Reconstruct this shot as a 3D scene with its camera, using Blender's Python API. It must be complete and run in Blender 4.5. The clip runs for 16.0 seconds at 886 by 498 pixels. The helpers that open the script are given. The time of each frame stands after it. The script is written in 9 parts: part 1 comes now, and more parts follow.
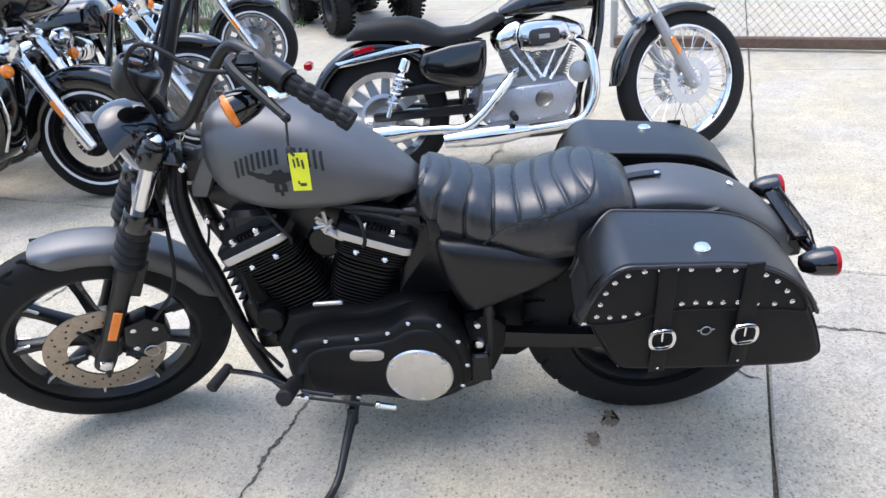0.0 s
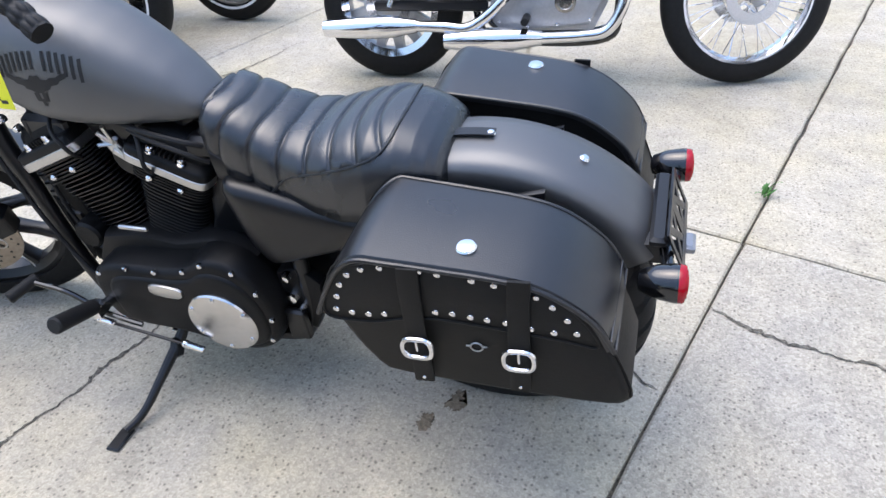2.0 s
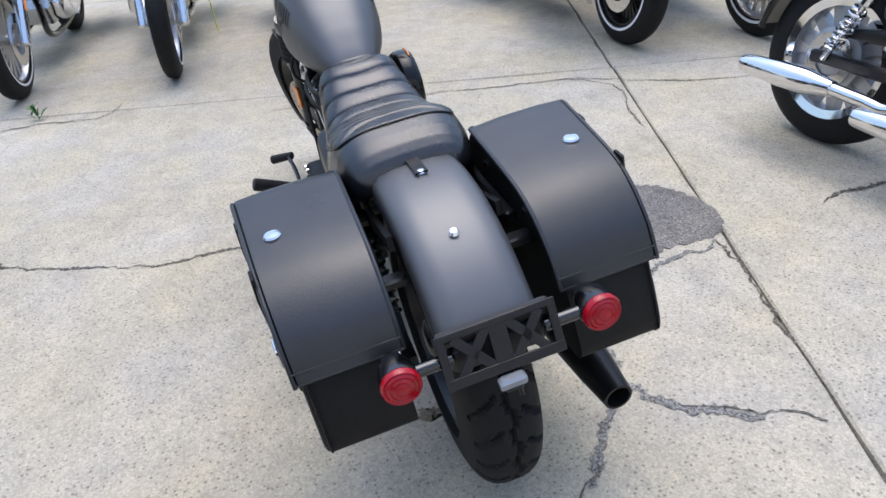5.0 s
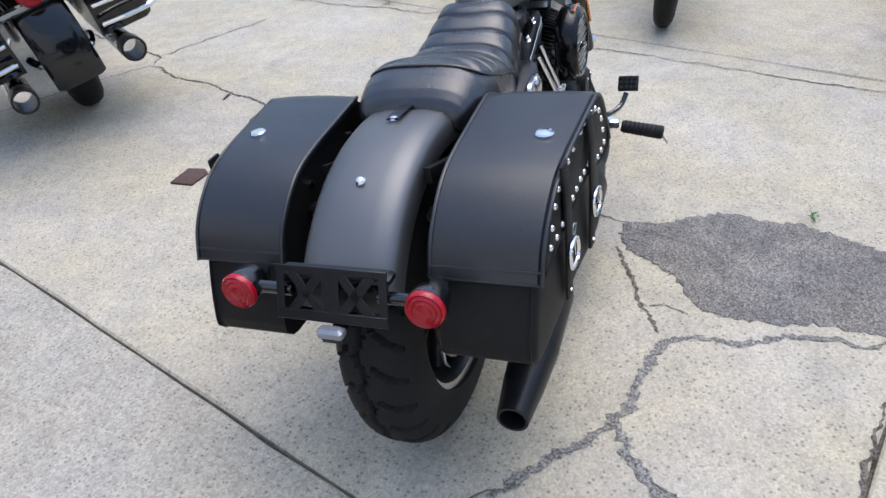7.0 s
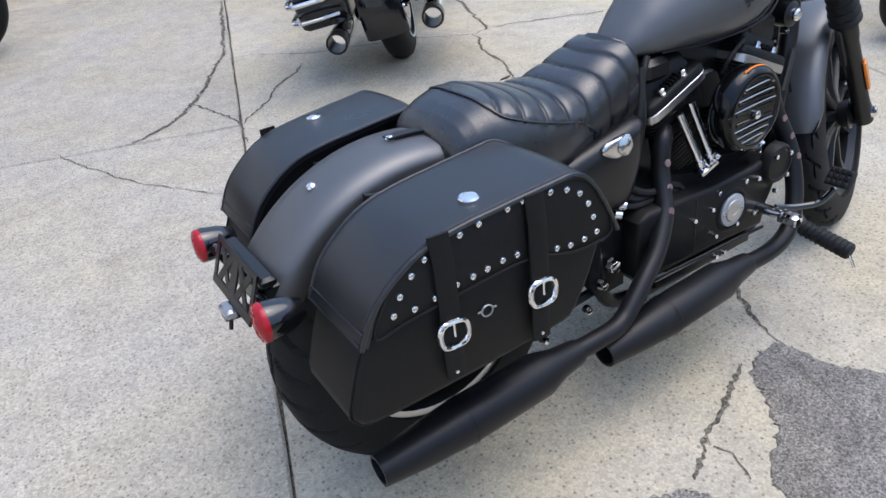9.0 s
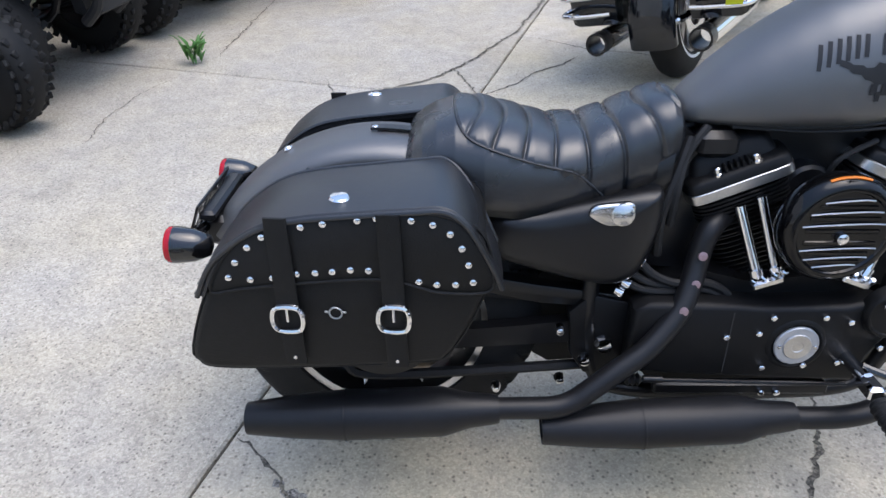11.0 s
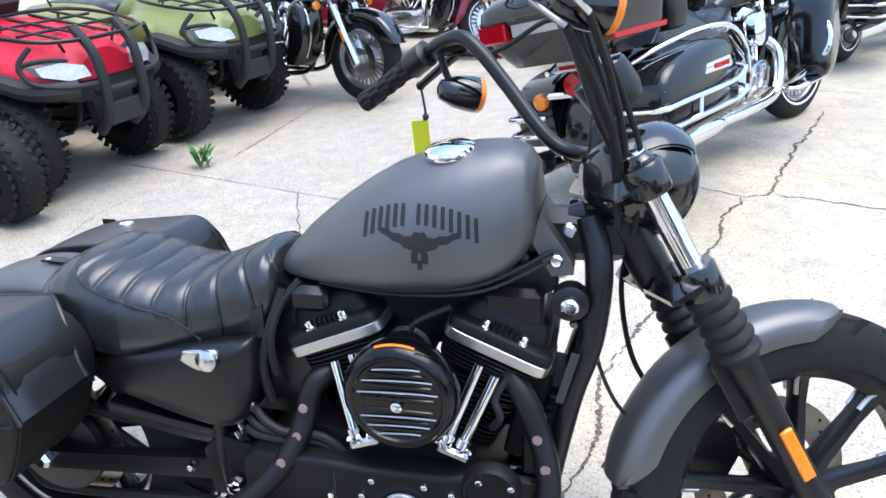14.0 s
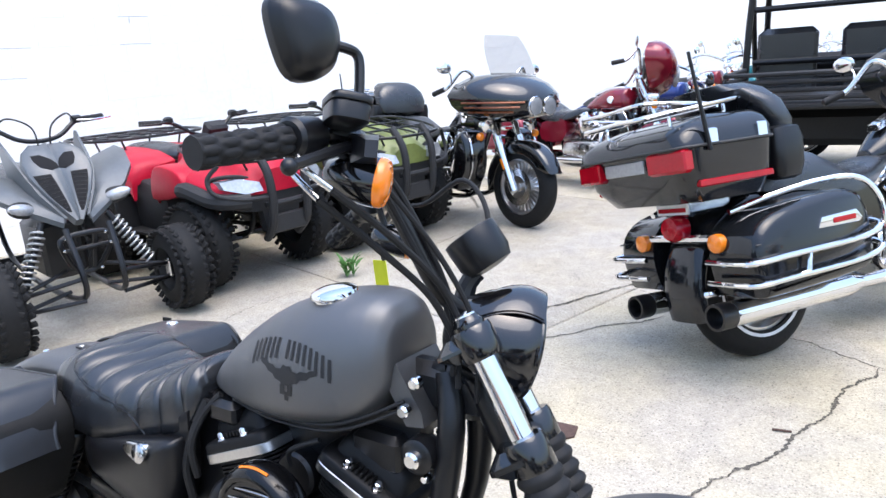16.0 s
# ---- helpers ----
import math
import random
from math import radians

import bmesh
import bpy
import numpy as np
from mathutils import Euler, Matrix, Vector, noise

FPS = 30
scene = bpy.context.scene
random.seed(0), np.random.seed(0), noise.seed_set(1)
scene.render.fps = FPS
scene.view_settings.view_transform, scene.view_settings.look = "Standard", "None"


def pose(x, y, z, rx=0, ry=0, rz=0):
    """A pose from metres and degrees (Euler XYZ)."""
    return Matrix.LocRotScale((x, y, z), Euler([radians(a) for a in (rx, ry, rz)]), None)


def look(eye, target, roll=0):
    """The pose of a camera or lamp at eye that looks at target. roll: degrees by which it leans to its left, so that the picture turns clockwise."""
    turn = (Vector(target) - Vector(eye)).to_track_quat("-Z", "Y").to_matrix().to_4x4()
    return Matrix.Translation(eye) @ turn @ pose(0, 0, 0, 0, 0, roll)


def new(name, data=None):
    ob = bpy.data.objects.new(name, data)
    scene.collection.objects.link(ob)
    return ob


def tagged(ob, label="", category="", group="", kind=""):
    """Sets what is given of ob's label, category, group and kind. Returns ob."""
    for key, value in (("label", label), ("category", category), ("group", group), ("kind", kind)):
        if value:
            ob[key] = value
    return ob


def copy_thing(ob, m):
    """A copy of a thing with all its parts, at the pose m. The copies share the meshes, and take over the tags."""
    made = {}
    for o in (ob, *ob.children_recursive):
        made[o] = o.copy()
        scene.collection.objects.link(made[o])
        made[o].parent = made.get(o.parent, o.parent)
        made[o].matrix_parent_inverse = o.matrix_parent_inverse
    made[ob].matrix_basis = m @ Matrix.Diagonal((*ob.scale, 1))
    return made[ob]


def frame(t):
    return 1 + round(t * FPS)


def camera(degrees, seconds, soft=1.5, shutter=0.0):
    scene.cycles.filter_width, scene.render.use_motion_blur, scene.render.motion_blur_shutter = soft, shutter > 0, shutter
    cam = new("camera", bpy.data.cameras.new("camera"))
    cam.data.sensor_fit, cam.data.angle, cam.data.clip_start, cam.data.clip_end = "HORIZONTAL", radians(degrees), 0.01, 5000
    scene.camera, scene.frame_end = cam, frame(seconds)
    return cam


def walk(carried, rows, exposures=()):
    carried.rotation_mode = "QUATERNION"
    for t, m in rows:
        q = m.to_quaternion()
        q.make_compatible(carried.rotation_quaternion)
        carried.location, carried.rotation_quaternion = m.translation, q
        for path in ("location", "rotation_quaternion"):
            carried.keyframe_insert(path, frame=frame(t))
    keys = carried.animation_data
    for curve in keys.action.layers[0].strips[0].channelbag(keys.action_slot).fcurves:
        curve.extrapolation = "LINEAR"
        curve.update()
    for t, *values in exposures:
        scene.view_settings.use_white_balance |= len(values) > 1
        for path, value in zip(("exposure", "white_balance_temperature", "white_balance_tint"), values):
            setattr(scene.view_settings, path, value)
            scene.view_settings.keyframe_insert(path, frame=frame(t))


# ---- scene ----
cam = camera(64.7, 16.0)
PATH = [
    (0, (0.301, 1.571, 1.328), (0.535, -0.188, 0.405), -5.6),
    (0.5, (0.208, 1.431, 1.309), (0.444, -0.292, 0.321), -6.1),
    (1, (0.073, 1.314, 1.287), (0.31, -0.371, 0.236), -6.1),
    (1.5, (-0.13, 1.23, 1.283), (0.343, -0.367, 0.175), -5.6),
    (2, (-0.312, 1.128, 1.275), (0.27, -0.379, 0.096), -4.4),
    (2.5, (-0.5, 1.017, 1.279), (0.194, -0.428, 0.083), -2.8),
    (3, (-0.738, 0.918, 1.283), (0.201, -0.383, 0.089), -3.1),
    (3.5, (-0.9, 0.796, 1.281), (0.215, -0.369, 0.098), -3.3),
    (4, (-1.014, 0.632, 1.281), (0.279, -0.374, 0.133), -2.8),
    (4.2, (-1.044, 0.569, 1.276), (0.357, -0.314, 0.154), -3.7),
    (6.5, (-1.179, -0.338, 1.268), (0.401, 0.075, 0.113), -5.3),
    (7, (-1.06, -0.504, 1.244), (0.432, 0.16, 0.089), -4.3),
    (7.5, (-0.946, -0.642, 1.252), (0.398, 0.275, 0.089), -4.8),
    (8, (-0.843, -0.837, 1.27), (0.326, 0.32, 0.132), -5.4),
    (8.5, (-0.696, -0.945, 1.25), (0.306, 0.381, 0.137), -5.3),
    (9, (-0.499, -1.012, 1.248), (0.304, 0.43, 0.118), -4.7),
    (9.2, (-0.419, -1.039, 1.242), (0.282, 0.457, 0.114), -4.8),
    (11.3, (0.285, -1.149, 1.225), (0.13, 0.513, 0.124), -2.6),
    (11.5, (0.355, -1.137, 1.219), (0.18, 0.529, 0.127), -3.5),
    (12, (0.534, -1.066, 1.208), (0.353, 0.605, 0.124), -3.8),
    (12.5, (0.702, -1.023, 1.213), (0.502, 0.651, 0.137), -4.2),
    (13, (0.873, -1.073, 1.236), (0.557, 0.596, 0.179), -5.3),
    (13.5, (1.006, -1.068, 1.262), (0.585, 0.632, 0.296), -5.4),
    (14, (1.14, -0.983, 1.296), (0.636, 0.745, 0.425), -4.1),
    (14.5, (1.283, -0.944, 1.317), (0.631, 0.801, 0.589), -4.7),
    (15, (1.478, -0.953, 1.319), (0.627, 0.748, 0.701), -4.7),
    (15.5, (1.593, -0.888, 1.312), (0.619, 0.756, 0.722), -4.9),
    (16, (1.682, -0.788, 1.328), (0.589, 0.805, 0.807), -4.3),
]
walk(cam, [(t, look(eye, target, roll)) for t, eye, target, roll in PATH],
     exposures=[(0, 1.32, 6600, 10), (2.5, 1.18, 6600, 10), (3.5, 0.96, 6580, 10), (4.2, 0.92, 6580, 10), (6.3, 0.87, 6580, 10), (9.2, 0.92, 6600, 10), (11.3, 1.13, 6550, 10), (12.5, 1.6, 6480, 9), (13.5, 1.6, 6450, 9), (14.5, 1.6, 6500, 9), (16, 1.5, 6650, 10)])


# ---- light: an overcast sky ----
world = bpy.data.worlds.new("overcast_sky")
world.use_nodes = True
scene.world = world
wn, wl = world.node_tree.nodes, world.node_tree.links
sky = wn.new("ShaderNodeTexSky")
sky.sky_type, sky.sun_disc = "NISHITA", False
sky.sun_elevation, sky.sun_rotation = radians(74), radians(104)
sky.air_density, sky.dust_density, sky.ozone_density = 1.0, 1.5, 1.5
desat = wn.new("ShaderNodeHueSaturation")
desat.inputs["Saturation"].default_value = 1.0
wl.new(sky.outputs[0], desat.inputs["Color"])
# an overcast sky is about three times brighter overhead than at the horizon
way, split, rise, cloud = wn.new("ShaderNodeTexCoord"), wn.new("ShaderNodeSeparateXYZ"), wn.new("ShaderNodeMapRange"), wn.new("ShaderNodeVectorMath")
cloud.operation = "SCALE"
rise.inputs["To Min"].default_value, rise.inputs["To Max"].default_value = 0.55, 1.75
wl.new(way.outputs["Generated"], split.inputs[0])
wl.new(split.outputs["Z"], rise.inputs["Value"])
wl.new(desat.outputs[0], cloud.inputs[0])
wl.new(rise.outputs[0], cloud.inputs["Scale"])
wl.new(cloud.outputs[0], wn["Background"].inputs[0])
wn["Background"].inputs[1].default_value = 0.15
sun = new("sun", bpy.data.lights.new("sun", "SUN"))
sun.data.energy, sun.data.angle, sun.data.color = 0.8, radians(60), (1.0, 0.985, 0.97)
sun.matrix_world = look((8, -2, 30), (0, 0, 0))


# ---- materials ----
def material(name, colour, rough=0.5, metal=0.0, vary=0.12, grain=40.0, bump=0.0, bump_scale=200.0, coat=0.0, patches=3.0, rough_vary=0.12, spec=0.5):
    """A procedural surface: base colour varied by patches and grain, uneven roughness and a fine relief."""
    m = bpy.data.materials.new(name)
    m.use_nodes = True
    n, l = m.node_tree.nodes, m.node_tree.links
    b = n["Principled BSDF"]
    at = n.new("ShaderNodeTexCoord")
    big, fine = n.new("ShaderNodeTexNoise"), n.new("ShaderNodeTexNoise")
    big.inputs["Scale"].default_value, fine.inputs["Scale"].default_value = patches, grain
    big.inputs["Detail"].default_value, fine.inputs["Detail"].default_value = 5.0, 3.0
    for t in (big, fine):
        l.new(at.outputs["Object"], t.inputs["Vector"])
    add = n.new("ShaderNodeMath")
    l.new(big.outputs["Fac"], add.inputs[0])
    l.new(fine.outputs["Fac"], add.inputs[1])
    ramp = n.new("ShaderNodeMapRange")
    ramp.inputs["From Min"].default_value, ramp.inputs["From Max"].default_value = 0.65, 1.35
    ramp.inputs["To Min"].default_value, ramp.inputs["To Max"].default_value = 1 - vary, 1 + vary
    l.new(add.outputs[0], ramp.inputs["Value"])
    mul = n.new("ShaderNodeVectorMath")
    mul.operation = "SCALE"
    mul.inputs[0].default_value = colour
    l.new(ramp.outputs[0], mul.inputs["Scale"])
    l.new(mul.outputs[0], b.inputs["Base Color"])
    rr = n.new("ShaderNodeMapRange")
    rr.inputs["From Min"].default_value, rr.inputs["From Max"].default_value = 0.3, 0.7
    rr.inputs["To Min"].default_value, rr.inputs["To Max"].default_value = max(0.02, rough * (1 - rough_vary)), min(1, rough * (1 + rough_vary))
    l.new(big.outputs["Fac"], rr.inputs["Value"])
    l.new(rr.outputs[0], b.inputs["Roughness"])
    b.inputs["Metallic"].default_value = metal
    b.inputs["Coat Weight"].default_value = coat
    b.inputs["Coat Roughness"].default_value = 0.06
    b.inputs["Specular IOR Level"].default_value = spec
    if bump:
        bt = n.new("ShaderNodeTexNoise")
        bt.inputs["Scale"].default_value, bt.inputs["Detail"].default_value = bump_scale, 4.0
        l.new(at.outputs["Object"], bt.inputs["Vector"])
        bn = n.new("ShaderNodeBump")
        bn.inputs["Strength"].default_value, bn.inputs["Distance"].default_value = bump, 0.002
        l.new(bt.outputs["Fac"], bn.inputs["Height"])
        l.new(bn.outputs[0], b.inputs["Normal"])
    return m


CHARCOAL = material("satin_charcoal_paint", (0.135, 0.136, 0.138), 0.44, 0.72, 0.06, 900, 0.05, 1500, rough_vary=0.06)
CHARCOAL_DARK = material("logo_black", (0.026, 0.026, 0.027), 0.45, 0.3, 0.1, 200, spec=0.3)
GLOSS_BLACK = material("gloss_black_paint", (0.004, 0.004, 0.0045), 0.10, 0.0, 0.1, 60, coat=0.6)
SATIN_BLACK = material("satin_black_powdercoat", (0.006, 0.006, 0.0068), 0.33, 0.0, 0.12, 120, 0.08, 900, spec=0.42)
WRINKLE = material("wrinkle_black_coat", (0.006, 0.006, 0.0064), 0.45, 0.0, 0.15, 200, 0.25, 700, spec=0.2)
EXHAUST_BLACK = material("matte_black_heat_paint", (0.009, 0.009, 0.010), 0.40, 0.0, 0.15, 60, 0.06, 600, spec=0.3)
LEATHER = material("black_saddlebag_leather", (0.009, 0.0096, 0.0112), 0.34, 0.0, 0.2, 60, 0.18, 420, rough_vary=0.28, spec=0.65)
LEATHER_DULL = material("black_leather_panel", (0.006, 0.0058, 0.0055), 0.55, 0.0, 0.25, 80, 0.4, 380, spec=0.25)
VINYL = material("black_seat_vinyl", (0.0115, 0.0128, 0.0152), 0.27, 0.0, 0.12, 100, 0.18, 700, spec=0.8)
RUBBER = material("tyre_rubber", (0.011, 0.011, 0.011), 0.65, 0.0, 0.25, 60, 0.25, 350, spec=0.2)
RUBBER_SOFT = material("black_rubber", (0.014, 0.014, 0.0145), 0.6, 0.0, 0.15, 90, 0.1, 500, spec=0.25)
CHROME = material("chrome", (0.78, 0.78, 0.79), 0.07, 1.0, 0.03, 30)
STEEL = material("polished_steel", (0.62, 0.61, 0.60), 0.2, 1.0, 0.08, 60)
BRUSHED = material("machined_aluminium", (0.55, 0.54, 0.53), 0.32, 1.0, 0.1, 220, 0.08, 900)
DISC_STEEL = material("brake_disc_steel", (0.36, 0.31, 0.26), 0.36, 1.0, 0.2, 80)
SILVER = material("silver_engine_paint", (0.42, 0.43, 0.45), 0.38, 0.55, 0.1, 90, 0.08, 700)
RED_LENS = material("red_lens", (0.34, 0.003, 0.011), 0.14, 0.0, 0.15, 90, coat=0.15, spec=0.35)
AMBER = material("amber_lens", (0.85, 0.22, 0.012), 0.15, 0.0, 0.12, 90, coat=0.5)
CLEAR = material("clear_lens", (0.24, 0.25, 0.27), 0.12, 0.3, 0.1, 60, coat=0.6)
QUAD_LAMP = material("bright_lamp_lens", (0.44, 0.45, 0.47), 0.14, 0.4, 0.25, 60, coat=0.6)
TAG_YELLOW = material("yellow_tag", (0.82, 0.80, 0.03), 0.5, 0.0, 0.06, 60)
INK = material("dark_ink", (0.03, 0.03, 0.03), 0.6)
WHITE_PAINT = material("white_stripe", (0.75, 0.75, 0.75), 0.4, 0.0, 0.06, 60)
RED_PAINT = material("red_gloss_paint", (0.20, 0.008, 0.02), 0.16, 0.2, 0.1, 60, coat=0.6)
ATV_RED = material("red_atv_plastic", (0.46, 0.005, 0.026), 0.42, 0.0, 0.1, 40, spec=0.3)
ATV_GREEN = material("olive_atv_plastic", (0.17, 0.20, 0.055), 0.35, 0.0, 0.12, 40)
ATV_GREY = material("grey_atv_plastic", (0.098, 0.107, 0.113), 0.32, 0.0, 0.12, 40)
ATV_BLACK = material("black_moulded_plastic", (0.022, 0.022, 0.023), 0.55, 0.0, 0.2, 80, 0.2, 500, spec=0.3)
BRONZE = material("copper_stripe", (0.22, 0.07, 0.03), 0.3, 0.3, 0.1, 60)
SLATE = material("slate_metallic_paint", (0.008, 0.009, 0.0105), 0.09, 0.0, 0.1, 300, coat=0.1)
BLUE_PAINT = material("blue_paint", (0.02, 0.05, 0.22), 0.2, 0.2, 0.1, 60, coat=0.5)
TEAL_PAINT = material("teal_paint", (0.02, 0.18, 0.2), 0.2, 0.2, 0.1, 60, coat=0.5)
MESH_BLACK = material("black_vent_mesh", (0.007, 0.007, 0.008), 0.7, 0.0, 0.3, 300, spec=0.2)
HEAT = material("heat_tinted_steel", (0.34, 0.23, 0.24), 0.35, 0.6, 0.2, 300)
CLEANER_BLACK = material("cleaner_gloss_black", (0.003, 0.003, 0.0034), 0.14, 0.0, 0.1, 60, coat=0.12, spec=0.3)
RUST = material("rusty_scrap", (0.085, 0.05, 0.04), 0.85, 0.1, 0.4, 60, 0.5, 150)
GALV = material("galvanised_steel", (0.42, 0.43, 0.43), 0.45, 0.8, 0.15, 80)
RUSTY_RAIL = material("weathered_rail", (0.13, 0.085, 0.06), 0.8, 0.2, 0.3, 30, 0.3, 120)
GRASS_MAT = material("grass_blades", (0.055, 0.12, 0.025), 0.7, 0.0, 0.4, 5)
LEAF = material("weed_leaves", (0.07, 0.19, 0.04), 0.6, 0.0, 0.3, 30)


# ---- mesh building ----
def catmull(pts, steps=6, closed=False):
    pts = [Vector(p) for p in pts]
    if len(pts) < 3:
        return pts
    out, n = [], len(pts)
    for i in range(n if closed else n - 1):
        p = [pts[(i + k) % n] if closed else pts[min(max(i + k, 0), n - 1)] for k in (-1, 0, 1, 2)]
        for s in range(steps):
            t = s / steps
            out.append(0.5 * (2 * p[1] + (p[2] - p[0]) * t + (2 * p[0] - 5 * p[1] + 4 * p[2] - p[3]) * t * t + (3 * p[1] - p[0] - 3 * p[2] + p[3]) * t ** 3))
    if not closed:
        out.append(pts[-1])
    return out


def frame_of(axis):
    a = Vector(axis).normalized()
    u = a.cross(Vector((0, 0, 1)) if abs(a.z) < 0.9 else Vector((1, 0, 0))).normalized()
    return a, u, a.cross(u)


class Mesh:
    """Collects vertices and faces of one part."""

    def __init__(self):
        self.v, self.f = [], []

    def loft(self, rings, closed=True, cap=True, loop=False):
        base, n = len(self.v), len(rings[0])
        for r in rings:
            self.v += [Vector(p) for p in r]
        for i in range(len(rings) if loop else len(rings) - 1):
            a, b = base + i * n, base + (i + 1) % len(rings) * n
            for k in range(n if closed else n - 1):
                j = (k + 1) % n
                self.f.append((a + k, a + j, b + j, b + k))
        if cap and closed and not loop:
            self.f.append(tuple(base + n - 1 - k for k in range(n)))
            self.f.append(tuple(base + (len(rings) - 1) * n + k for k in range(n)))
        return self

    def lathe(self, profile, at=(0, 0, 0), axis=(0, 0, 1), n=24, cap=True, loop=False):
        """profile: (radius, distance along the axis)."""
        a, u, w = frame_of(axis)
        c = Vector(at)
        return self.loft([[c + a * h + (u * math.cos(t) + w * math.sin(t)) * r for t in (2 * math.pi * k / n for k in range(n))] for r, h in profile], cap=cap, loop=loop)

    def cyl(self, p0, p1, r0, r1=None, n=14, bevel=0.0):
        p0, p1 = Vector(p0), Vector(p1)
        r1 = r0 if r1 is None else r1
        h = (p1 - p0).length
        prof = [(r0, 0), (r1, h)]
        if bevel:
            prof = [(r0 - bevel, 0), (r0, bevel), (r1, h - bevel), (r1 - bevel, h)]
        return self.lathe(prof, p0, p1 - p0, n)

    def tube(self, pts, r, n=8, steps=6, closed=False, radii=None):
        path = catmull(pts, steps, closed) if steps > 1 else [Vector(p) for p in pts]
        rings, m = [], len(path)
        u = None
        for i, p in enumerate(path):
            d = (path[(i + 1) % m] - path[i - 1]) if closed else (path[min(i + 1, m - 1)] - path[max(i - 1, 0)])
            d.normalize()
            if u is None:
                u = frame_of(d)[1]
            u = (u - d * u.dot(d)).normalized()
            w = d.cross(u)
            q = r if radii is None else np.interp(i / max(m - 1, 1), np.linspace(0, 1, len(radii)), radii)
            rings.append([p + (u * math.cos(t) + w * math.sin(t)) * q for t in (2 * math.pi * k / n for k in range(n))])
        return self.loft(rings, loop=closed, cap=not closed)

    def torus(self, at, axis, big, small, n=36, k=8, flat=1.0):
        a, u, w = frame_of(axis)
        c = Vector(at)
        return self.loft([[c + (u * math.cos(t) + w * math.sin(t)) * (big + small * math.cos(s)) + a * small * flat * math.sin(s) for s in (2 * math.pi * j / k for j in range(k))]
                          for t in (2 * math.pi * i / n for i in range(n))], loop=True)

    def ball(self, at, rx, ry=None, rz=None, n=12, k=8):
        ry, rz = ry or rx, rz or rx
        c = Vector(at)
        return self.loft([[c + Vector((rx * math.sin(s) * math.cos(t), ry * math.sin(s) * math.sin(t), rz * math.cos(s))) for t in (2 * math.pi * i / n for i in range(n))]
                          for s in (math.pi * (j + 0.02 + 0.96 * (j / k - 0.5) * 0) / k if 0 < j < k else (0.03 if j == 0 else math.pi - 0.03) for j in range(k + 1))])

    def box(self, at, size, bevel=0.003, turn=None):
        c, (a, b, h) = Vector(at), [s / 2 for s in size]
        e = min(bevel, a * 0.9, b * 0.9, h * 0.9)
        start = len(self.v)
        rings = []
        for z, ins in ((-h, e), (-h + e, 0), (h - e, 0), (h, e)):
            x, y = a - ins, b - ins
            k = e * 0.6
            rings.append([Vector(p) for p in ((x, -y + k, z), (x, y - k, z), (x - k, y, z), (-x + k, y, z), (-x, y - k, z), (-x, -y + k, z), (-x + k, -y, z), (x - k, -y, z))])
        self.loft(rings)
        for i in range(start, len(self.v)):
            self.v[i] = (turn @ self.v[i] if turn else self.v[i]) + c
        return self

    def plate(self, outline, depth, m=None, bevel=0.004, round_steps=0):
        """An outline in x, z pressed out along y from 0 to depth, with softened edges on the far side; m places it."""
        o = [Vector((p[0], 0, p[1])) for p in outline]
        if round_steps:
            o = catmull(o, round_steps, True)
        n = len(o)
        area = sum(o[i].x * o[(i + 1) % n].z - o[(i + 1) % n].x * o[i].z for i in range(n))
        sgn = 1 if area > 0 else -1
        norm = []
        for i in range(n):
            d = (o[(i + 1) % n] - o[i - 1]).normalized()
            norm.append(Vector((-d.z, 0, d.x)) * sgn)
        s = 1 if depth > 0 else -1
        rings = [[p.copy() for p in o], [p + Vector((0, depth - s * bevel, 0)) for p in o],
                 [p + q * bevel * 0.35 + Vector((0, depth - s * bevel * 0.3, 0)) for p, q in zip(o, norm)], [p + q * bevel + Vector((0, depth, 0)) for p, q in zip(o, norm)]]
        start = len(self.v)
        self.loft(rings)
        if m:
            self.xf(m, start)
        return self

    def xf(self, m, start=0):
        for i in range(start, len(self.v)):
            self.v[i] = m @ self.v[i]
        return self

    def mirror(self, axis=1):
        """Adds the mirror image."""
        n = len(self.v)
        for p in self.v[:n]:
            q = p.copy()
            q[axis] = -q[axis]
            self.v.append(q)
        self.f += [tuple(i + n for i in reversed(f)) for f in self.f]
        return self

    def data(self, name, mat, sharp=35):
        me = bpy.data.meshes.new(name)
        me.from_pydata([tuple(p) for p in self.v], [], self.f)
        me.materials.append(mat)
        bm = bmesh.new()
        bm.from_mesh(me)
        bmesh.ops.recalc_face_normals(bm, faces=bm.faces)
        bm.to_mesh(me)
        bm.free()
        me.polygons.foreach_set("use_smooth", [True] * len(me.polygons))
        if sharp:
            me.set_sharp_from_angle(angle=radians(sharp))
        me.update()
        return me


def part(name, mesh, mat, parent, label="", sharp=35):
    """One mesh object under a thing or a part."""
    ob = new(name, mesh if isinstance(mesh, bpy.types.Mesh) else mesh.data(name, mat, sharp))
    ob.parent = parent
    if label:
        tagged(ob, label)
    return ob


def thing(name, m, label, category, group="", kind=""):
    ob = new(name)
    ob.empty_display_size = 0.2
    ob.matrix_world = m
    return tagged(ob, label, category, group, kind)


def solid(name, mesh, mat, label, category, group="", kind="", sharp=35):
    """A thing that is one mesh."""
    return tagged(new(name, mesh.data(name, mat, sharp)), label, category, group, kind)


def turn_about(p, axis, degrees):
    return Matrix.Translation(p) @ Matrix.Rotation(radians(degrees), 4, Vector(axis)) @ Matrix.Translation(-Vector(p))


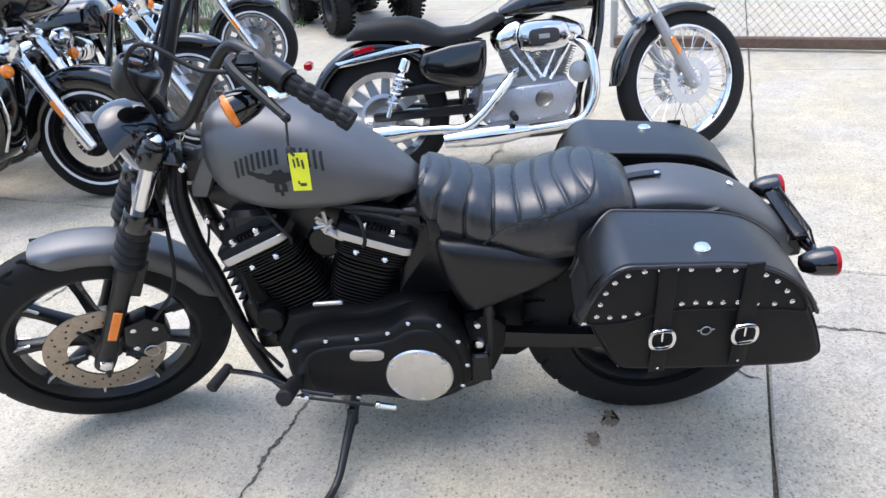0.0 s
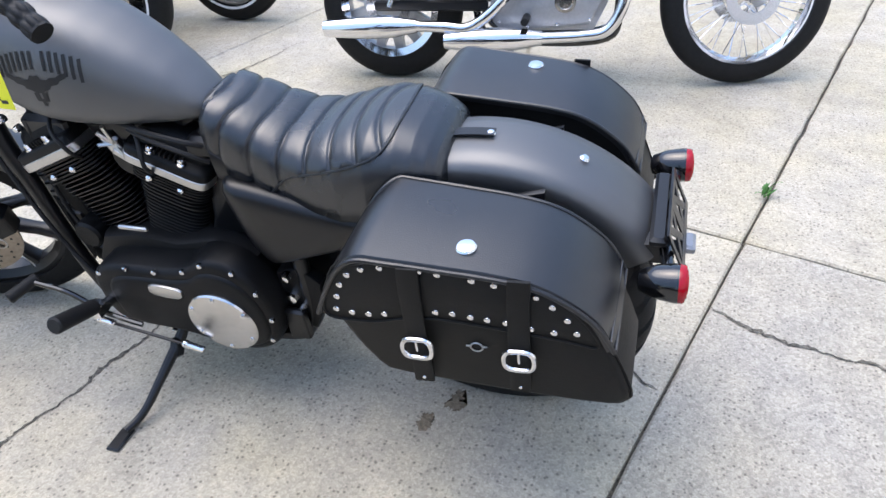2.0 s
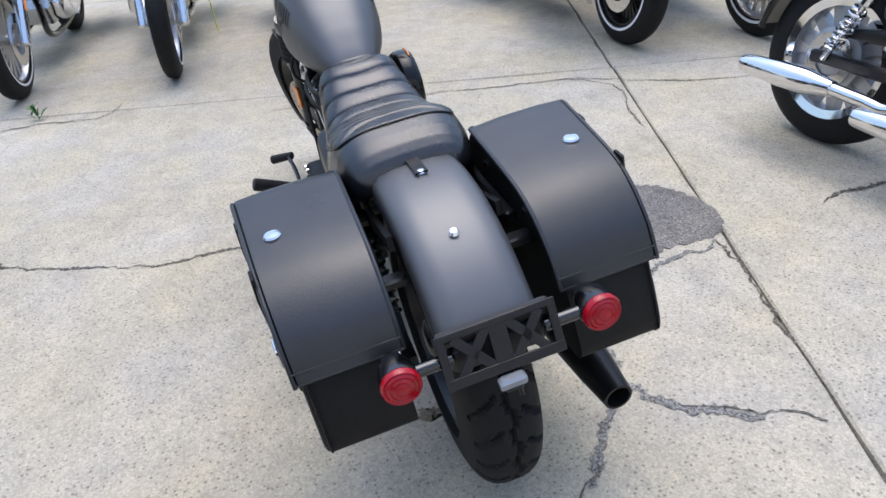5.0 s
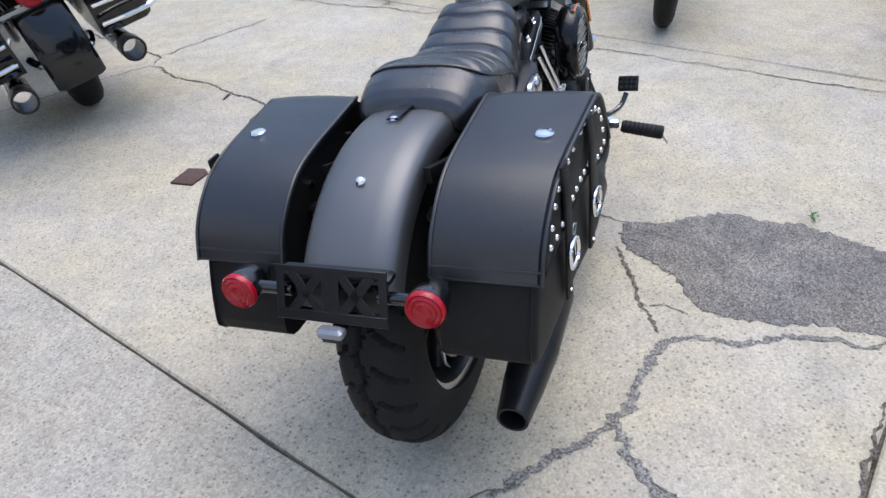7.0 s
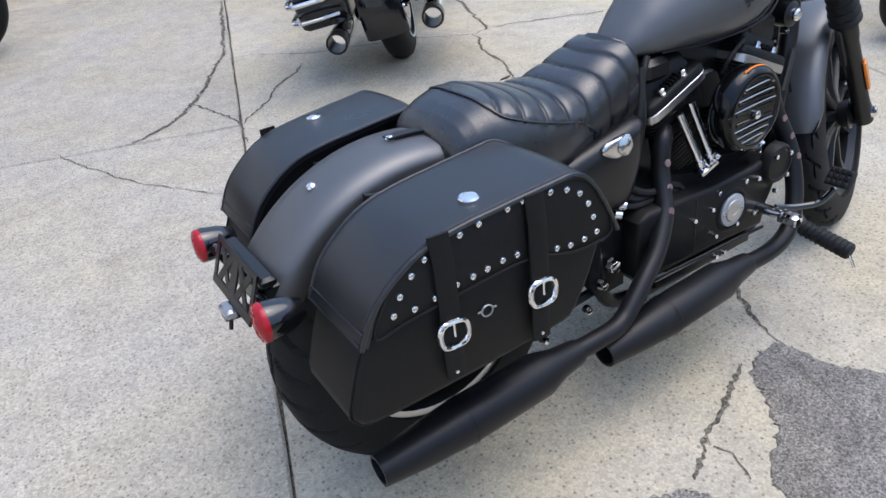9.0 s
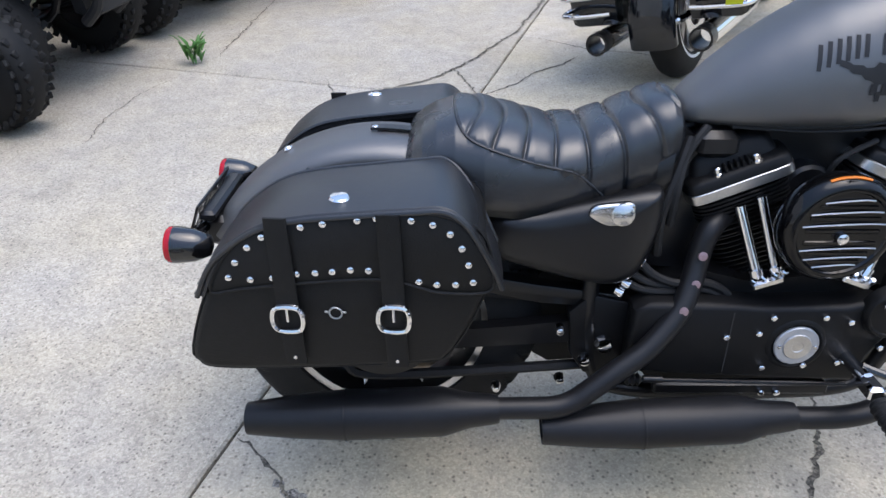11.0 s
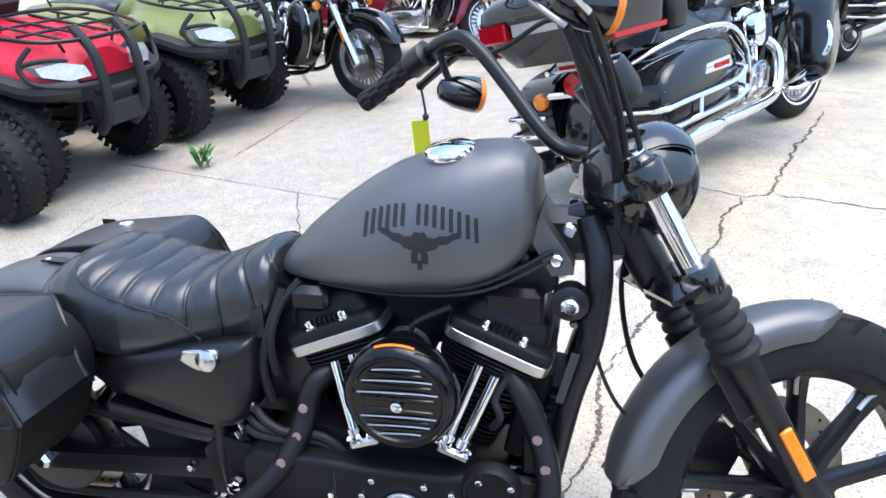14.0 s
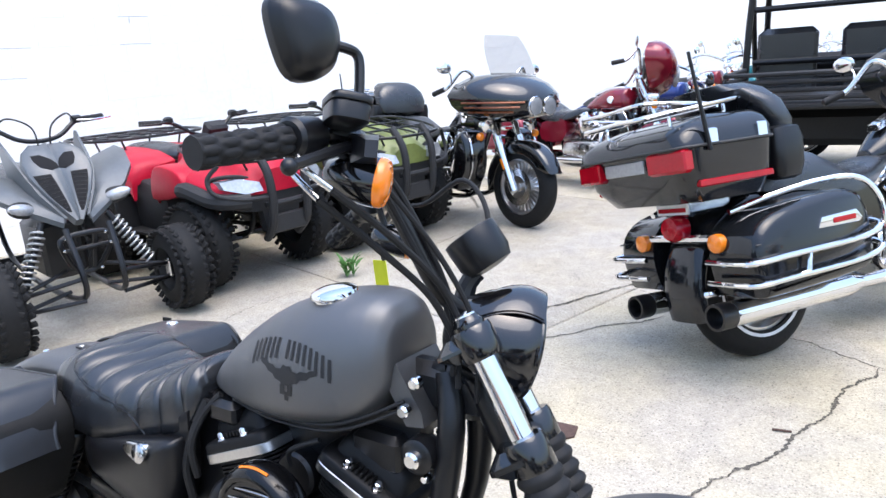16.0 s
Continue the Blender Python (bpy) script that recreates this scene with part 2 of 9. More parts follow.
# ---- ground: concrete slabs with joints, cracks and an asphalt patch ----
def paving(name, colour, speck, scale, spots, tone, bump, stony=0.1, stone_scale=140, ochre=0.86, mottle=0.08):
    m = bpy.data.materials.new(name)
    m.use_nodes = True
    n, l = m.node_tree.nodes, m.node_tree.links
    b = n["Principled BSDF"]
    geo, info = n.new("ShaderNodeNewGeometry"), n.new("ShaderNodeObjectInfo")

    def noise_at(s, detail, rough=0.55):
        t = n.new("ShaderNodeTexNoise")
        t.inputs["Scale"].default_value, t.inputs["Detail"].default_value, t.inputs["Roughness"].default_value = s, detail, rough
        l.new(geo.outputs["Position"], t.inputs["Vector"])
        return t.outputs["Fac"]

    def ranged(v, a, b_, c, d):
        r = n.new("ShaderNodeMapRange")
        for k, x in zip(("From Min", "From Max", "To Min", "To Max"), (a, b_, c, d)):
            r.inputs[k].default_value = x
        l.new(v, r.inputs["Value"])
        return r.outputs[0]

    def times(a, b_):
        r = n.new("ShaderNodeMath")
        r.operation = "MULTIPLY"
        l.new(a, r.inputs[0])
        l.new(b_, r.inputs[1])
        return r.outputs[0]

    stain, mid, grit = noise_at(0.9, 6, 0.65), noise_at(9, 5), noise_at(scale, 2)
    vor = n.new("ShaderNodeTexVoronoi")
    vor.inputs["Scale"].default_value = spots
    l.new(geo.outputs["Position"], vor.inputs["Vector"])
    value = times(times(ranged(stain, 0.3, 0.7, 1 - tone, 1 + tone), ranged(mid, 0.3, 0.7, 1 - mottle, 1 + mottle)), times(ranged(grit, 0.3, 0.7, 1 - speck, 1 + speck), ranged(info.outputs["Random"], 0, 1, 0.98, 1.03)))
    chosen = n.new("ShaderNodeSeparateColor")
    l.new(vor.outputs["Color"], chosen.inputs[0])
    some = ranged(chosen.outputs[0], 0.62, 0.66, 1.0, 0.0)
    spot = n.new("ShaderNodeMath")
    spot.operation = "MAXIMUM"
    l.new(some, spot.inputs[0])
    l.new(ranged(vor.outputs["Distance"], 0.16, 0.40, 0.0, 1.0), spot.inputs[1])
    pebble = ranged(spot.outputs[0], 0, 1, 0.5, 1.0)
    stones = n.new("ShaderNodeTexVoronoi")
    stones.inputs["Scale"].default_value = stone_scale
    l.new(geo.outputs["Position"], stones.inputs["Vector"])
    stone = n.new("ShaderNodeSeparateColor")
    l.new(stones.outputs["Color"], stone.inputs[0])
    value = times(times(value, pebble), ranged(stone.outputs[0], 0, 1, 1 - stony, 1 + stony))
    worn = ranged(noise_at(3.1, 7, 0.7), 0.56, 0.74, 1.0, 0.80)
    value = times(value, worn)
    warm = n.new("ShaderNodeMix")
    warm.data_type = "RGBA"
    warm.inputs[6].default_value, warm.inputs[7].default_value = (*colour, 1), (colour[0] * 1.02, colour[1] * 0.99, colour[2] * ochre, 1)
    l.new(ranged(noise_at(2.2, 4), 0.35, 0.65, 0, 1), warm.inputs[0])
    sc = n.new("ShaderNodeVectorMath")
    sc.operation = "SCALE"
    l.new(warm.outputs[2], sc.inputs[0])
    l.new(value, sc.inputs["Scale"])
    l.new(sc.outputs[0], b.inputs["Base Color"])
    b.inputs["Roughness"].default_value = 0.85
    bn = n.new("ShaderNodeBump")
    bn.inputs["Strength"].default_value, bn.inputs["Distance"].default_value = bump, 0.003
    l.new(times(times(grit, pebble), stone.outputs[0]), bn.inputs["Height"])
    l.new(bn.outputs[0], b.inputs["Normal"])
    return m


CONCRETE = paving("weathered_concrete", (0.402, 0.367, 0.304), 0.14, 190, 85, 0.11, 0.4, 0.15, 150, 0.86, 0.10)
CONCRETE_GREY = paving("grey_concrete", (0.353, 0.326, 0.278), 0.18, 210, 95, 0.09, 0.5, 0.19, 140, 0.90, 0.10)
ASPHALT = paving("patched_asphalt", (0.172, 0.161, 0.153), 0.40, 230, 110, 0.30, 1.2, 0.45, 210, 0.86, 0.28)
GRAVEL = paving("gravel_in_cracks", (0.19, 0.182, 0.17), 0.35, 240, 120, 0.25, 1.3, 0.55, 200, 0.9)
CRACK_DIRT = paving("dirt_in_cracks", (0.105, 0.095, 0.08), 0.5, 150, 60, 0.45, 0.9, 0.6, 170, 0.85)
EARTH = paving("packed_earth", (0.16, 0.14, 0.11), 0.3, 90, 30, 0.3, 0.8)

U, V, JOINT = Vector((0.965, -0.262, 0)), Vector((0.262, 0.965, 0)), Vector((-0.335, 0.05, 0))
ground_mesh = Mesh()
ground_mesh.v = [Vector(p) for p in ((-400, -400, -0.03), (400, -400, -0.03), (400, 400, -0.03), (-400, 400, -0.03))]
ground_mesh.f = [(0, 1, 2, 3)]
ground = solid("ground", ground_mesh, EARTH, "packed earth that reaches the horizon under the paving", "ground", kind="structure")
pavement = solid("pavement", Mesh().box((0, 2, -0.055), (46, 46, 0.07), 0.002), CRACK_DIRT, "weathered pale concrete paving with dirty joints and cracks", "pavement", kind="structure")


def slab(u0, u1, v0, v1, mat, seed):
    """One concrete slab with slightly ragged, worn edges."""
    rnd = random.Random(seed)
    gap, low = 0.0030, []
    corners = [(u0 + gap, v0 + gap), (u1 - gap, v0 + gap), (u1 - gap, v1 - gap), (u0 + gap, v1 - gap)]
    inward = [(0, 1), (-1, 0), (0, -1), (1, 0)]
    outline = []
    for i in range(4):
        a, b = corners[i], corners[(i + 1) % 4]
        for k in range(28):
            t = k / 28
            j = rnd.random() ** 3 * 0.007 if k else 0.004
            outline.append((a[0] + (b[0] - a[0]) * t + inward[i][0] * j, a[1] + (b[1] - a[1]) * t + inward[i][1] * j))
    cu, cv = (u0 + u1) / 2, (v0 + v1) / 2
    rings = []
    for z, s in ((-0.02, 0.0), (-0.006, 0.0), (0.0, 0.006)):
        rings.append([JOINT + U * (p[0] - math.copysign(s, p[0] - cu)) + V * (p[1] - math.copysign(s, p[1] - cv)) + Vector((0, 0, z)) for p in outline])
    return part("slab", Mesh().loft(rings), mat, pavement, sharp=25)


us = [-14, -11.2, -8.4, -5.6, -2.8, 0, 2.78, 5.6, 8.4, 11.2, 14]
vs = [-12.1, -9.3, -6.5, -3.66, -0.83, 1.98, 4.85, 7.7, 10.5, 13.3, 16.1, 18.9]
for i in range(len(us) - 1):
    for j in range(len(vs) - 1):
        if us[i] >= 0 and vs[j] == 1.98:
            continue
        slab(us[i], us[i + 1], vs[j], 4.85 if us[i] >= 0 and vs[j] == -0.83 else vs[j + 1], CONCRETE_GREY if us[i] < 0 and us[i] > -3 and vs[j] > -1 and vs[j] < 4 else CONCRETE, i * 20 + j)


def crack(points, width, seed, mat=None):
    """A jagged crack filled with dirt or gravel that runs along the points."""
    rnd = random.Random(seed)
    path = catmull([(*p, 0.0018 + 0.0003 * (seed % 10)) for p in points], 4)
    fine = []
    for a, b in zip(path, path[1:]):
        k = max(1, int((b - a).length / 0.008))
        fine += [a.lerp(b, s / k) for s in range(k)]
    fine.append(path[-1])
    m, left, right, wander, wide = Mesh(), [], [], 0.0, 1.0
    for i, p in enumerate(fine):
        d = (fine[min(i + 1, len(fine) - 1)] - fine[max(i - 1, 0)]).normalized()
        side = Vector((-d.y, d.x, 0))
        wander = wander * 0.9 + rnd.gauss(0, 0.0035)
        wide = wide * 0.82 + 0.18 * rnd.choice((0.25, 0.5, 0.8, 1.5, 2.1))
        taper = min(1, 0.35 + 7 * i / len(fine), 0.35 + 7 * (len(fine) - 1 - i) / len(fine))
        w = width * taper * wide
        left.append(p + side * (wander + w * rnd.uniform(0.1, 0.85)))
        right.append(p + side * (wander - w * rnd.uniform(0.1, 0.85)))
    m.loft([left, right], closed=False)
    return part("crack", m, mat or CRACK_DIRT, pavement)


CRACKS = [
    ([(0.85, -0.29), (0.90, -0.17), (0.95, -0.04), (0.98, 0.07), (1.02, 0.19), (1.03, 0.28), (1.05, 0.36), (1.08, 0.48), (1.09, 0.62), (1.08, 0.75), (1.14, 0.92)], 0.018),
    ([(1.14, 0.92), (1.20, 1.10), (1.28, 1.28), (1.34, 1.36), (1.41, 1.49), (1.42, 1.59), (1.46, 1.71), (1.50, 1.79), (1.55, 2.04), (1.64, 2.20), (1.66, 2.30)], 0.022),
    ([(1.66, 2.28), (1.73, 2.32), (1.78, 2.35), (1.86, 2.63), (1.99, 2.98), (2.11, 3.28), (2.3, 3.8)], 0.022),
    ([(1.78, 2.35), (2.16, 2.21), (2.51, 2.1)], 0.012),
    ([(-0.36, -0.09), (-0.30, -0.13), (-0.24, -0.19), (-0.19, -0.25)], 0.014),
    ([(-0.46, -0.42), (-0.53, -0.38), (-0.60, -0.35), (-0.72, -0.31), (-0.86, -0.30), (-1.15, -0.32)], 0.016),
    ([(-0.09, -0.50), (-0.14, -0.60), (-0.20, -0.70), (-0.26, -0.78)], 0.010),
    ([(0.55, -1.45), (0.58, -1.58), (0.56, -1.77), (0.47, -1.91), (0.43, -2.14)], 0.024),
    ([(2.9, 2.35), (2.81, 1.76), (2.80, 1.48), (2.75, 1.16), (2.94, 1.06)], 0.014),
    ([(-0.27, 2.09), (-0.14, 2.15), (0.03, 2.32), (0.09, 2.40), (0.20, 2.58), (0.34, 2.83), (0.44, 3.08), (0.58, 3.55), (0.77, 4.17)], 0.030),
    ([(0.38, 2.88), (0.49, 2.88), (0.68, 2.76), (0.84, 2.65), (1.37, 2.46), (1.66, 2.30)], 0.013),
    ([(0.06, 2.39), (0.14, 2.19), (0.19, 1.96), (0.14, 1.75)], 0.014),
    ([(0.19, 1.96), (0.35, 2.13), (0.50, 2.30), (0.72, 2.54)], 0.016),
    ([(-0.57, 2.21), (-0.51, 2.06), (-0.44, 1.93), (-0.37, 1.77), (-0.23, 1.58), (-0.07, 1.37)], 0.008),
    ([(-1.23, 2.60), (-1.23, 3.05), (-1.22, 3.47), (-1.21, 4.04)], 0.014),
    ([(-1.47, 1.47), (-1.47, 1.91), (-1.36, 2.27)], 0.006),
    ([(2.40, 0.30), (2.35, 0.09), (2.28, -0.30), (2.21, -0.62), (2.14, -0.87), (2.10, -1.12), (1.99, -1.35), (1.77, -1.71), (1.65, -2.12)], 0.012),
    ([(2.10, -1.14), (1.90, -1.37), (1.57, -1.28), (1.36, -1.23)], 0.012),
]
for k, (pts, w) in enumerate(CRACKS):
    crack(pts, w * 0.55, 100 + k)
# gravel-filled cracks round the asphalt patch
for k, (pts, w) in enumerate((([(0.50, -0.99), (0.46, -0.93), (0.46, -0.86), (0.44, -0.77), (0.39, -0.68), (0.38, -0.58), (0.34, -0.49), (0.25, -0.45)], 0.016), ([(0.34, -0.49), (0.25, -0.45), (0.14, -0.43), (0.04, -0.40), (-0.02, -0.36), (-0.09, -0.30), (-0.16, -0.24), (-0.24, -0.19)], 0.024),
                              ([(0.03, -0.40), (-0.05, -0.46), (-0.09, -0.51), (-0.12, -0.55), (-0.2, -0.66)], 0.022))):
    crack(pts, w, 160 + k, GRAVEL)
for k, (pts, w) in enumerate((([(0.50, -1.0), (0.34, -0.97), (0.23, -0.95), (0.09, -0.91), (-0.01, -0.89)], 0.010), ([(0.71, -0.29), (0.62, -0.335), (0.55, -0.37), (0.45, -0.41), (0.36, -0.46)], 0.010), ([(0.46, -0.42), (0.47, -0.47), (0.45, -0.52)], 0.004))):
    crack(pts, w, 170 + k)


def patch(points, mat, name, height, seed, label=""):
    rnd = random.Random(seed)
    o = catmull([(*p, 0) for p in points], 9, True)
    c = sum(o, Vector()) / len(o)
    o = [p + Vector((rnd.gauss(0, 0.005), rnd.gauss(0, 0.005), 0)) for p in o]
    rings = [[p + Vector((0, 0, 0.0008)) for p in o]] + [[c + (p - c) * s + Vector((0, 0, height * h + rnd.uniform(-0.001, 0.001))) for p in o] for s, h in ((0.985, 0.55), (0.94, 0.9), (0.75, 1.0), (0.4, 1.05))]
    return part(name, Mesh().loft(rings), mat, pavement, label)


patch([(0.71, -0.31), (0.78, -0.29), (0.85, -0.30), (0.87, -0.39), (0.94, -0.50), (0.99, -0.60), (0.97, -0.70), (0.98, -0.81), (0.93, -0.93), (0.88, -1.03), (0.70, -1.10), (0.55, -1.06), (0.51, -0.98), (0.51, -0.86), (0.48, -0.73), (0.47, -0.60), (0.50, -0.53), (0.60, -0.47), (0.665, -0.39)], ASPHALT, "asphalt_patch", 0.006, 5, "grey asphalt patch in the concrete")


# ---- the charcoal motorcycle on its side stand ----
BIKE = Matrix.Translation((-0.006, -0.027, -0.004)) @ Matrix.Rotation(radians(1.95), 4, "Z") @ Matrix.Rotation(radians(1.02), 4, "Y") @ Matrix.Rotation(radians(-5.83), 4, "X")
bike = thing("motorcycle", BIKE, "satin charcoal cruiser motorcycle with black saddlebags, leaning on its side stand", "motorcycle")
AXLE_R, AXLE_F = Vector((0, 0, 0.323)), Vector((1.4535, 0, 0.355))
STEER_AXIS, STEER_FOOT = Vector((-0.5, 0, 0.866)), Vector((1.6225, 0, 0))
STEER = turn_about(STEER_FOOT, STEER_AXIS, 23.2)
BARS = turn_about(STEER_FOOT, STEER_AXIS, 33.4)


def tyre_mesh(centre, radius, width, rim, grooves, n=300, k=40):
    """A tyre about the y axis with grooves cut into its tread."""
    m = Mesh()
    h = radius - rim
    rings = []
    for i in range(n):
        t = 2 * math.pi * i / n
        ring = []
        for j in range(k):
            s = math.pi * (j / (k - 1) - 0.5) * 1.62
            y = width / 2 * math.sin(s) / math.sin(math.pi * 0.405 * 1.62) if abs(s) < 0.1 else width / 2 * math.copysign(abs(math.sin(s)) ** 0.86, s)
            r = radius - h * (1 - max(0.0, math.cos(s * 0.98))) ** 1.25
            r -= grooves(t, s) * 0.009
            ring.append(centre + Vector((r * math.cos(t), y, r * math.sin(t))))
        for y, r in ((width * 0.36, rim - 0.004), (-width * 0.36, rim - 0.004)):
            ring.append(centre + Vector((r * math.cos(t), y, r * math.sin(t))))
        rings.append(ring)
    return m.loft(rings, loop=True)


def road_grooves(t, s):
    if abs(s) > 1.0:
        return 0.0
    a = t / (2 * math.pi) * 26
    zig = 0.15 * (2 * abs((a % 1) - 0.5) - 0.5)
    if abs(s - zig) < 0.045:
        return 1.0
    b = (a + 0.5 * (s > 0) - abs(s) * 0.9) % 1
    return 1.2 if 0.25 < abs(s) and b < 0.17 else 0.0


def smooth_grooves(t, s):
    a = t / (2 * math.pi) * 22
    b = (a + 0.5 * (s > 0) - abs(s) * 0.7) % 1
    return 1.3 if (0.2 < abs(s) < 0.95 and b < 0.14) or (0.50 < abs(s) < 0.60 and b < 0.6) else 0.0


def wheel(parent, centre, radius, width, rim, m, name, spokes, paint, grooves=smooth_grooves, disc_side=1, disc=0.146, hub=0.045, machined=True, fine=(300, 40)):
    """A cast wheel with split spokes under a bike."""
    c = Vector(centre)
    half = width * 0.4
    body = Mesh().lathe([(rim - 0.012, -half), (rim + 0.008, -half), (rim + 0.008, -half + 0.006), (rim - 0.014, -half * 0.55), (rim - 0.014, half * 0.55), (rim + 0.008, half - 0.006), (rim + 0.008, half),
                         (rim - 0.012, half), (rim - 0.03, half * 0.5), (rim - 0.03, -half * 0.5)], c, (0, 1, 0), 64, loop=True)
    body.lathe([(hub * 0.6, -0.07), (hub, -0.06), (hub * 0.75, -0.03), (hub * 0.75, 0.03), (hub, 0.06), (hub * 0.6, 0.07)], c, (0, 1, 0), 24)
    w = part(name, body.xf(m), paint, parent)
    part("tyre", tyre_mesh(c, radius, width, rim, grooves, *fine).xf(m), RUBBER, w, "black rubber tyre with grooved tread", 30)
    for i in range(spokes):
        a = 2 * math.pi * (i + 0.25) / spokes
        s = Mesh()
        d0 = Vector((math.cos(a), 0, math.sin(a)))
        p0, p1 = c + d0 * hub * 0.7, c + d0 * (rim - 0.018)
        side = Vector((0, 1, 0)).cross(d0)
        s.loft([[p + side * (x * wd) + Vector((0, y * dp, 0)) for x, y in ((1, -0.5), (0.6, -1), (-0.6, -1), (-1, -0.5), (-1, 0.5), (-0.6, 1), (0.6, 1), (1, 0.5))] for p, wd, dp in ((p0, 0.019, 0.032), (p0.lerp(p1, 0.25), 0.0125, 0.022), (p0.lerp(p1, 0.7), 0.0115, 0.018), (p0.lerp(p1, 0.92), 0.0135, 0.021), (p1, 0.019, 0.026))])
        part("spoke", s.xf(m), paint, w)
        if machined:
            e = Vector((math.cos(a + 0.055), 0, math.sin(a + 0.055)))
            for y in (half * 0.62, -half * 0.62):
                q = Mesh().tube([c + e * (rim - 0.060) + Vector((0, y * 0.62, 0)), c + e * (rim - 0.034) + Vector((0, y * 0.72, 0)), c + e * (rim - 0.018) + Vector((0, y * 1.05, 0)), c + e * (rim + 0.006) + Vector((0, y * 1.5, 0))], 0.0048, 6, 3)
                part("spoke_highlight", q.xf(m), BRUSHED, w)
    if disc:
        y = disc_side * 0.068
        d = Mesh().lathe([(disc * 0.62, y - 0.0025), (disc, y - 0.0025), (disc, y + 0.0025), (disc * 0.62, y + 0.0025)], c, (0, 1, 0), 48, loop=True)
        dd = part("brake_disc", d.xf(m), DISC_STEEL, w, "drilled steel brake disc")
        holes = Mesh()
        for i in range(40):
            a = 2 * math.pi * i / 40
            r = disc * (0.74 + 0.085 * (i % 3))
            p = c + Vector((r * math.cos(a), y - 0.0034, r * math.sin(a)))
            holes.cyl(p, p + Vector((0, 0.0068, 0)), 0.0038, n=6)
        tagged(part("disc_drilling", holes.xf(m), SATIN_BLACK, w), kind="stuff")
        for i in range(5):
            a = 2 * math.pi * i / 5
            part("disc_arm", Mesh().cyl(c + Vector((0.05 * math.cos(a), y, 0.05 * math.sin(a))), c + Vector((disc * 0.7 * math.cos(a), y, disc * 0.7 * math.sin(a))), 0.009, 0.006, 6).xf(m), SATIN_BLACK, w)
    return w


ID = Matrix.Identity(4)
wheel(bike, AXLE_R, 0.323, 0.155, 0.208, ID, "rear_wheel", 9, SATIN_BLACK, road_grooves, -1, 0.14, fine=(520, 72))
wheel(bike, AXLE_F, 0.331, 0.094, 0.245, STEER, "front_wheel", 9, SATIN_BLACK, smooth_grooves, 1, 0.15, fine=(420, 60))
rear_trim = Mesh().lathe([(0.196, -0.064), (0.213, -0.068), (0.213, -0.062), (0.196, -0.058)], AXLE_R, (0, 1, 0), 48, loop=True)
part("rim_edge", rear_trim, BRUSHED, bike, "machined silver rim edge")


def fender(centre, r, half, a0, a1, skirt, n=36, flare=0.0, thick=0.004, end_round=0.0):
    """A fender bent about a wheel: a0 to a1 in degrees from the front, over the top."""
    m = Mesh()
    rings = []
    for i in range(n + 1):
        f = i / n
        a = radians(a0 + (a1 - a0) * f)
        e = min(1.0, (min(f, 1 - f) * n / 4 + 0.001) ** 0.5) if end_round else 1.0
        d = Vector((math.cos(a), 0, math.sin(a)))
        prof = [(half, -skirt * e), (half * 1.0, -skirt * 0.45 * e), (half * 0.95, -0.018), (half * 0.8, -0.006), (half * 0.45, -0.001), (0, 0)]
        prof = prof + [(-y, z) for y, z in prof[-2::-1]]
        out = [centre + d * (r + z) + Vector((0, y * (1 - end_round * (1 - e)), 0)) for y, z in prof]
        inn = [centre + d * (r + z - thick) + Vector((0, y * 0.96 * (1 - end_round * (1 - e)), 0)) for y, z in reversed(prof)]
        rings.append(out + inn)
    return m.loft(rings)


part("rear_fender", fender(AXLE_R, 0.384, 0.088, 40, 146, 0.062, flare=0.01), CHARCOAL, bike, "satin charcoal bobbed rear fender", 50)
part("front_fender", fender(AXLE_F, 0.345, 0.053, 82, 172, 0.052, end_round=0.25).xf(STEER), CHARCOAL, bike, "satin charcoal front fender", 50)
# fender fittings
for x, z, nm in ((-0.006, 0.708, "strap_screw"), (-0.171, 0.668, "fender_screw")):
    a = Vector((x, 0, z - 0.323)).normalized()
    p = AXLE_R + a * 0.384
    part(nm, Mesh().lathe([(0.009, 0), (0.0095, 0.004), (0.006, 0.008), (0.002, 0.009)], p, a, 14), CHROME, bike, "chrome button screw")
strap = Mesh()
rr = [AXLE_R + Vector((math.cos(t), 0, math.sin(t))) * 0.3875 for t in (radians(d) for d in (92, 88, 84, 80, 76, 72))]
strap.loft([[p + Vector((0, -0.012, 0)), p + Vector((0, 0.012, 0)), p + (p - AXLE_R).normalized() * 0.004 + Vector((0, 0.012, 0)), p + (p - AXLE_R).normalized() * 0.004 + Vector((0, -0.012, 0))] for p in rr])
part("seat_strap", strap, SATIN_BLACK, bike, "black seat bracket on the fender")

# seat
SEAT_X = [0.052, 0.058, 0.068, 0.084, 0.108, 0.14, 0.19, 0.25, 0.31, 0.37, 0.43, 0.48, 0.515, 0.53, 0.538]
SEAT_TOP = [0.690, 0.706, 0.720, 0.734, 0.747, 0.757, 0.756, 0.740, 0.724, 0.726, 0.750, 0.774, 0.785, 0.778, 0.755]
SEAT_BOT = [0.668, 0.660, 0.652, 0.642, 0.630, 0.616, 0.601, 0.594, 0.602, 0.614, 0.630, 0.645, 0.668, 0.69, 0.715]
SEAT_W = [0.086, 0.103, 0.115, 0.124, 0.133, 0.142, 0.150, 0.148, 0.137, 0.123, 0.113, 0.106, 0.100, 0.092, 0.080]
PLEATS = (0.190, 0.232, 0.276, 0.320, 0.366, 0.412, 0.458, 0.502)
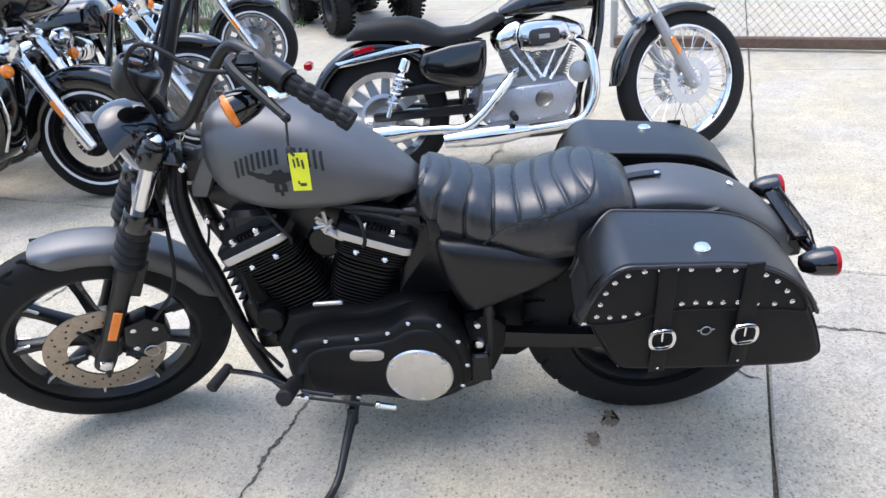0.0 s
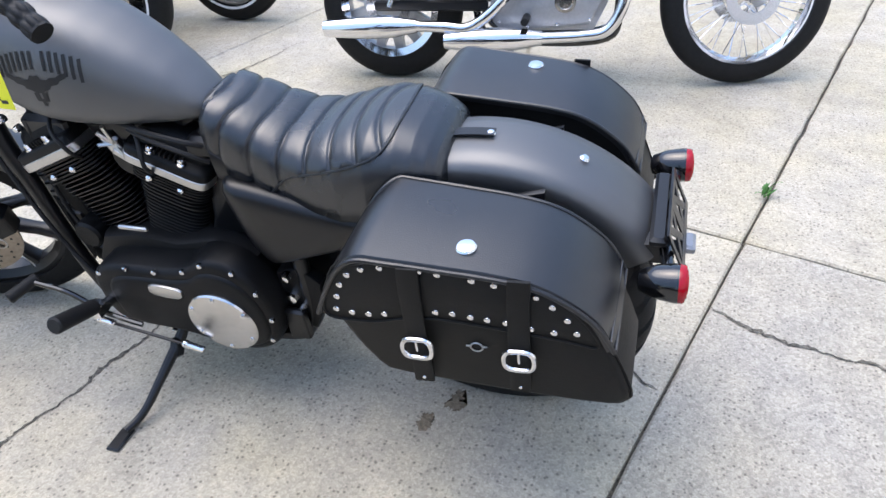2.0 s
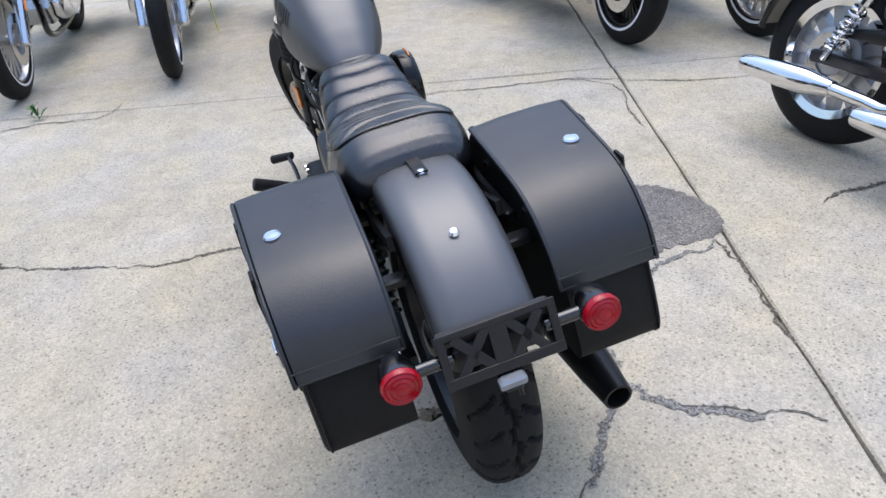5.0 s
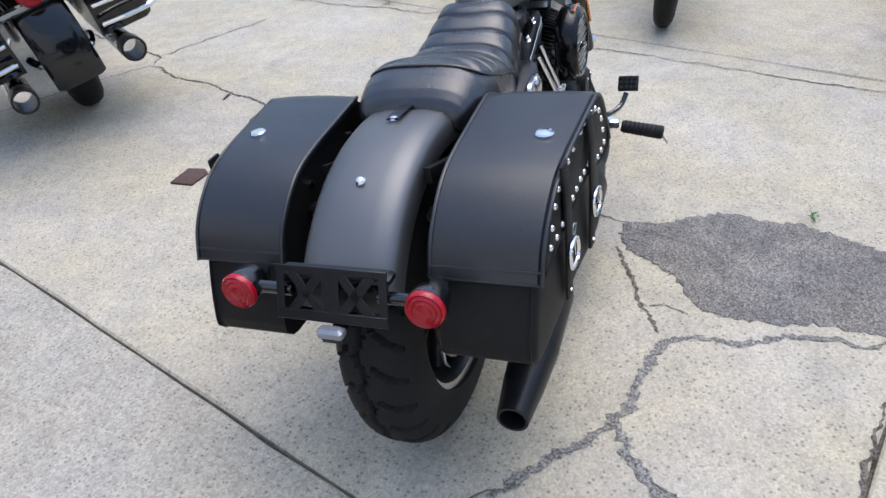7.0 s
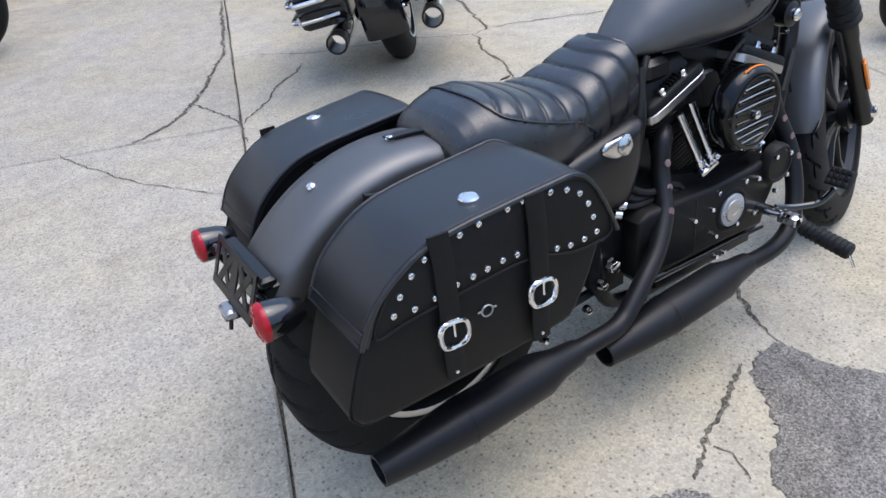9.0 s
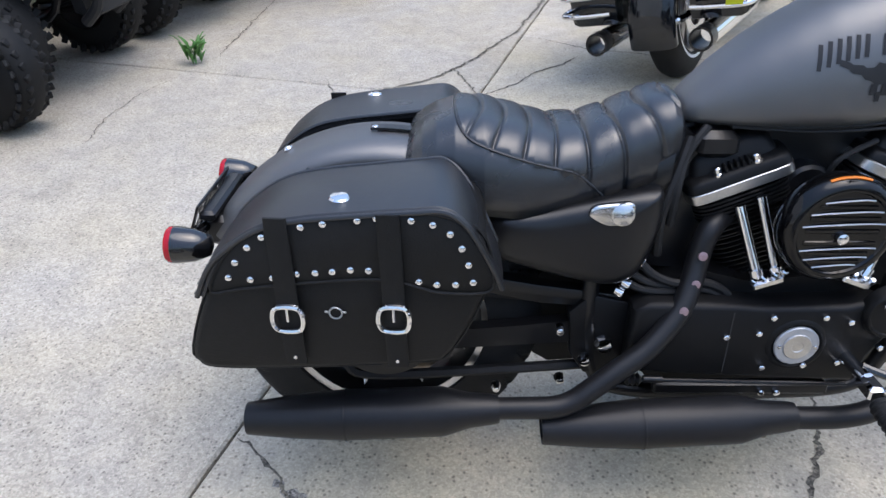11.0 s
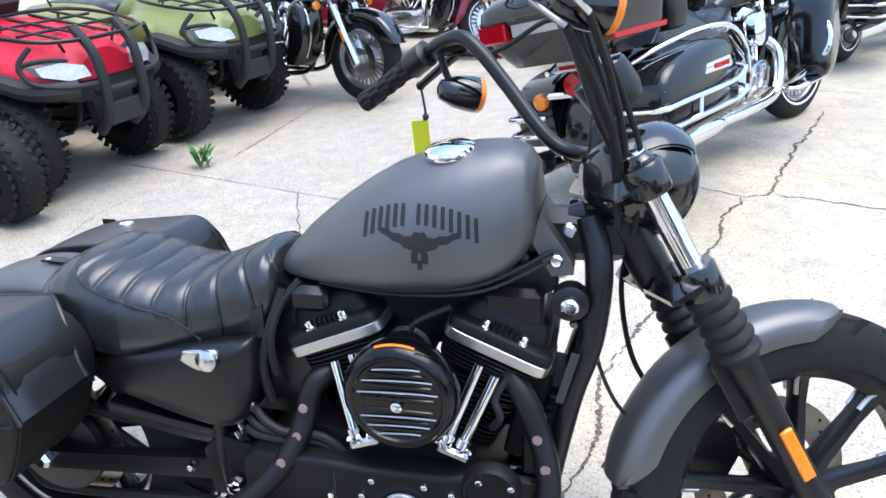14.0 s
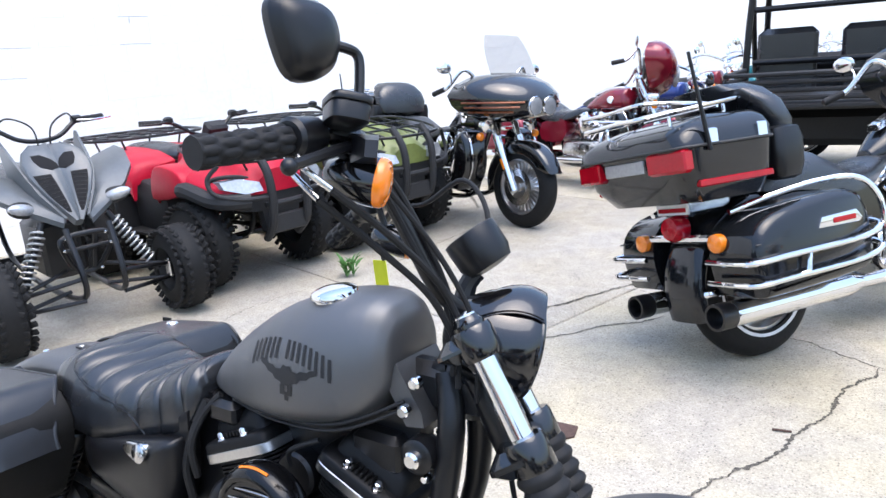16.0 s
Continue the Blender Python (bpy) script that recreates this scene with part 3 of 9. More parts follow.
INSERT = ((0.54, 1.02), (0.40, 1.0), (0.375, 0.93), (0.345, 0.80), (0.30, 0.70), (0.25, 0.64), (0.20, 0.60), (0.165, 0.52), (0.148, 0.35), (0.142, 0.15), (0.140, 0.0))


def seat_point(x, s):
    """s from -1 (right lower edge) over the top to 1 (left lower edge)."""
    top, bot, w = (float(np.interp(x, SEAT_X, q)) for q in (SEAT_TOP, SEAT_BOT, SEAT_W))
    a = s * math.pi * 0.5
    y = w * math.copysign(abs(math.sin(a)) ** 0.62, s) if s else 0.0
    z = bot + (top - bot) * max(0.0, math.cos(a)) ** 0.55
    edge = float(np.interp(x, [q[0] for q in reversed(INSERT)], [q[1] for q in reversed(INSERT)])) if x > 0.14 else 0.0
    out = Vector((0, y, z - bot - 0.02))
    if abs(s) < edge and out.length > 0.01:
        d = min(abs(x - p - 0.42 * (p - 0.35) * abs(s)) for p in PLEATS)
        puff = 0.0042 * (1 - (1 - min(1.0, d / 0.02)) ** 2.2) - 0.0048 * max(0, 1 - d / 0.004)
        out = out * (1 + puff / out.length)
    return Vector((x, out.y, out.z + bot + 0.02))


m = Mesh()
smooth_x = [0.0522 + (0.538 - 0.0522) * i / 226 for i in range(227)]
m.loft([[seat_point(x, s) for s in np.linspace(-1, 1, 49)] + [Vector((x, 0.05, float(np.interp(x, SEAT_X, SEAT_BOT)))), Vector((x, -0.05, float(np.interp(x, SEAT_X, SEAT_BOT))))] for x in smooth_x])
seat = part("seat", m, VINYL, bike, "black vinyl solo seat with ribbed insert", 0)
line = [seat_point(x, s * 1.01) + Vector((0, 0.001, 0.002)) for x, s in INSERT[1:]]
pip = Mesh().tube(line + [Vector((p.x, -p.y, p.z)) for p in line[-2::-1]], 0.0024, 6, 4)
part("piping", pip, LEATHER, seat, "black seam piping")

# tank
TX = [0.530, 0.540, 0.56, 0.60, 0.65, 0.70, 0.75, 0.79, 0.84, 0.88, 0.92, 0.95, 0.975, 0.99, 0.998]
TZ = [0.748, 0.772, 0.795, 0.834, 0.874, 0.908, 0.936, 0.951, 0.966, 0.974, 0.978, 0.977, 0.966, 0.945, 0.90]
TB = [0.742, 0.736, 0.732, 0.730, 0.730, 0.730, 0.731, 0.733, 0.737, 0.744, 0.756, 0.772, 0.798, 0.825, 0.87]
TW = [0.030, 0.046, 0.060, 0.080, 0.100, 0.115, 0.126, 0.131, 0.132, 0.128, 0.120, 0.110, 0.096, 0.079, 0.048]


def tank_point(x, a):
    """a: turn about the x axis in radians from the right (-y) over the top."""
    top, bot, w = (float(np.interp(x, TX, q)) for q in (TZ, TB, TW))
    mid = bot + (top - bot) * 0.34
    c, s = math.cos(a), math.sin(a)
    y = -w * math.copysign(abs(c) ** (0.72 if s > 0 else 0.55), c)
    z = mid + ((top - mid) * abs(s) ** 0.95 if s > 0 else -(mid - bot) * abs(s) ** 0.6)
    return Vector((x, y, z))


m = Mesh()
txs = [0.530 + (0.998 - 0.530) * (0.5 - 0.5 * math.cos(math.pi * i / 60)) for i in range(61)]
m.loft([[tank_point(x, 2 * math.pi * k / 56) for k in range(56)] for x in txs])
tank = part("fuel_tank", m, CHARCOAL, bike, "satin charcoal fuel tank with dark emblem", 70)
cap_at = Vector((0.850, -0.032, 0.960))
cap_ax = Vector((-0.12, -0.10, 0.985))
part("fuel_cap", Mesh().lathe([(0.036, -0.006), (0.043, 0.0), (0.044, 0.006), (0.041, 0.013), (0.034, 0.017), (0.015, 0.02), (0.002, 0.0205)], cap_at, cap_ax, 40), CHROME, tank, "chrome fuel cap")


def on_tank(side, x, z, out=0.0012):
    """The point of the tank's side at x and z."""
    top, bot, w = (float(np.interp(x, TX, q)) for q in (TZ, TB, TW))
    mid = bot + (top - bot) * 0.34
    if z > mid:
        s = min(1, ((z - mid) / (top - mid))) ** (1 / 0.95)
        c = math.sqrt(max(0, 1 - s * s)) ** 0.72
    else:
        s = min(1, ((mid - z) / (mid - bot))) ** (1 / 0.6)
        c = math.sqrt(max(0, 1 - s * s)) ** 0.55
    return Vector((x, side * (w * c + out), z))


def emblem(side):
    """The dark tank emblem: a row of plain blocks in an arc over a winged shape."""
    def quad(x0, x1, z0, z1, shear=0.0):
        n = 3
        rows = []
        for j in range(n + 1):
            z = z0 + (z1 - z0) * j / n
            rows.append([on_tank(side, x0 + (x1 - x0) * i / n + shear * (z - z0), z) for i in range(n + 1)])
        part("emblem_block", Mesh().loft(rows, closed=False), CHARCOAL_DARK, tank)

    cx = 0.818
    for i in range(15):
        if i == 6:
            continue
        x = cx - 0.098 + 0.0132 * i
        t = (x + 0.004 - cx) / 0.094
        hgt = 0.031 + 0.008 * abs(t)
        z = 0.884 - 0.024 * t * t
        quad(x, x + 0.0064, z - hgt / 2, z + hgt / 2, -0.05 * t)
    wing = [(0.0, 0.856, 0.824), (0.008, 0.858, 0.822), (0.014, 0.850, 0.828), (0.026, 0.849, 0.831), (0.032, 0.853, 0.838), (0.046, 0.853, 0.840), (0.052, 0.857, 0.846), (0.066, 0.860, 0.851)]
    for sx in (-1, 1):
        part("emblem_wing", Mesh().loft([[on_tank(side, cx + sx * d, zt - (zt - zb) * j / 3) for j in range(4)] for d, zt, zb in wing], closed=False), CHARCOAL_DARK, tank)
    quad(cx - 0.014, cx - 0.003, 0.806, 0.824)
    quad(cx + 0.003, cx + 0.014, 0.806, 0.824)
    quad(cx - 0.004, cx + 0.004, 0.796, 0.812)


for side in (-1, 1):
    emblem(side)

# engine
CRANK = Vector((0.775, 0, 0.31))


def cylinder(lean, foot):
    d = Vector((math.sin(radians(lean)), 0, math.cos(radians(lean))))
    e = Vector((d.z, 0, -d.x))
    wide = Vector((0, 1, 0))

    def ring(h, a, b, r=0.5):
        out = []
        for k in range(28):
            t = 2 * math.pi * (k + 0.5) / 28
            out.append(foot + d * h + e * a * math.copysign(abs(math.cos(t)) ** r, math.cos(t)) + wide * b * math.copysign(abs(math.sin(t)) ** r, math.sin(t)))
        return out

    core = Mesh().loft([ring(0.12, 0.058, 0.06), ring(0.36, 0.058, 0.062)])
    cyl_ob = part("cylinder", core, SATIN_BLACK, bike)
    for k in range(15):
        h = 0.135 + k * 0.0105
        g = 0.074 + 0.010 * min(1, k / 8)
        b = 0.078 if k < 11 else 0.086
        fin = Mesh().loft([ring(h, g - 0.002, b - 0.002), ring(h + 0.001, g, b), ring(h + 0.0032, g, b), ring(h + 0.0042, g - 0.002, b - 0.002)])
        part("cooling_fin", fin, SATIN_BLACK, cyl_ob)
    head = Mesh().loft([q for k in range(6) for q in (ring(0.292 + k * 0.008, 0.080, 0.084, 0.35), ring(0.294 + k * 0.008, 0.09, 0.094, 0.35), ring(0.298 + k * 0.008, 0.09, 0.094, 0.35), ring(0.2995 + k * 0.008, 0.080, 0.084, 0.35))])
    part("cylinder_head", head, WRINKLE, cyl_ob)
    band = Mesh().loft([ring(0.342, 0.094, 0.106, 0.22), ring(0.344, 0.096, 0.108, 0.22), ring(0.361, 0.096, 0.108, 0.22), ring(0.363, 0.094, 0.106, 0.22)])
    part("rocker_gasket_band", band, BRUSHED, cyl_ob, "machined silver band")
    cover = Mesh().loft([ring(0.363, 0.095, 0.107, 0.22), ring(0.378, 0.094, 0.106, 0.22), ring(0.383, 0.090, 0.102, 0.25), ring(0.386, 0.080, 0.082, 0.25), ring(0.410, 0.074, 0.076, 0.28), ring(0.425, 0.064, 0.066, 0.33), ring(0.430, 0.03, 0.04, 0.4)])
    part("rocker_cover", cover, WRINKLE, cyl_ob, "wrinkle black rocker cover", 50)
    for a, b in ((-0.034, -0.094), (0.034, -0.094), (-0.034, 0.094), (0.034, 0.094)):
        p = foot + d * 0.383 + e * a + wide * b
        part("head_bolt", Mesh().lathe([(0.010, 0), (0.010, 0.004), (0.0075, 0.005), (0.0075, 0.014), (0.005, 0.016)], p, d, 10), CHROME, cyl_ob)
    for k in range(5):
        for b in (-0.090, 0.090):
            rib = Mesh().box(foot + d * 0.391 + e * (-0.020 + 0.010 * k) + wide * b, (0.004, 0.020, 0.012), 0.0015, Matrix.Rotation(radians(lean), 3, "Y"))
            part("cover_rib", rib, WRINKLE, cyl_ob)
    for a in (-0.035, 0.035):
        p = foot + d * 0.312 + e * a + wide * 0.092
        part("head_bolt", Mesh().lathe([(0.008, 0), (0.008, 0.008), (0.004, 0.012)], p, wide, 8), CHROME, cyl_ob)


cylinder(-22.5, CRANK + Vector((0.0074, 0, 0.003)))
cylinder(22.5, CRANK + Vector((0.0246, 0, 0.007)))
case = Mesh().plate([(0.46, 0.30), (0.50, 0.43), (0.60, 0.47), (0.70, 0.445), (0.80, 0.46), (0.90, 0.44), (0.95, 0.36), (0.93, 0.25), (0.86, 0.205), (0.55, 0.20)], 0.22, Matrix.Translation((0, -0.11, 0)), 0.02)
crankcase = part("crankcase", case, WRINKLE, bike, "black engine case")

# left side: primary cover
prim = [(0.905, 0.30), (0.900, 0.38), (0.86, 0.415), (0.79, 0.425), (0.70, 0.428), (0.64, 0.44), (0.60, 0.465), (0.555, 0.472), (0.505, 0.452), (0.468, 0.40), (0.45, 0.33), (0.455, 0.265), (0.49, 0.222), (0.56, 0.20), (0.64, 0.21), (0.72, 0.228), (0.82, 0.232), (0.885, 0.25)]
pc = part("primary_cover", Mesh().plate(prim, 0.072, Matrix.Translation((0, 0.11, 0)), 0.016, 3).plate([(0.58 + (x - 0.62) * 0.86 + 0.02, 0.335 + (z - 0.335) * 0.82) for x, z in prim], 0.014, Matrix.Translation((0.015, 0.176, -0.004)), 0.010, 3), WRINKLE, bike, "black primary cover", 45)
part("derby_cover", Mesh().lathe([(0.084, 0), (0.084, 0.004), (0.081, 0.008), (0.06, 0.0105), (0.02, 0.012), (0.001, 0.012)], (0.578, 0.190, 0.305), (0, 1, 0), 56), STEEL, pc, "polished round clutch cover")
for i in range(6):
    a = radians(90 + 60 * i)
    part("cover_screw", Mesh().lathe([(0.006, 0), (0.006, 0.003), (0.003, 0.005)], (0.578 + 0.073 * math.cos(a), 0.198, 0.305 + 0.073 * math.sin(a)), (0, 1, 0), 10), CHROME, pc)
part("inspection_plate", Mesh().plate([(0.655, 0.378), (0.662, 0.392), (0.725, 0.397), (0.738, 0.383), (0.73, 0.366), (0.668, 0.362)], 0.006, Matrix.Translation((0, 0.190, 0)), 0.002, 2), BRUSHED, pc, "silver inspection plate")
for x, z in ((0.885, 0.40), (0.80, 0.425), (0.72, 0.427), (0.64, 0.44), (0.585, 0.467), (0.51, 0.455), (0.468, 0.40), (0.452, 0.32), (0.47, 0.25), (0.88, 0.25), (0.66, 0.34), (0.655, 0.315), (0.75, 0.225)):
    c = Vector((x, 0, z)) * 0.955 + Vector((0.62, 0, 0.335)) * 0.045
    part("case_bolt", Mesh().lathe([(0.0065, 0), (0.0065, 0.007), (0.004, 0.009)], (c.x, 0.176, c.z), (0, 1, 0), 8), CHROME, pc)
part("nameplate", Mesh().box((0.785, 0.115, 0.485), (0.075, 0.01, 0.012), 0.003), BRUSHED, crankcase, "small silver plate")
part("starter_cap", Mesh().cyl((0.945, 0.05, 0.43), (0.945, 0.105, 0.43), 0.036, n=24, bevel=0.006), WRINKLE, crankcase)

# right side: gearcase cover, air cleaner, pushrods
cam_out = [(0.47, 0.275), (0.472, 0.412), (0.50, 0.430), (0.655, 0.426), (0.71, 0.422), (0.86, 0.425), (0.905, 0.436), (0.95, 0.42), (0.955, 0.37), (0.925, 0.312), (0.905, 0.252), (0.663, 0.262)]
gc = part("gearcase_cover", Mesh().plate(cam_out, -0.055, Matrix.Translation((0, -0.11, 0)), 0.012), WRINKLE, bike, "black gearcase cover", 45)
part("cover_seam", Mesh().box((0.653, -0.1655, 0.345), (0.002, 0.0015, 0.135), 0.0004), INK, gc)
part("cam_boss", Mesh().lathe([(0.064, 0), (0.060, 0.010), (0.052, 0.016), (0.047, 0.0165), (0.044, 0.013)], (0.780, -0.152, 0.341), (0, -1, 0), 40), WRINKLE, gc)
tc_ob = part("timer_cover", Mesh().lathe([(0.0415, 0), (0.0415, 0.004), (0.0395, 0.006), (0.027, 0.006), (0.0265, 0.0075), (0.0255, 0.0085), (0.010, 0.0085), (0.009, 0.0075), (0.001, 0.0075)], (0.780, -0.165, 0.341), (0, -1, 0), 48), SILVER, gc, "machined round timer cover")
part("timer_emblem", Mesh().lathe([(0.0262, 0.0073), (0.0255, 0.0092), (0.011, 0.0094), (0.010, 0.0085), (0.005, 0.0088), (0.001, 0.009)], (0.780, -0.165, 0.341), (0, -1, 0), 40), BRUSHED, tc_ob, "bright machined disc")
for x in (0.7465, 0.8135):
    part("cover_screw", Mesh().lathe([(0.004, 0), (0.004, 0.003), (0.002, 0.004)], (x, -0.1705, 0.341), (0, -1, 0), 10), CHROME, tc_ob)
part("oil_pump_boss", Mesh().lathe([(0.052, 0), (0.050, 0.02), (0.045, 0.026), (0.041, 0.026), (0.039, 0.023), (0.001, 0.023)], (0.936, -0.152, 0.412), (0, -1, 0), 36), WRINKLE, gc)
for x, z in ((0.7247, 0.4033), (0.8197, 0.4038), (0.8683, 0.3939), (0.7044, 0.3684), (0.6455, 0.3604), (0.7245, 0.2912), (0.8009, 0.2967), (0.8643, 0.3032), (0.9173, 0.4358), (0.972, 0.431), (0.967, 0.3755), (0.929, 0.344)):
    part("case_bolt", Mesh().lathe([(0.0062, 0), (0.0062, 0.009), (0.004, 0.0105)], (x, -0.163 if x < 0.91 else -0.172, z), (0, -1, 0), 8), CHROME, gc)
for x in (0.7375, 0.7674):
    part("sump_bolt", Mesh().lathe([(0.007, 0), (0.007, 0.010), (0.004, 0.012)], (x, -0.158, 0.228), (0, -1, 0), 8), CHROME, gc)
part("sump_rail", Mesh().box((0.70, -0.150, 0.232), (0.34, 0.022, 0.030), 0.006), SATIN_BLACK, gc)
AC = Vector((0.788, -0.138, 0.589))
ac = part("air_cleaner", Mesh().lathe([(0.086, 0), (0.092, 0.004), (0.097, 0.016), (0.098, 0.034), (0.095, 0.048), (0.088, 0.057), (0.080, 0.060), (0.076, 0.059), (0.073, 0.055), (0.001, 0.054)], AC, (0, -1, 0), 64), CLEANER_BLACK, bike, "gloss black round air cleaner with silver bars")
for z, w in ((0.058, 0.040), (0.037, 0.059), (0.015, 0.068), (-0.030, 0.064), (-0.047, 0.053), (-0.062, 0.037)):
    bar = Mesh().tube([AC + Vector((-w, -0.0555, z - 0.004)), AC + Vector((-w * 0.5, -0.058, z)), AC + Vector((w * 0.5, -0.058, z + 0.003)), AC + Vector((w, -0.0555, z + 0.001))], 0.0016, 6, 5)
    part("bar", bar, BRUSHED, ac)
for z in (0.047, 0.026, 0.003, -0.019, -0.039, -0.0545):
    w = math.sqrt(0.073 ** 2 - z * z) * 0.92
    part("rib", Mesh().box(AC + Vector((0, -0.0545, z)), (1.86 * w, 0.005, 0.009), 0.002), CLEANER_BLACK, ac)
part("centre_bolt", Mesh().lathe([(0.0095, 0), (0.0095, 0.008), (0.006, 0.01)], AC + Vector((0, -0.056, -0.008)), (0, -1, 0), 16), CHROME, ac, "chrome bolt")
badge = Mesh()
badge.tube([AC + Vector((0.0965 * math.cos(t), -0.046, 0.0965 * math.sin(t))) for t in (radians(d) for d in (72, 82, 92, 102, 112))], 0.0028, 6, 3)
part("orange_badge", badge, AMBER, ac, "orange arc badge")
for (x0, z0), (x1, z1) in (((0.648, 0.60), (0.690, 0.474)), ((0.682, 0.618), (0.724, 0.480)), ((0.935, 0.60), (0.882, 0.476)), ((0.908, 0.62), (0.855, 0.482))):
    rod = Mesh().cyl((x0, -0.105, z0), (x1, -0.14, z1), 0.0095, n=14)
    rod.cyl((x1 + (x0 - x1) * 0.12, -0.137, z1 + (z0 - z1) * 0.12), (x1, -0.14, z1), 0.013, n=14)
    part("pushrod_tube", rod, CHROME, bike, "chrome pushrod tube")
for x, lean in ((0.709, -20), (0.868, 20)):
    turn = Matrix.Rotation(radians(lean), 3, "Y")
    lb = part("lifter_block", Mesh().box((x, -0.138, 0.466), (0.056, 0.030, 0.018), 0.005, turn), STEEL, bike, "polished lifter block")
    for dx in (-0.027, -0.009, 0.012, 0.028):
        part("block_bolt", Mesh().lathe([(0.006, 0), (0.006, 0.010), (0.004, 0.012)], Vector((x, -0.146, 0.470)) + turn @ Vector((dx, 0, 0.004)), (0, -0.5, 0.86), 8), CHROME, lb)
# carburettor area and intake
part("intake", Mesh().cyl((0.775, -0.08, 0.62), (0.775, 0.05, 0.62), 0.045, n=20, bevel=0.006), SATIN_BLACK, bike)
part("intake_fitting", Mesh().box((0.755, 0.085, 0.69), (0.03, 0.02, 0.05), 0.005, Matrix.Rotation(radians(25), 3, "Y")), BRUSHED, bike, "bright metal intake fitting")
part("intake_fitting", Mesh().box((0.735, 0.09, 0.665), (0.045, 0.02, 0.02), 0.005, Matrix.Rotation(radians(-35), 3, "Y")), BRUSHED, bike, "bright metal intake fitting")
for dx, dz in ((0.02, 0.03), (-0.02, 0.02), (0.0, 0.045), (-0.03, -0.03), (0.03, 0.0)):
    part("intake_bolt", Mesh().cyl((0.75, 0.09, 0.69), (0.75 + dx, 0.10, 0.69 + dz), 0.005, n=6), BRUSHED, bike)
# added black fillers keep the gaps round the engine dark; then the regulator
part("top_engine_mount", Mesh().plate([(0.56, 0.745), (0.62, 0.69), (0.68, 0.66), (0.72, 0.62), (0.84, 0.62), (0.88, 0.66), (0.95, 0.69), (1.03, 0.74), (1.03, 0.80), (0.95, 0.77), (0.75, 0.745)], 0.08, Matrix.Translation((0, -0.04, 0)), 0.01), SATIN_BLACK, bike, "black filler plate in the gap under the tank")
part("battery_box", Mesh().plate([(0.44, 0.46), (0.44, 0.70), (0.545, 0.73), (0.60, 0.69), (0.585, 0.60), (0.61, 0.50), (0.62, 0.45)], 0.13, Matrix.Translation((0, -0.065, 0)), 0.012), SATIN_BLACK, bike, "black filler block in the gap behind the engine")
part("regulator", Mesh().box((0.985, 0, 0.50), (0.05, 0.12, 0.20), 0.01, Matrix.Rotation(radians(12), 3, "Y")), WRINKLE, bike, "black finned regulator")
for k in range(7):
    part("regulator_fin", Mesh().box((1.012 + 0.004 * k, 0, 0.43 + 0.022 * k), (0.02, 0.12, 0.006), 0.001, Matrix.Rotation(radians(12), 3, "Y")), WRINKLE, bike)
part("oil_filter", Mesh().lathe([(0.030, 0), (0.037, 0.004), (0.038, 0.075), (0.034, 0.085), (0.012, 0.088)], (0.94, 0, 0.33), (1, 0, 0.1), 28), GLOSS_BLACK, bike, "black oil filter")
# spark plug leads and hoses
for pts, r in (([(0.84, 0.10, 0.655), (0.83, 0.13, 0.69), (0.86, 0.12, 0.73), (0.90, 0.06, 0.745)], 0.0045), ([(0.675, 0.10, 0.63), (0.66, 0.13, 0.67), (0.67, 0.11, 0.71), (0.72, 0.05, 0.74)], 0.0045),
               ([(0.54, 0.09, 0.70), (0.57, 0.11, 0.72), (0.64, 0.11, 0.735), (0.73, 0.08, 0.735)], 0.006), ([(0.53, 0.10, 0.67), (0.56, 0.12, 0.70), (0.62, 0.12, 0.722), (0.70, 0.09, 0.725)], 0.005),
               ([(0.482, -0.11, 0.491), (0.507, -0.12, 0.468), (0.548, -0.125, 0.452), (0.60, -0.12, 0.451), (0.638, -0.12, 0.437), (0.662, -0.12, 0.412)], 0.0085), ([(0.458, -0.115, 0.450), (0.492, -0.125, 0.438), (0.54, -0.125, 0.434), (0.60, -0.12, 0.436), (0.633, -0.12, 0.424), (0.648, -0.12, 0.400)], 0.0075), ([(0.466, -0.112, 0.470), (0.50, -0.122, 0.452), (0.55, -0.118, 0.443), (0.61, -0.11, 0.44)], 0.0075),
               ([(0.55, -0.08, 0.72), (0.53, -0.10, 0.66), (0.51, -0.11, 0.58), (0.515, -0.10, 0.50)], 0.009), ([(0.58, -0.07, 0.735), (0.545, -0.09, 0.69), (0.53, -0.11, 0.63), (0.53, -0.1, 0.56)], 0.008),
               ([(0.60, -0.07, 0.742), (0.74, -0.1, 0.742), (0.90, -0.108, 0.762), (1.02, -0.07, 0.815)], 0.0035), ([(0.62, -0.075, 0.736), (0.76, -0.103, 0.736), (0.91, -0.111, 0.755), (1.03, -0.075, 0.808)], 0.003),
               ([(0.97, 0.07, 0.72), (0.985, 0.08, 0.60), (0.985, 0.08, 0.48), (0.96, 0.08, 0.38)], 0.005),
               ([(0.86, -0.1, 0.72), (0.80, -0.11, 0.69), (0.79, -0.10, 0.655)], 0.005), ([(0.93, -0.11, 0.50), (0.945, -0.12, 0.53), (0.935, -0.11, 0.56), (0.96, -0.09, 0.60)], 0.007)):
    part("hose", Mesh().tube(pts, r, 8), RUBBER_SOFT, bike)
for p in ((0.478, -0.112, 0.496), (0.456, -0.117, 0.452), (0.445, -0.115, 0.432)):
    part("hose_clamp", Mesh().cyl(p, Vector(p) + Vector((0.012, -0.008, -0.004)), 0.0105, n=12), CHROME, bike)

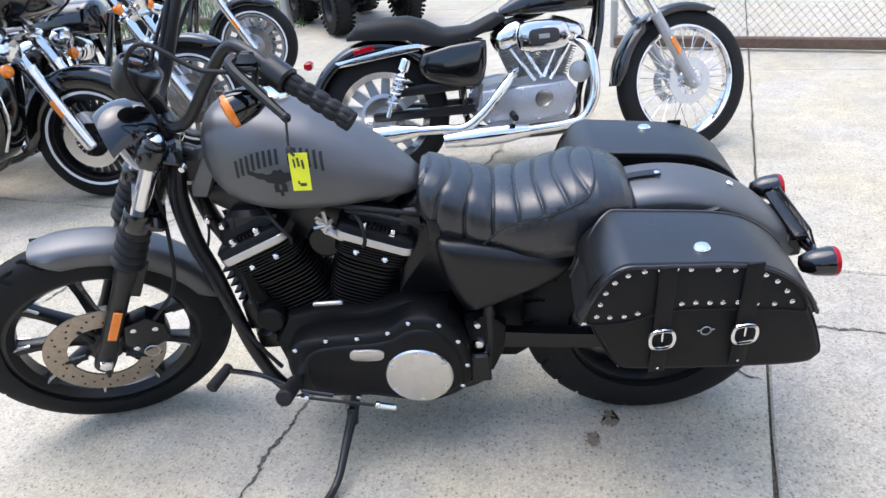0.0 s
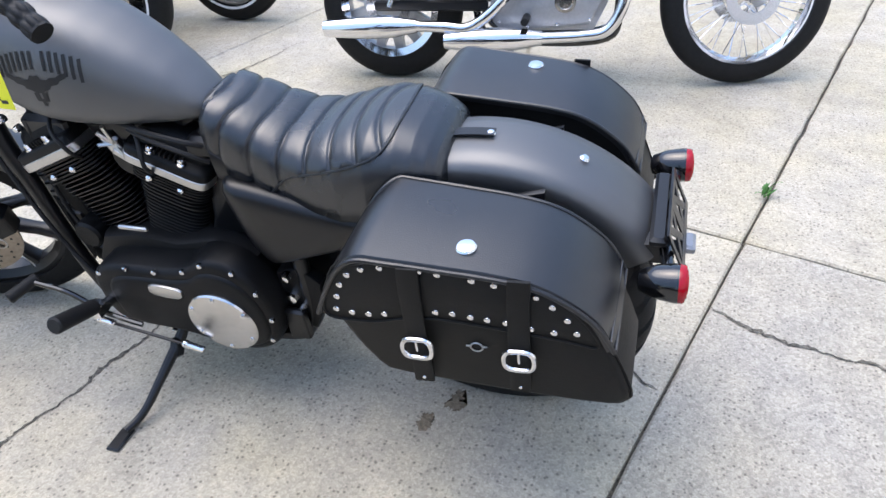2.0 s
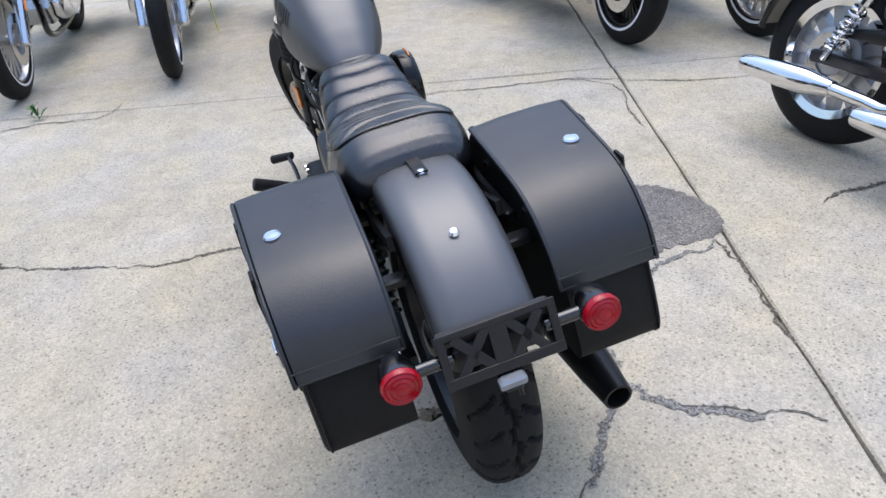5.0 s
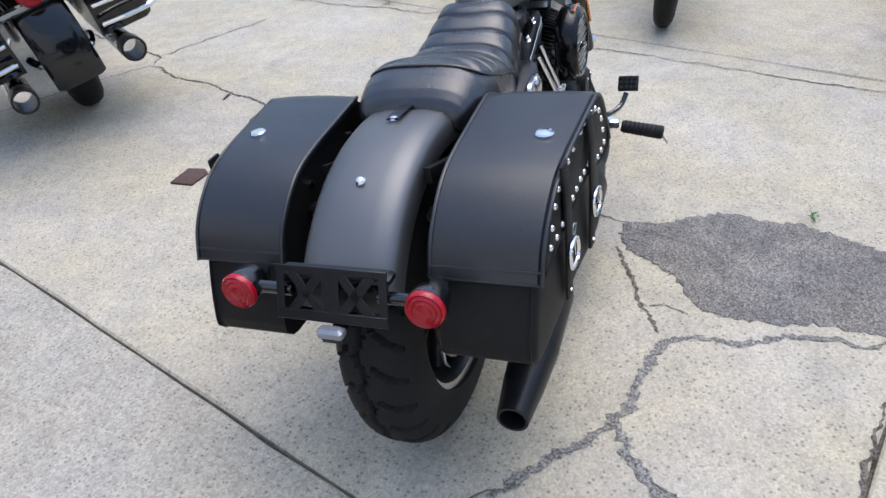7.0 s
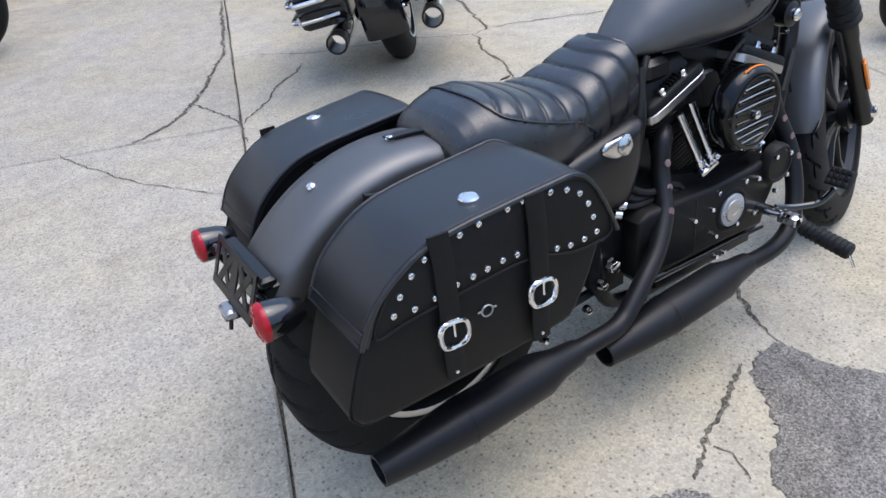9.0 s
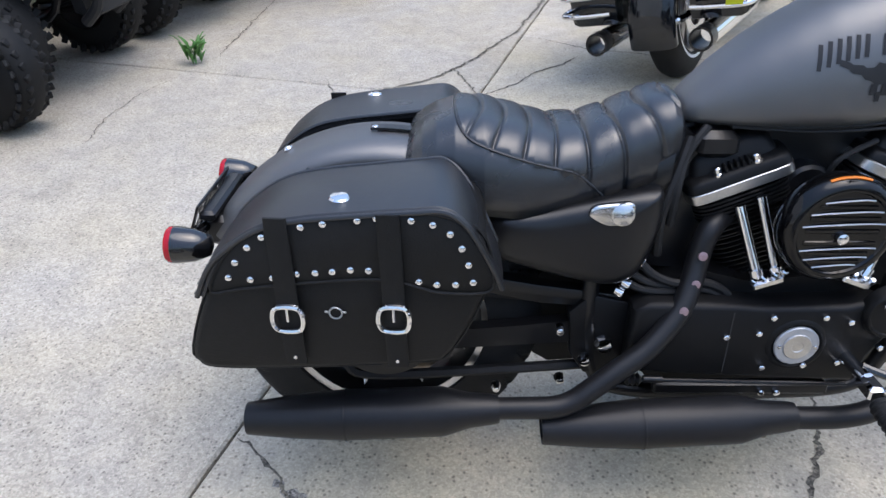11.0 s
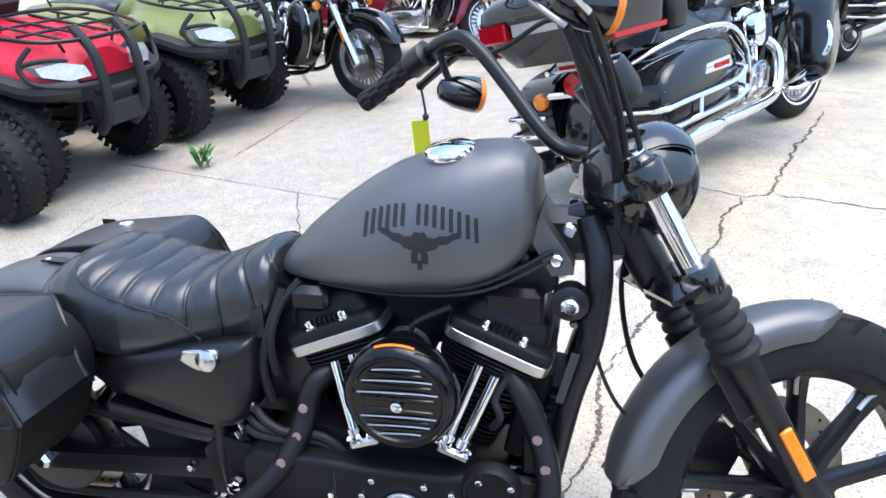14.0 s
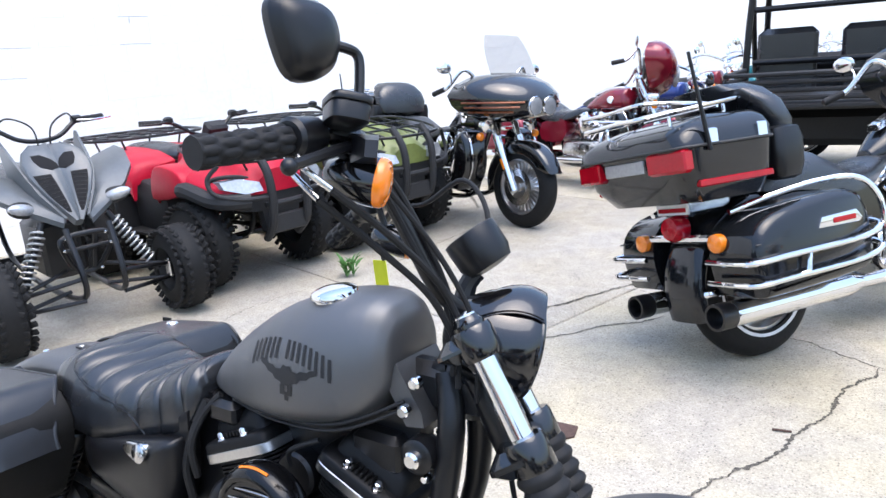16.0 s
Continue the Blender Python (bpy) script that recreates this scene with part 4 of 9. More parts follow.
# covers under the seat
def puffed(outline, y, depth):
    """A softly bulging cover over an outline in x, z."""
    o = catmull([(x, 0, z) for x, z in outline], 5, True)
    c = sum(o, Vector()) / len(o)
    return Mesh().loft([[c + (p - c) * k + Vector((0, y + depth * h, 0)) for p in o] for k, h in ((1.0, 0.0), (1.0, 0.5), (0.985, 0.66), (0.95, 0.78), (0.88, 0.88), (0.75, 0.95), (0.5, 0.99), (0.2, 1.0))])


side_l = [(0.505, 0.64), (0.46, 0.643), (0.34, 0.618), (0.21, 0.588), (0.198, 0.555), (0.25, 0.512), (0.34, 0.475), (0.42, 0.445), (0.455, 0.45), (0.482, 0.50), (0.50, 0.57)]
part("side_cover", puffed(side_l, 0.06, 0.088), SATIN_BLACK, bike, "satin black side cover", 60)
oil = [(0.200, 0.586), (0.30, 0.606), (0.42, 0.630), (0.485, 0.640), (0.506, 0.630), (0.503, 0.55), (0.475, 0.475), (0.43, 0.452), (0.36, 0.463), (0.26, 0.492), (0.205, 0.518)]
ot = part("oil_tank", puffed(oil, -0.07, -0.085), SATIN_BLACK, bike, "satin black oil tank", 60)
badge_out = [(0.416 + x, 0.606 + z) for x, z in ((-0.046, 0.0), (-0.034, 0.015), (0.0, 0.020), (0.027, 0.021), (0.034, 0.008), (0.018, -0.017), (-0.008, -0.023), (-0.034, -0.012))]
badge_ob = part("oil_tank_badge", puffed(badge_out, -0.147, -0.012), STEEL, ot, "chrome oil cap plate", 60)
part("oil_cap", Mesh().lathe([(0.0205, 0), (0.020, 0.004), (0.014, 0.0075), (0.001, 0.0085)], (0.428, -0.1575, 0.607), (0, -1, 0.12), 28), STEEL, badge_ob)
part("fender_strut", Mesh().plate([(0.12, 0.60), (0.30, 0.60), (0.46, 0.66), (0.52, 0.70), (0.52, 0.64), (0.44, 0.58), (0.2, 0.53), (0.0, 0.60), (-0.12, 0.64), (-0.12, 0.67)], 0.012, Matrix.Translation((0, 0.095, 0)), 0.003).plate([(0.12, 0.60), (0.30, 0.60), (0.46, 0.66), (0.52, 0.70), (0.52, 0.64), (0.44, 0.58), (0.2, 0.53), (0.0, 0.60), (-0.12, 0.64), (-0.12, 0.67)], -0.012, Matrix.Translation((0, -0.095, 0)), 0.003), SATIN_BLACK, bike)

# frame, swing arm, shocks, belt
fr = Mesh()
for s in (-1, 1):
    fr.tube([(1.075, 0.02 * s, 0.86), (1.095, 0.045 * s, 0.78), (1.088, 0.06 * s, 0.66), (1.062, 0.07 * s, 0.56), (1.042, 0.078 * s, 0.45), (1.02, 0.085 * s, 0.33), (0.985, 0.09 * s, 0.23), (0.93, 0.095 * s, 0.188), (0.75, 0.10 * s, 0.18), (0.5, 0.10 * s, 0.185), (0.42, 0.10 * s, 0.24), (0.40, 0.10 * s, 0.42), (0.42, 0.09 * s, 0.58), (0.46, 0.06 * s, 0.70)], 0.019, 12, radii=[0.022, 0.023, 0.022, 0.020, 0.018, 0.018, 0.017, 0.017, 0.017, 0.017, 0.017, 0.017, 0.017, 0.017])
fr.tube([(1.07, 0, 0.86), (0.9, 0, 0.80), (0.7, 0, 0.745), (0.5, 0, 0.70)], 0.022, 12)
fr.lathe([(0.032, 0), (0.034, 0.01), (0.034, 0.14), (0.032, 0.15)], STEER_FOOT + STEER_AXIS * 0.86, STEER_AXIS, 24)
fr.box((1.05, 0, 0.825), (0.19, 0.06, 0.09), 0.02)
frame_ob = part("bike_frame", fr, SATIN_BLACK, bike, "black tubular frame")
part("neck_gusset", Mesh().plate([(0.985, 0.83), (1.0, 0.875), (1.05, 0.80), (1.055, 0.775), (1.02, 0.77)], 0.13, Matrix.Translation((0, -0.065, 0)), 0.006), CHARCOAL, bike)
for x, y, z, r in ((1.047, -0.07, 0.855, 0.011), (1.028, -0.075, 0.805, 0.011), (1.052, -0.088, 0.732, 0.015), (1.047, 0.07, 0.855, 0.009), (1.06, -0.06, 0.69, 0.008), (1.03, 0.07, 0.72, 0.009), (1.0, 0.07, 0.70, 0.008)):
    part("frame_bolt", Mesh().lathe([(r, 0), (r, 0.012), (r * 0.7, 0.016), (0.001, 0.016)], (x, y, z), (0, math.copysign(1, y), 0), 14), CHROME, frame_ob)
part("horn_cover", Mesh().lathe([(0.03, 0), (0.03, 0.03), (0.024, 0.034)], (1.052, -0.055, 0.732), (0, -1, 0), 20), SATIN_BLACK, frame_ob)
for c, sz in (((0.96, -0.03, 0.71), (0.10, 0.09, 0.07)), ((0.60, -0.06, 0.705), (0.07, 0.06, 0.05)), ((0.93, 0.04, 0.70), (0.12, 0.07, 0.06)), ((0.56, 0.06, 0.685), (0.06, 0.05, 0.05))):
    part("coil_box", Mesh().box(c, sz, 0.012), SATIN_BLACK, bike)
part("regulator", Mesh().box((1.0, 0, 0.42), (0.05, 0.13, 0.10), 0.01).box((0.985, 0, 0.33), (0.06, 0.12, 0.06), 0.01), SATIN_BLACK, bike)
plate_txt = Mesh().box((1.053, -0.093, 0.60), (0.014, 0.002, 0.10), 0.001, Matrix.Rotation(radians(14), 3, "Y"))
part("frame_label", plate_txt, INK, frame_ob)
sw = Mesh()
for s in (-1, 1):
    sw.loft([[Vector((x, s * y + dy, z + dz)) for dy, dz in ((-0.014, -h), (0.014, -h), (0.014, h), (-0.014, h))] for x, y, z, h in ((0.44, 0.09, 0.335, 0.026), (0.25, 0.10, 0.325, 0.022), (0.02, 0.115, 0.318, 0.02), (-0.05, 0.115, 0.318, 0.02))])
part("swing_arm", sw, SATIN_BLACK, bike, "black swing arm")
belt_guard = Mesh().plate([(0.46, 0.412), (0.30, 0.435), (0.16, 0.462), (0.15, 0.43), (0.30, 0.395), (0.46, 0.38)], -0.03, Matrix.Translation((0, -0.075, 0)), 0.004)
part("belt_guard", belt_guard, SATIN_BLACK, bike, "black belt guard")
part("belt", Mesh().tube([(0.46, -0.09, 0.385), (0.0, -0.09, 0.43), (-0.08, -0.09, 0.40), (-0.108, -0.09, 0.32), (-0.08, -0.09, 0.245), (0.0, -0.09, 0.212), (0.46, -0.09, 0.245)], 0.011, 6, 5), RUBBER_SOFT, bike)
part("belt_pulley", Mesh().lathe([(0.09, 0), (0.105, 0.002), (0.105, 0.02), (0.09, 0.022), (0.03, 0.018)], (0, -0.078, 0.323), (0, -1, 0), 40), SATIN_BLACK, bike)
for s in (-1, 1):
    shock = Mesh().cyl((0.02, s * 0.125, 0.36), (0.16, s * 0.125, 0.585), 0.012, n=12)
    a, b = Vector((0.02, s * 0.125, 0.36)), Vector((0.16, s * 0.125, 0.585))
    ax, u, w = frame_of(b - a)
    shock.tube([a.lerp(b, 0.15 + 0.65 * i / 56) + (u * math.cos(i * 0.9) + w * math.sin(i * 0.9)) * 0.025 for i in range(57)], 0.005, 6, 1)
    shock.cyl(a.lerp(b, 0.78), b, 0.024, n=16, bevel=0.004)
    part("shock_absorber", shock, SATIN_BLACK, bike, "black coil shock")
    part("axle_nut", Mesh().lathe([(0.02, 0), (0.02, 0.012), (0.012, 0.02), (0.001, 0.02)], (0, s * 0.13, 0.323), (0, s, 0), 6), CHROME, bike)
for x, y, z, r in ((0.430, -0.122, 0.3155, 0.019), (0.3955, -0.122, 0.280, 0.013), (0.3425, -0.122, 0.351, 0.010), (0.350, -0.122, 0.2335, 0.011), (0.224, -0.122, 0.213, 0.010), (0.43, 0.115, 0.40, 0.012), (0.43, 0.115, 0.34, 0.016), (0.415, 0.115, 0.31, 0.009)):
    part("chassis_bolt", Mesh().lathe([(r, 0), (r, 0.008), (r * 0.75, 0.018), (r * 0.4, 0.02)], (x, y, z), (0, math.copysign(1, y), 0), 8), CHROME, bike)
for s_, pts in ((1, [(0.46, 0.24), (0.46, 0.40), (0.40, 0.42), (0.36, 0.38), (0.37, 0.30), (0.40, 0.235)]), (-1, [(0.48, 0.24), (0.48, 0.40), (0.40, 0.42), (0.36, 0.38), (0.37, 0.28), (0.40, 0.235)])):
    part("sprocket_cover", Mesh().plate(pts, 0.03 * s_, Matrix.Translation((0, 0.085 * s_, 0)), 0.006), WRINKLE, bike)
part("frame_tail_bracket", Mesh().box((0.43, 0.135, 0.27), (0.05, 0.02, 0.09), 0.006), SATIN_BLACK, bike)

# added plate that darkens the open gap between the swing arm bars
part("inner_guard", Mesh().plate([(0.28, 0.24), (0.30, 0.40), (0.36, 0.46), (0.47, 0.46), (0.47, 0.21), (0.34, 0.20)], 0.05, Matrix.Translation((0, -0.025, 0)), 0.008), WRINKLE, bike, "black filler plate in the gap by the swing arm")

# exhaust
def pipe(pts, r, name, label):
    return part(name, Mesh().tube(pts, r, 18, 8), EXHAUST_BLACK, bike, label, 60)


rear_pipe = pipe([(0.645, -0.06, 0.566), (0.622, -0.085, 0.562), (0.605, -0.100, 0.550), (0.5945, -0.106, 0.525), (0.588, -0.112, 0.491), (0.578, -0.128, 0.456), (0.553, -0.158, 0.408), (0.497, -0.190, 0.3516), (0.437, -0.210, 0.3114), (0.392, -0.222, 0.280), (0.360, -0.229, 0.259), (0.325, -0.234, 0.249), (0.27, -0.236, 0.248), (0.19, -0.237, 0.248)], 0.0210, "rear_exhaust_pipe", "matte black exhaust pipe with heat shield slots")
front_pipe = pipe([(0.935, -0.055, 0.60), (0.962, -0.082, 0.585), (0.986, -0.098, 0.552), (1.009, -0.106, 0.497), (1.025, -0.122, 0.450), (1.032, -0.142, 0.400), (1.024, -0.165, 0.340), (1.003, -0.186, 0.290), (0.967, -0.206, 0.250), (0.92, -0.218, 0.226), (0.86, -0.222, 0.215), (0.77, -0.222, 0.214)], 0.0215, "front_exhaust_pipe", "matte black exhaust pipe with heat shield slots")


def muffler(x0, x1, y, z0, z1, lab):
    a, b = Vector((x0, y, z0)), Vector((x1, y - 0.004, z1))
    d = b - a
    h = d.length
    mf = Mesh().lathe([(0.026, 0), (0.028, 0.01), (0.033, h * 0.12), (0.046, h * 0.22), (0.047, h * 0.62), (0.040, h * 0.82), (0.031, h * 0.985), (0.030, h), (0.025, h), (0.024, h - 0.09), (0.001, h - 0.1)], a, d, 32)
    ob = part("muffler", mf, EXHAUST_BLACK, bike, lab, 50)
    part("muffler_band", Mesh().lathe([(0.0485, h * 0.6), (0.049, h * 0.605), (0.0485, h * 0.61)], a, d, 32, cap=False), EXHAUST_BLACK, ob)
    return ob


muffler(0.222, -0.245, -0.236, 0.246, 0.226, "matte black slash muffler")
muffler(0.78, 0.305, -0.222, 0.218, 0.190, "matte black muffler beneath the rear pipe")
for (x, z), y in (((0.5895, 0.5105), -0.1300), ((0.5795, 0.4605), -0.1470), ((0.5565, 0.4200), -0.1740)):
    part("shield_slot", Mesh().lathe([(0.0085, -0.004), (0.0085, 0.0015), (0.006, 0.002)], (x, y, z), (0, -1, 0.25), 14), HEAT, rear_pipe, "bronze heat slot")
for (x, z), y in (((1.009, 0.497), -0.1280), ((1.025, 0.450), -0.1440), ((1.032, 0.400), -0.1640)):
    part("shield_slot", Mesh().lathe([(0.0085, -0.004), (0.0085, 0.0015), (0.006, 0.002)], (x, y, z), (0, -1, 0.15), 14), HEAT, front_pipe, "bronze heat slot")

# foot controls
peg_r = Mesh().cyl((0.885, -0.28, 0.30), (0.892, -0.40, 0.275), 0.018, 0.02, 16, 0.004)
peg_ob = part("footpeg", peg_r, RUBBER_SOFT, bike, "black rubber footpeg")
for i in range(9):
    part("peg_ring", Mesh().torus(Vector((0.885, -0.28, 0.30)).lerp(Vector((0.892, -0.40, 0.275)), 0.1 + i * 0.1), (0.007, -0.12, -0.025), 0.019, 0.0022, 14, 5), RUBBER_SOFT, peg_ob)
part("peg_mount", Mesh().cyl((0.88, -0.12, 0.31), (0.884, -0.235, 0.315), 0.014, n=12).box((0.884, -0.25, 0.309), (0.03, 0.05, 0.03), 0.006), CHROME, bike, "chrome peg mount")
part("peg_feeler", Mesh().cyl((0.892, -0.395, 0.27), (0.893, -0.412, 0.24), 0.003, n=6), STEEL, bike)
part("brake_lever", Mesh().tube([(0.885, -0.21, 0.325), (0.93, -0.235, 0.318), (0.975, -0.265, 0.325), (1.005, -0.28, 0.355)], 0.008, 8), GLOSS_BLACK, bike, "black brake lever")
pad = Mesh().box((1.014, -0.285, 0.382), (0.045, 0.06, 0.018), 0.004, Matrix.Rotation(radians(-55), 3, "Y"))
part("brake_pedal", pad, RUBBER_SOFT, bike, "ribbed rubber brake pedal")
ribs = Mesh()
for i in range(4):
    for j in range(3):
        o = Matrix.Rotation(radians(-55), 3, "Y") @ Vector((-0.015 + 0.015 * j, -0.021 + 0.014 * i, 0.011))
        ribs.box(Vector((1.014, -0.285, 0.382)) + o, (0.011, 0.010, 0.006), 0.002, Matrix.Rotation(radians(-55), 3, "Y"))
part("pedal_rib", ribs, RUBBER_SOFT, bike)
part("brake_rod", Mesh().cyl((0.46, -0.178, 0.270), (0.887, -0.182, 0.262), 0.004, n=8).cyl((0.50, -0.178, 0.271), (0.536, -0.178, 0.270), 0.007, n=12).lathe([(0.008, 0), (0.013, 0.005), (0.009, 0.010), (0.013, 0.015), (0.009, 0.020), (0.013, 0.025), (0.008, 0.030)], (0.465, -0.178, 0.270), (1, 0, 0), 14), SATIN_BLACK, bike, "black brake rod with ribbed boot")
peg_l = Mesh().cyl((0.87, 0.235, 0.345), (0.862, 0.345, 0.40), 0.018, 0.0195, 16, 0.004)
part("footpeg", peg_l, RUBBER_SOFT, bike, "black rubber footpeg folded up")
part("peg_mount", Mesh().cyl((0.88, 0.12, 0.30), (0.88, 0.225, 0.32), 0.013, n=12).box((0.88, 0.225, 0.325), (0.035, 0.04, 0.035), 0.006), CHROME, bike, "chrome peg mount")
part("shift_lever", Mesh().tube([(0.80, 0.205, 0.265), (0.88, 0.210, 0.295), (0.96, 0.212, 0.350), (1.03, 0.220, 0.378)], 0.0065, 8), GLOSS_BLACK, bike, "black shift lever")
part("shift_peg", Mesh().cyl((1.035, 0.205, 0.380), (1.062, 0.275, 0.374), 0.0125, 0.0145, 14, 0.003), RUBBER_SOFT, bike, "rubber shift peg")
part("shift_linkage", Mesh().cyl((0.88, 0.225, 0.285), (0.66, 0.215, 0.225), 0.004, n=8), SATIN_BLACK, bike, "black shift linkage rod")
for p0, p1 in (((0.69, 0.215, 0.2335), (0.645, 0.215, 0.221)), ((0.89, 0.225, 0.289), (0.855, 0.2245, 0.279))):
    part("linkage_joint", Mesh().cyl(p0, p1, 0.008, n=10, bevel=0.002).ball(p0, 0.010), CHROME, bike, "chrome linkage joint")
stand = Mesh().tube([(0.765, 0.12, 0.20), (0.772, 0.15, 0.168), (0.782, 0.20, 0.140), (0.792, 0.255, 0.112), (0.801, 0.305, 0.087), (0.812, 0.335, 0.074), (0.826, 0.368, 0.069)], 0.0105, 10, 5, radii=[0.013, 0.014, 0.013, 0.011, 0.010, 0.010, 0.010])
stand.box((0.829, 0.388, 0.064), (0.034, 0.066, 0.010), 0.004, Matrix.Rotation(radians(4), 3, "X"))
stand.box((0.776, 0.17, 0.152), (0.025, 0.03, 0.05), 0.006, Matrix.Rotation(radians(40), 3, "X"))
part("side_stand", stand, SATIN_BLACK, bike, "black side stand")


# ---- front end ----
def fork_point(s, y, fwd=0.0):
    return AXLE_F + STEER_AXIS * s + Vector((0.866, 0, 0.5)) * fwd + Vector((0, y, 0))


for s in (-1, 1):
    y = 0.091 * s
    leg = Mesh().lathe([(0.014, -0.035), (0.026, -0.03), (0.028, 0.0), (0.024, 0.05), (0.0235, 0.27), (0.027, 0.29), (0.027, 0.345)], fork_point(0, y), STEER_AXIS, 20)
    leg.box(fork_point(0.28, y * 0.86, -0.03), (0.035, 0.016, 0.12), 0.005, Matrix.Rotation(radians(-30), 3, "Y"))
    fork = part("fork_leg", leg.xf(STEER), SATIN_BLACK, bike, "satin black fork leg")
    part("axle_nut", Mesh().lathe([(0.017, 0), (0.017, 0.014), (0.01, 0.018), (0.001, 0.018)], fork_point(0, y * 1.22), (0, s, 0), 6).xf(STEER), CHROME, fork)
    part("fork_tube", Mesh().lathe([(0.0195, 0.33), (0.0195, 0.69)], fork_point(0, y), STEER_AXIS, 24).xf(STEER), CHROME, fork, "chrome fork tube")
    part("fork_cap", Mesh().lathe([(0.024, 0.632), (0.026, 0.637), (0.026, 0.686), (0.021, 0.692), (0.02, 0.697), (0.012, 0.700)], fork_point(0, y), STEER_AXIS, 24).xf(STEER), GLOSS_BLACK, fork)
    part("cap_bolt", Mesh().lathe([(0.019, 0.692), (0.019, 0.700), (0.011, 0.704), (0.001, 0.705)], fork_point(0, y), STEER_AXIS, 18).xf(STEER), CHROME, fork)
    prof = [(0.030, 0.325)]
    for k in range(5):
        h = 0.330 + k * 0.0245
        prof += [(0.031, h), (0.040 - 0.0008 * k, h + 0.010), (0.040 - 0.0008 * k, h + 0.015), (0.031, h + 0.025)]
    part("fork_boot", Mesh().lathe(prof, fork_point(0, y), STEER_AXIS, 24).xf(STEER), RUBBER_SOFT, fork, "ribbed black rubber fork boot", 40)
    refl = Mesh().box((0, 0, 0), (0.022, 0.008, 0.10), 0.003, Matrix.Rotation(radians(-30), 3, "Y"))
    for i in range(len(refl.v)):
        refl.v[i] = refl.v[i] + fork_point(0.145, y + s * 0.027)
    part("fork_reflector", refl.xf(STEER), AMBER, fork, "amber reflector strip")
for sh, w, d in ((0.474, 0.245, 0.055), (0.655, 0.235, 0.05)):
    clamps = Mesh()
    clamps.box(fork_point(sh, 0, -0.025), (0.075, w, d * 0.75), 0.016, Matrix.Rotation(radians(-30), 3, "Y"))
    for s in (-1, 1):
        clamps.lathe([(0.031, sh - d / 2), (0.034, sh - d / 2 + 0.006), (0.034, sh + d / 2 - 0.006), (0.031, sh + d / 2)], fork_point(0, 0.091 * s), STEER_AXIS, 20)
    tc = part("triple_clamp", clamps.xf(STEER), GLOSS_BLACK, bike, "gloss black fork clamp")
for sh in (0.474, 0.655):
    for s in (-1, 1):
        part("pinch_bolt", Mesh().lathe([(0.009, 0), (0.009, 0.014), (0.006, 0.017), (0.001, 0.017)], fork_point(sh, 0.095 * s, -0.022), Vector((-0.6, s * 0.8, 0)), 12).xf(STEER), CHROME, tc)
# brake caliper on the left leg
cal = Mesh().plate([(-0.05, -0.03), (0.03, -0.055), (0.06, 0.0), (0.04, 0.06), (-0.02, 0.07), (-0.055, 0.03)], 0.05, Matrix.Translation(fork_point(0.10, 0.06, -0.085)), 0.01)
calo = part("brake_caliper", cal.xf(STEER), SATIN_BLACK, bike, "black brake caliper")
part("caliper_badge", Mesh().torus(fork_point(0.055, 0.112, -0.105), (0, 1, 0), 0.019, 0.002, 20, 5, 1.0).xf(STEER), BRUSHED, calo)
for dx, dz in ((-0.03, 0.03), (0.02, 0.045), (0.035, -0.02)):
    part("caliper_bolt", Mesh().lathe([(0.008, 0), (0.008, 0.006), (0.004, 0.008)], fork_point(0.10, 0.11, -0.085) + Vector((dx, 0, dz)), (0, 1, 0), 8).xf(STEER), CHROME, calo)
# headlamp with its visor
HL = Vector((1.188, 0, 0.912))
HD = Vector((0.966, 0.22, -0.13))
lamp = part("headlamp", Mesh().lathe([(0.02, -0.13), (0.05, -0.12), (0.078, -0.07), (0.086, -0.02), (0.087, 0.0), (0.083, 0.006), (0.078, 0.004)], HL, HD, 40).xf(BARS), GLOSS_BLACK, bike, "gloss black headlamp shell", 50)
part("headlamp_lens", Mesh().lathe([(0.079, 0.003), (0.06, 0.014), (0.03, 0.02), (0.001, 0.021)], HL, HD, 36).xf(BARS), CLEAR, lamp, "clear headlamp lens")
part("headlamp_ring", Mesh().torus(HL + HD * 0.003, HD, 0.083, 0.005, 48, 8).xf(BARS), GLOSS_BLACK, lamp, "gloss black lamp ring")
visor = Mesh()
rows = []
for i in range(13):
    f = i / 12
    p = HL + HD * (0.018 - 0.115 * f)
    rad = 0.090 - 0.030 * f ** 2
    row = []
    for k in range(17):
        t = math.pi * (0.16 + 0.68 * k / 16)
        row.append(p + Vector((0, math.cos(t) * (rad + 0.002), 0)) + Vector((0.17, 0, 0.985)) * (math.sin(t) * rad + 0.003 - 0.01 * f + 0.05 * f * (1 - f)))
    rows.append(row)
visor.loft(rows, closed=False)
visor.loft([[q + Vector((0, 0, -0.004)) for q in r] for r in rows], closed=False)
part("headlamp_visor", visor.xf(BARS), GLOSS_BLACK, lamp, "gloss black visor over the headlamp", 60)
part("visor_bolt", Mesh().lathe([(0.009, 0), (0.009, 0.008), (0.004, 0.011)], HL + Vector((-0.12, 0.075, 0.05)), (0, 1, 0.3), 12).xf(BARS), CHROME, lamp)
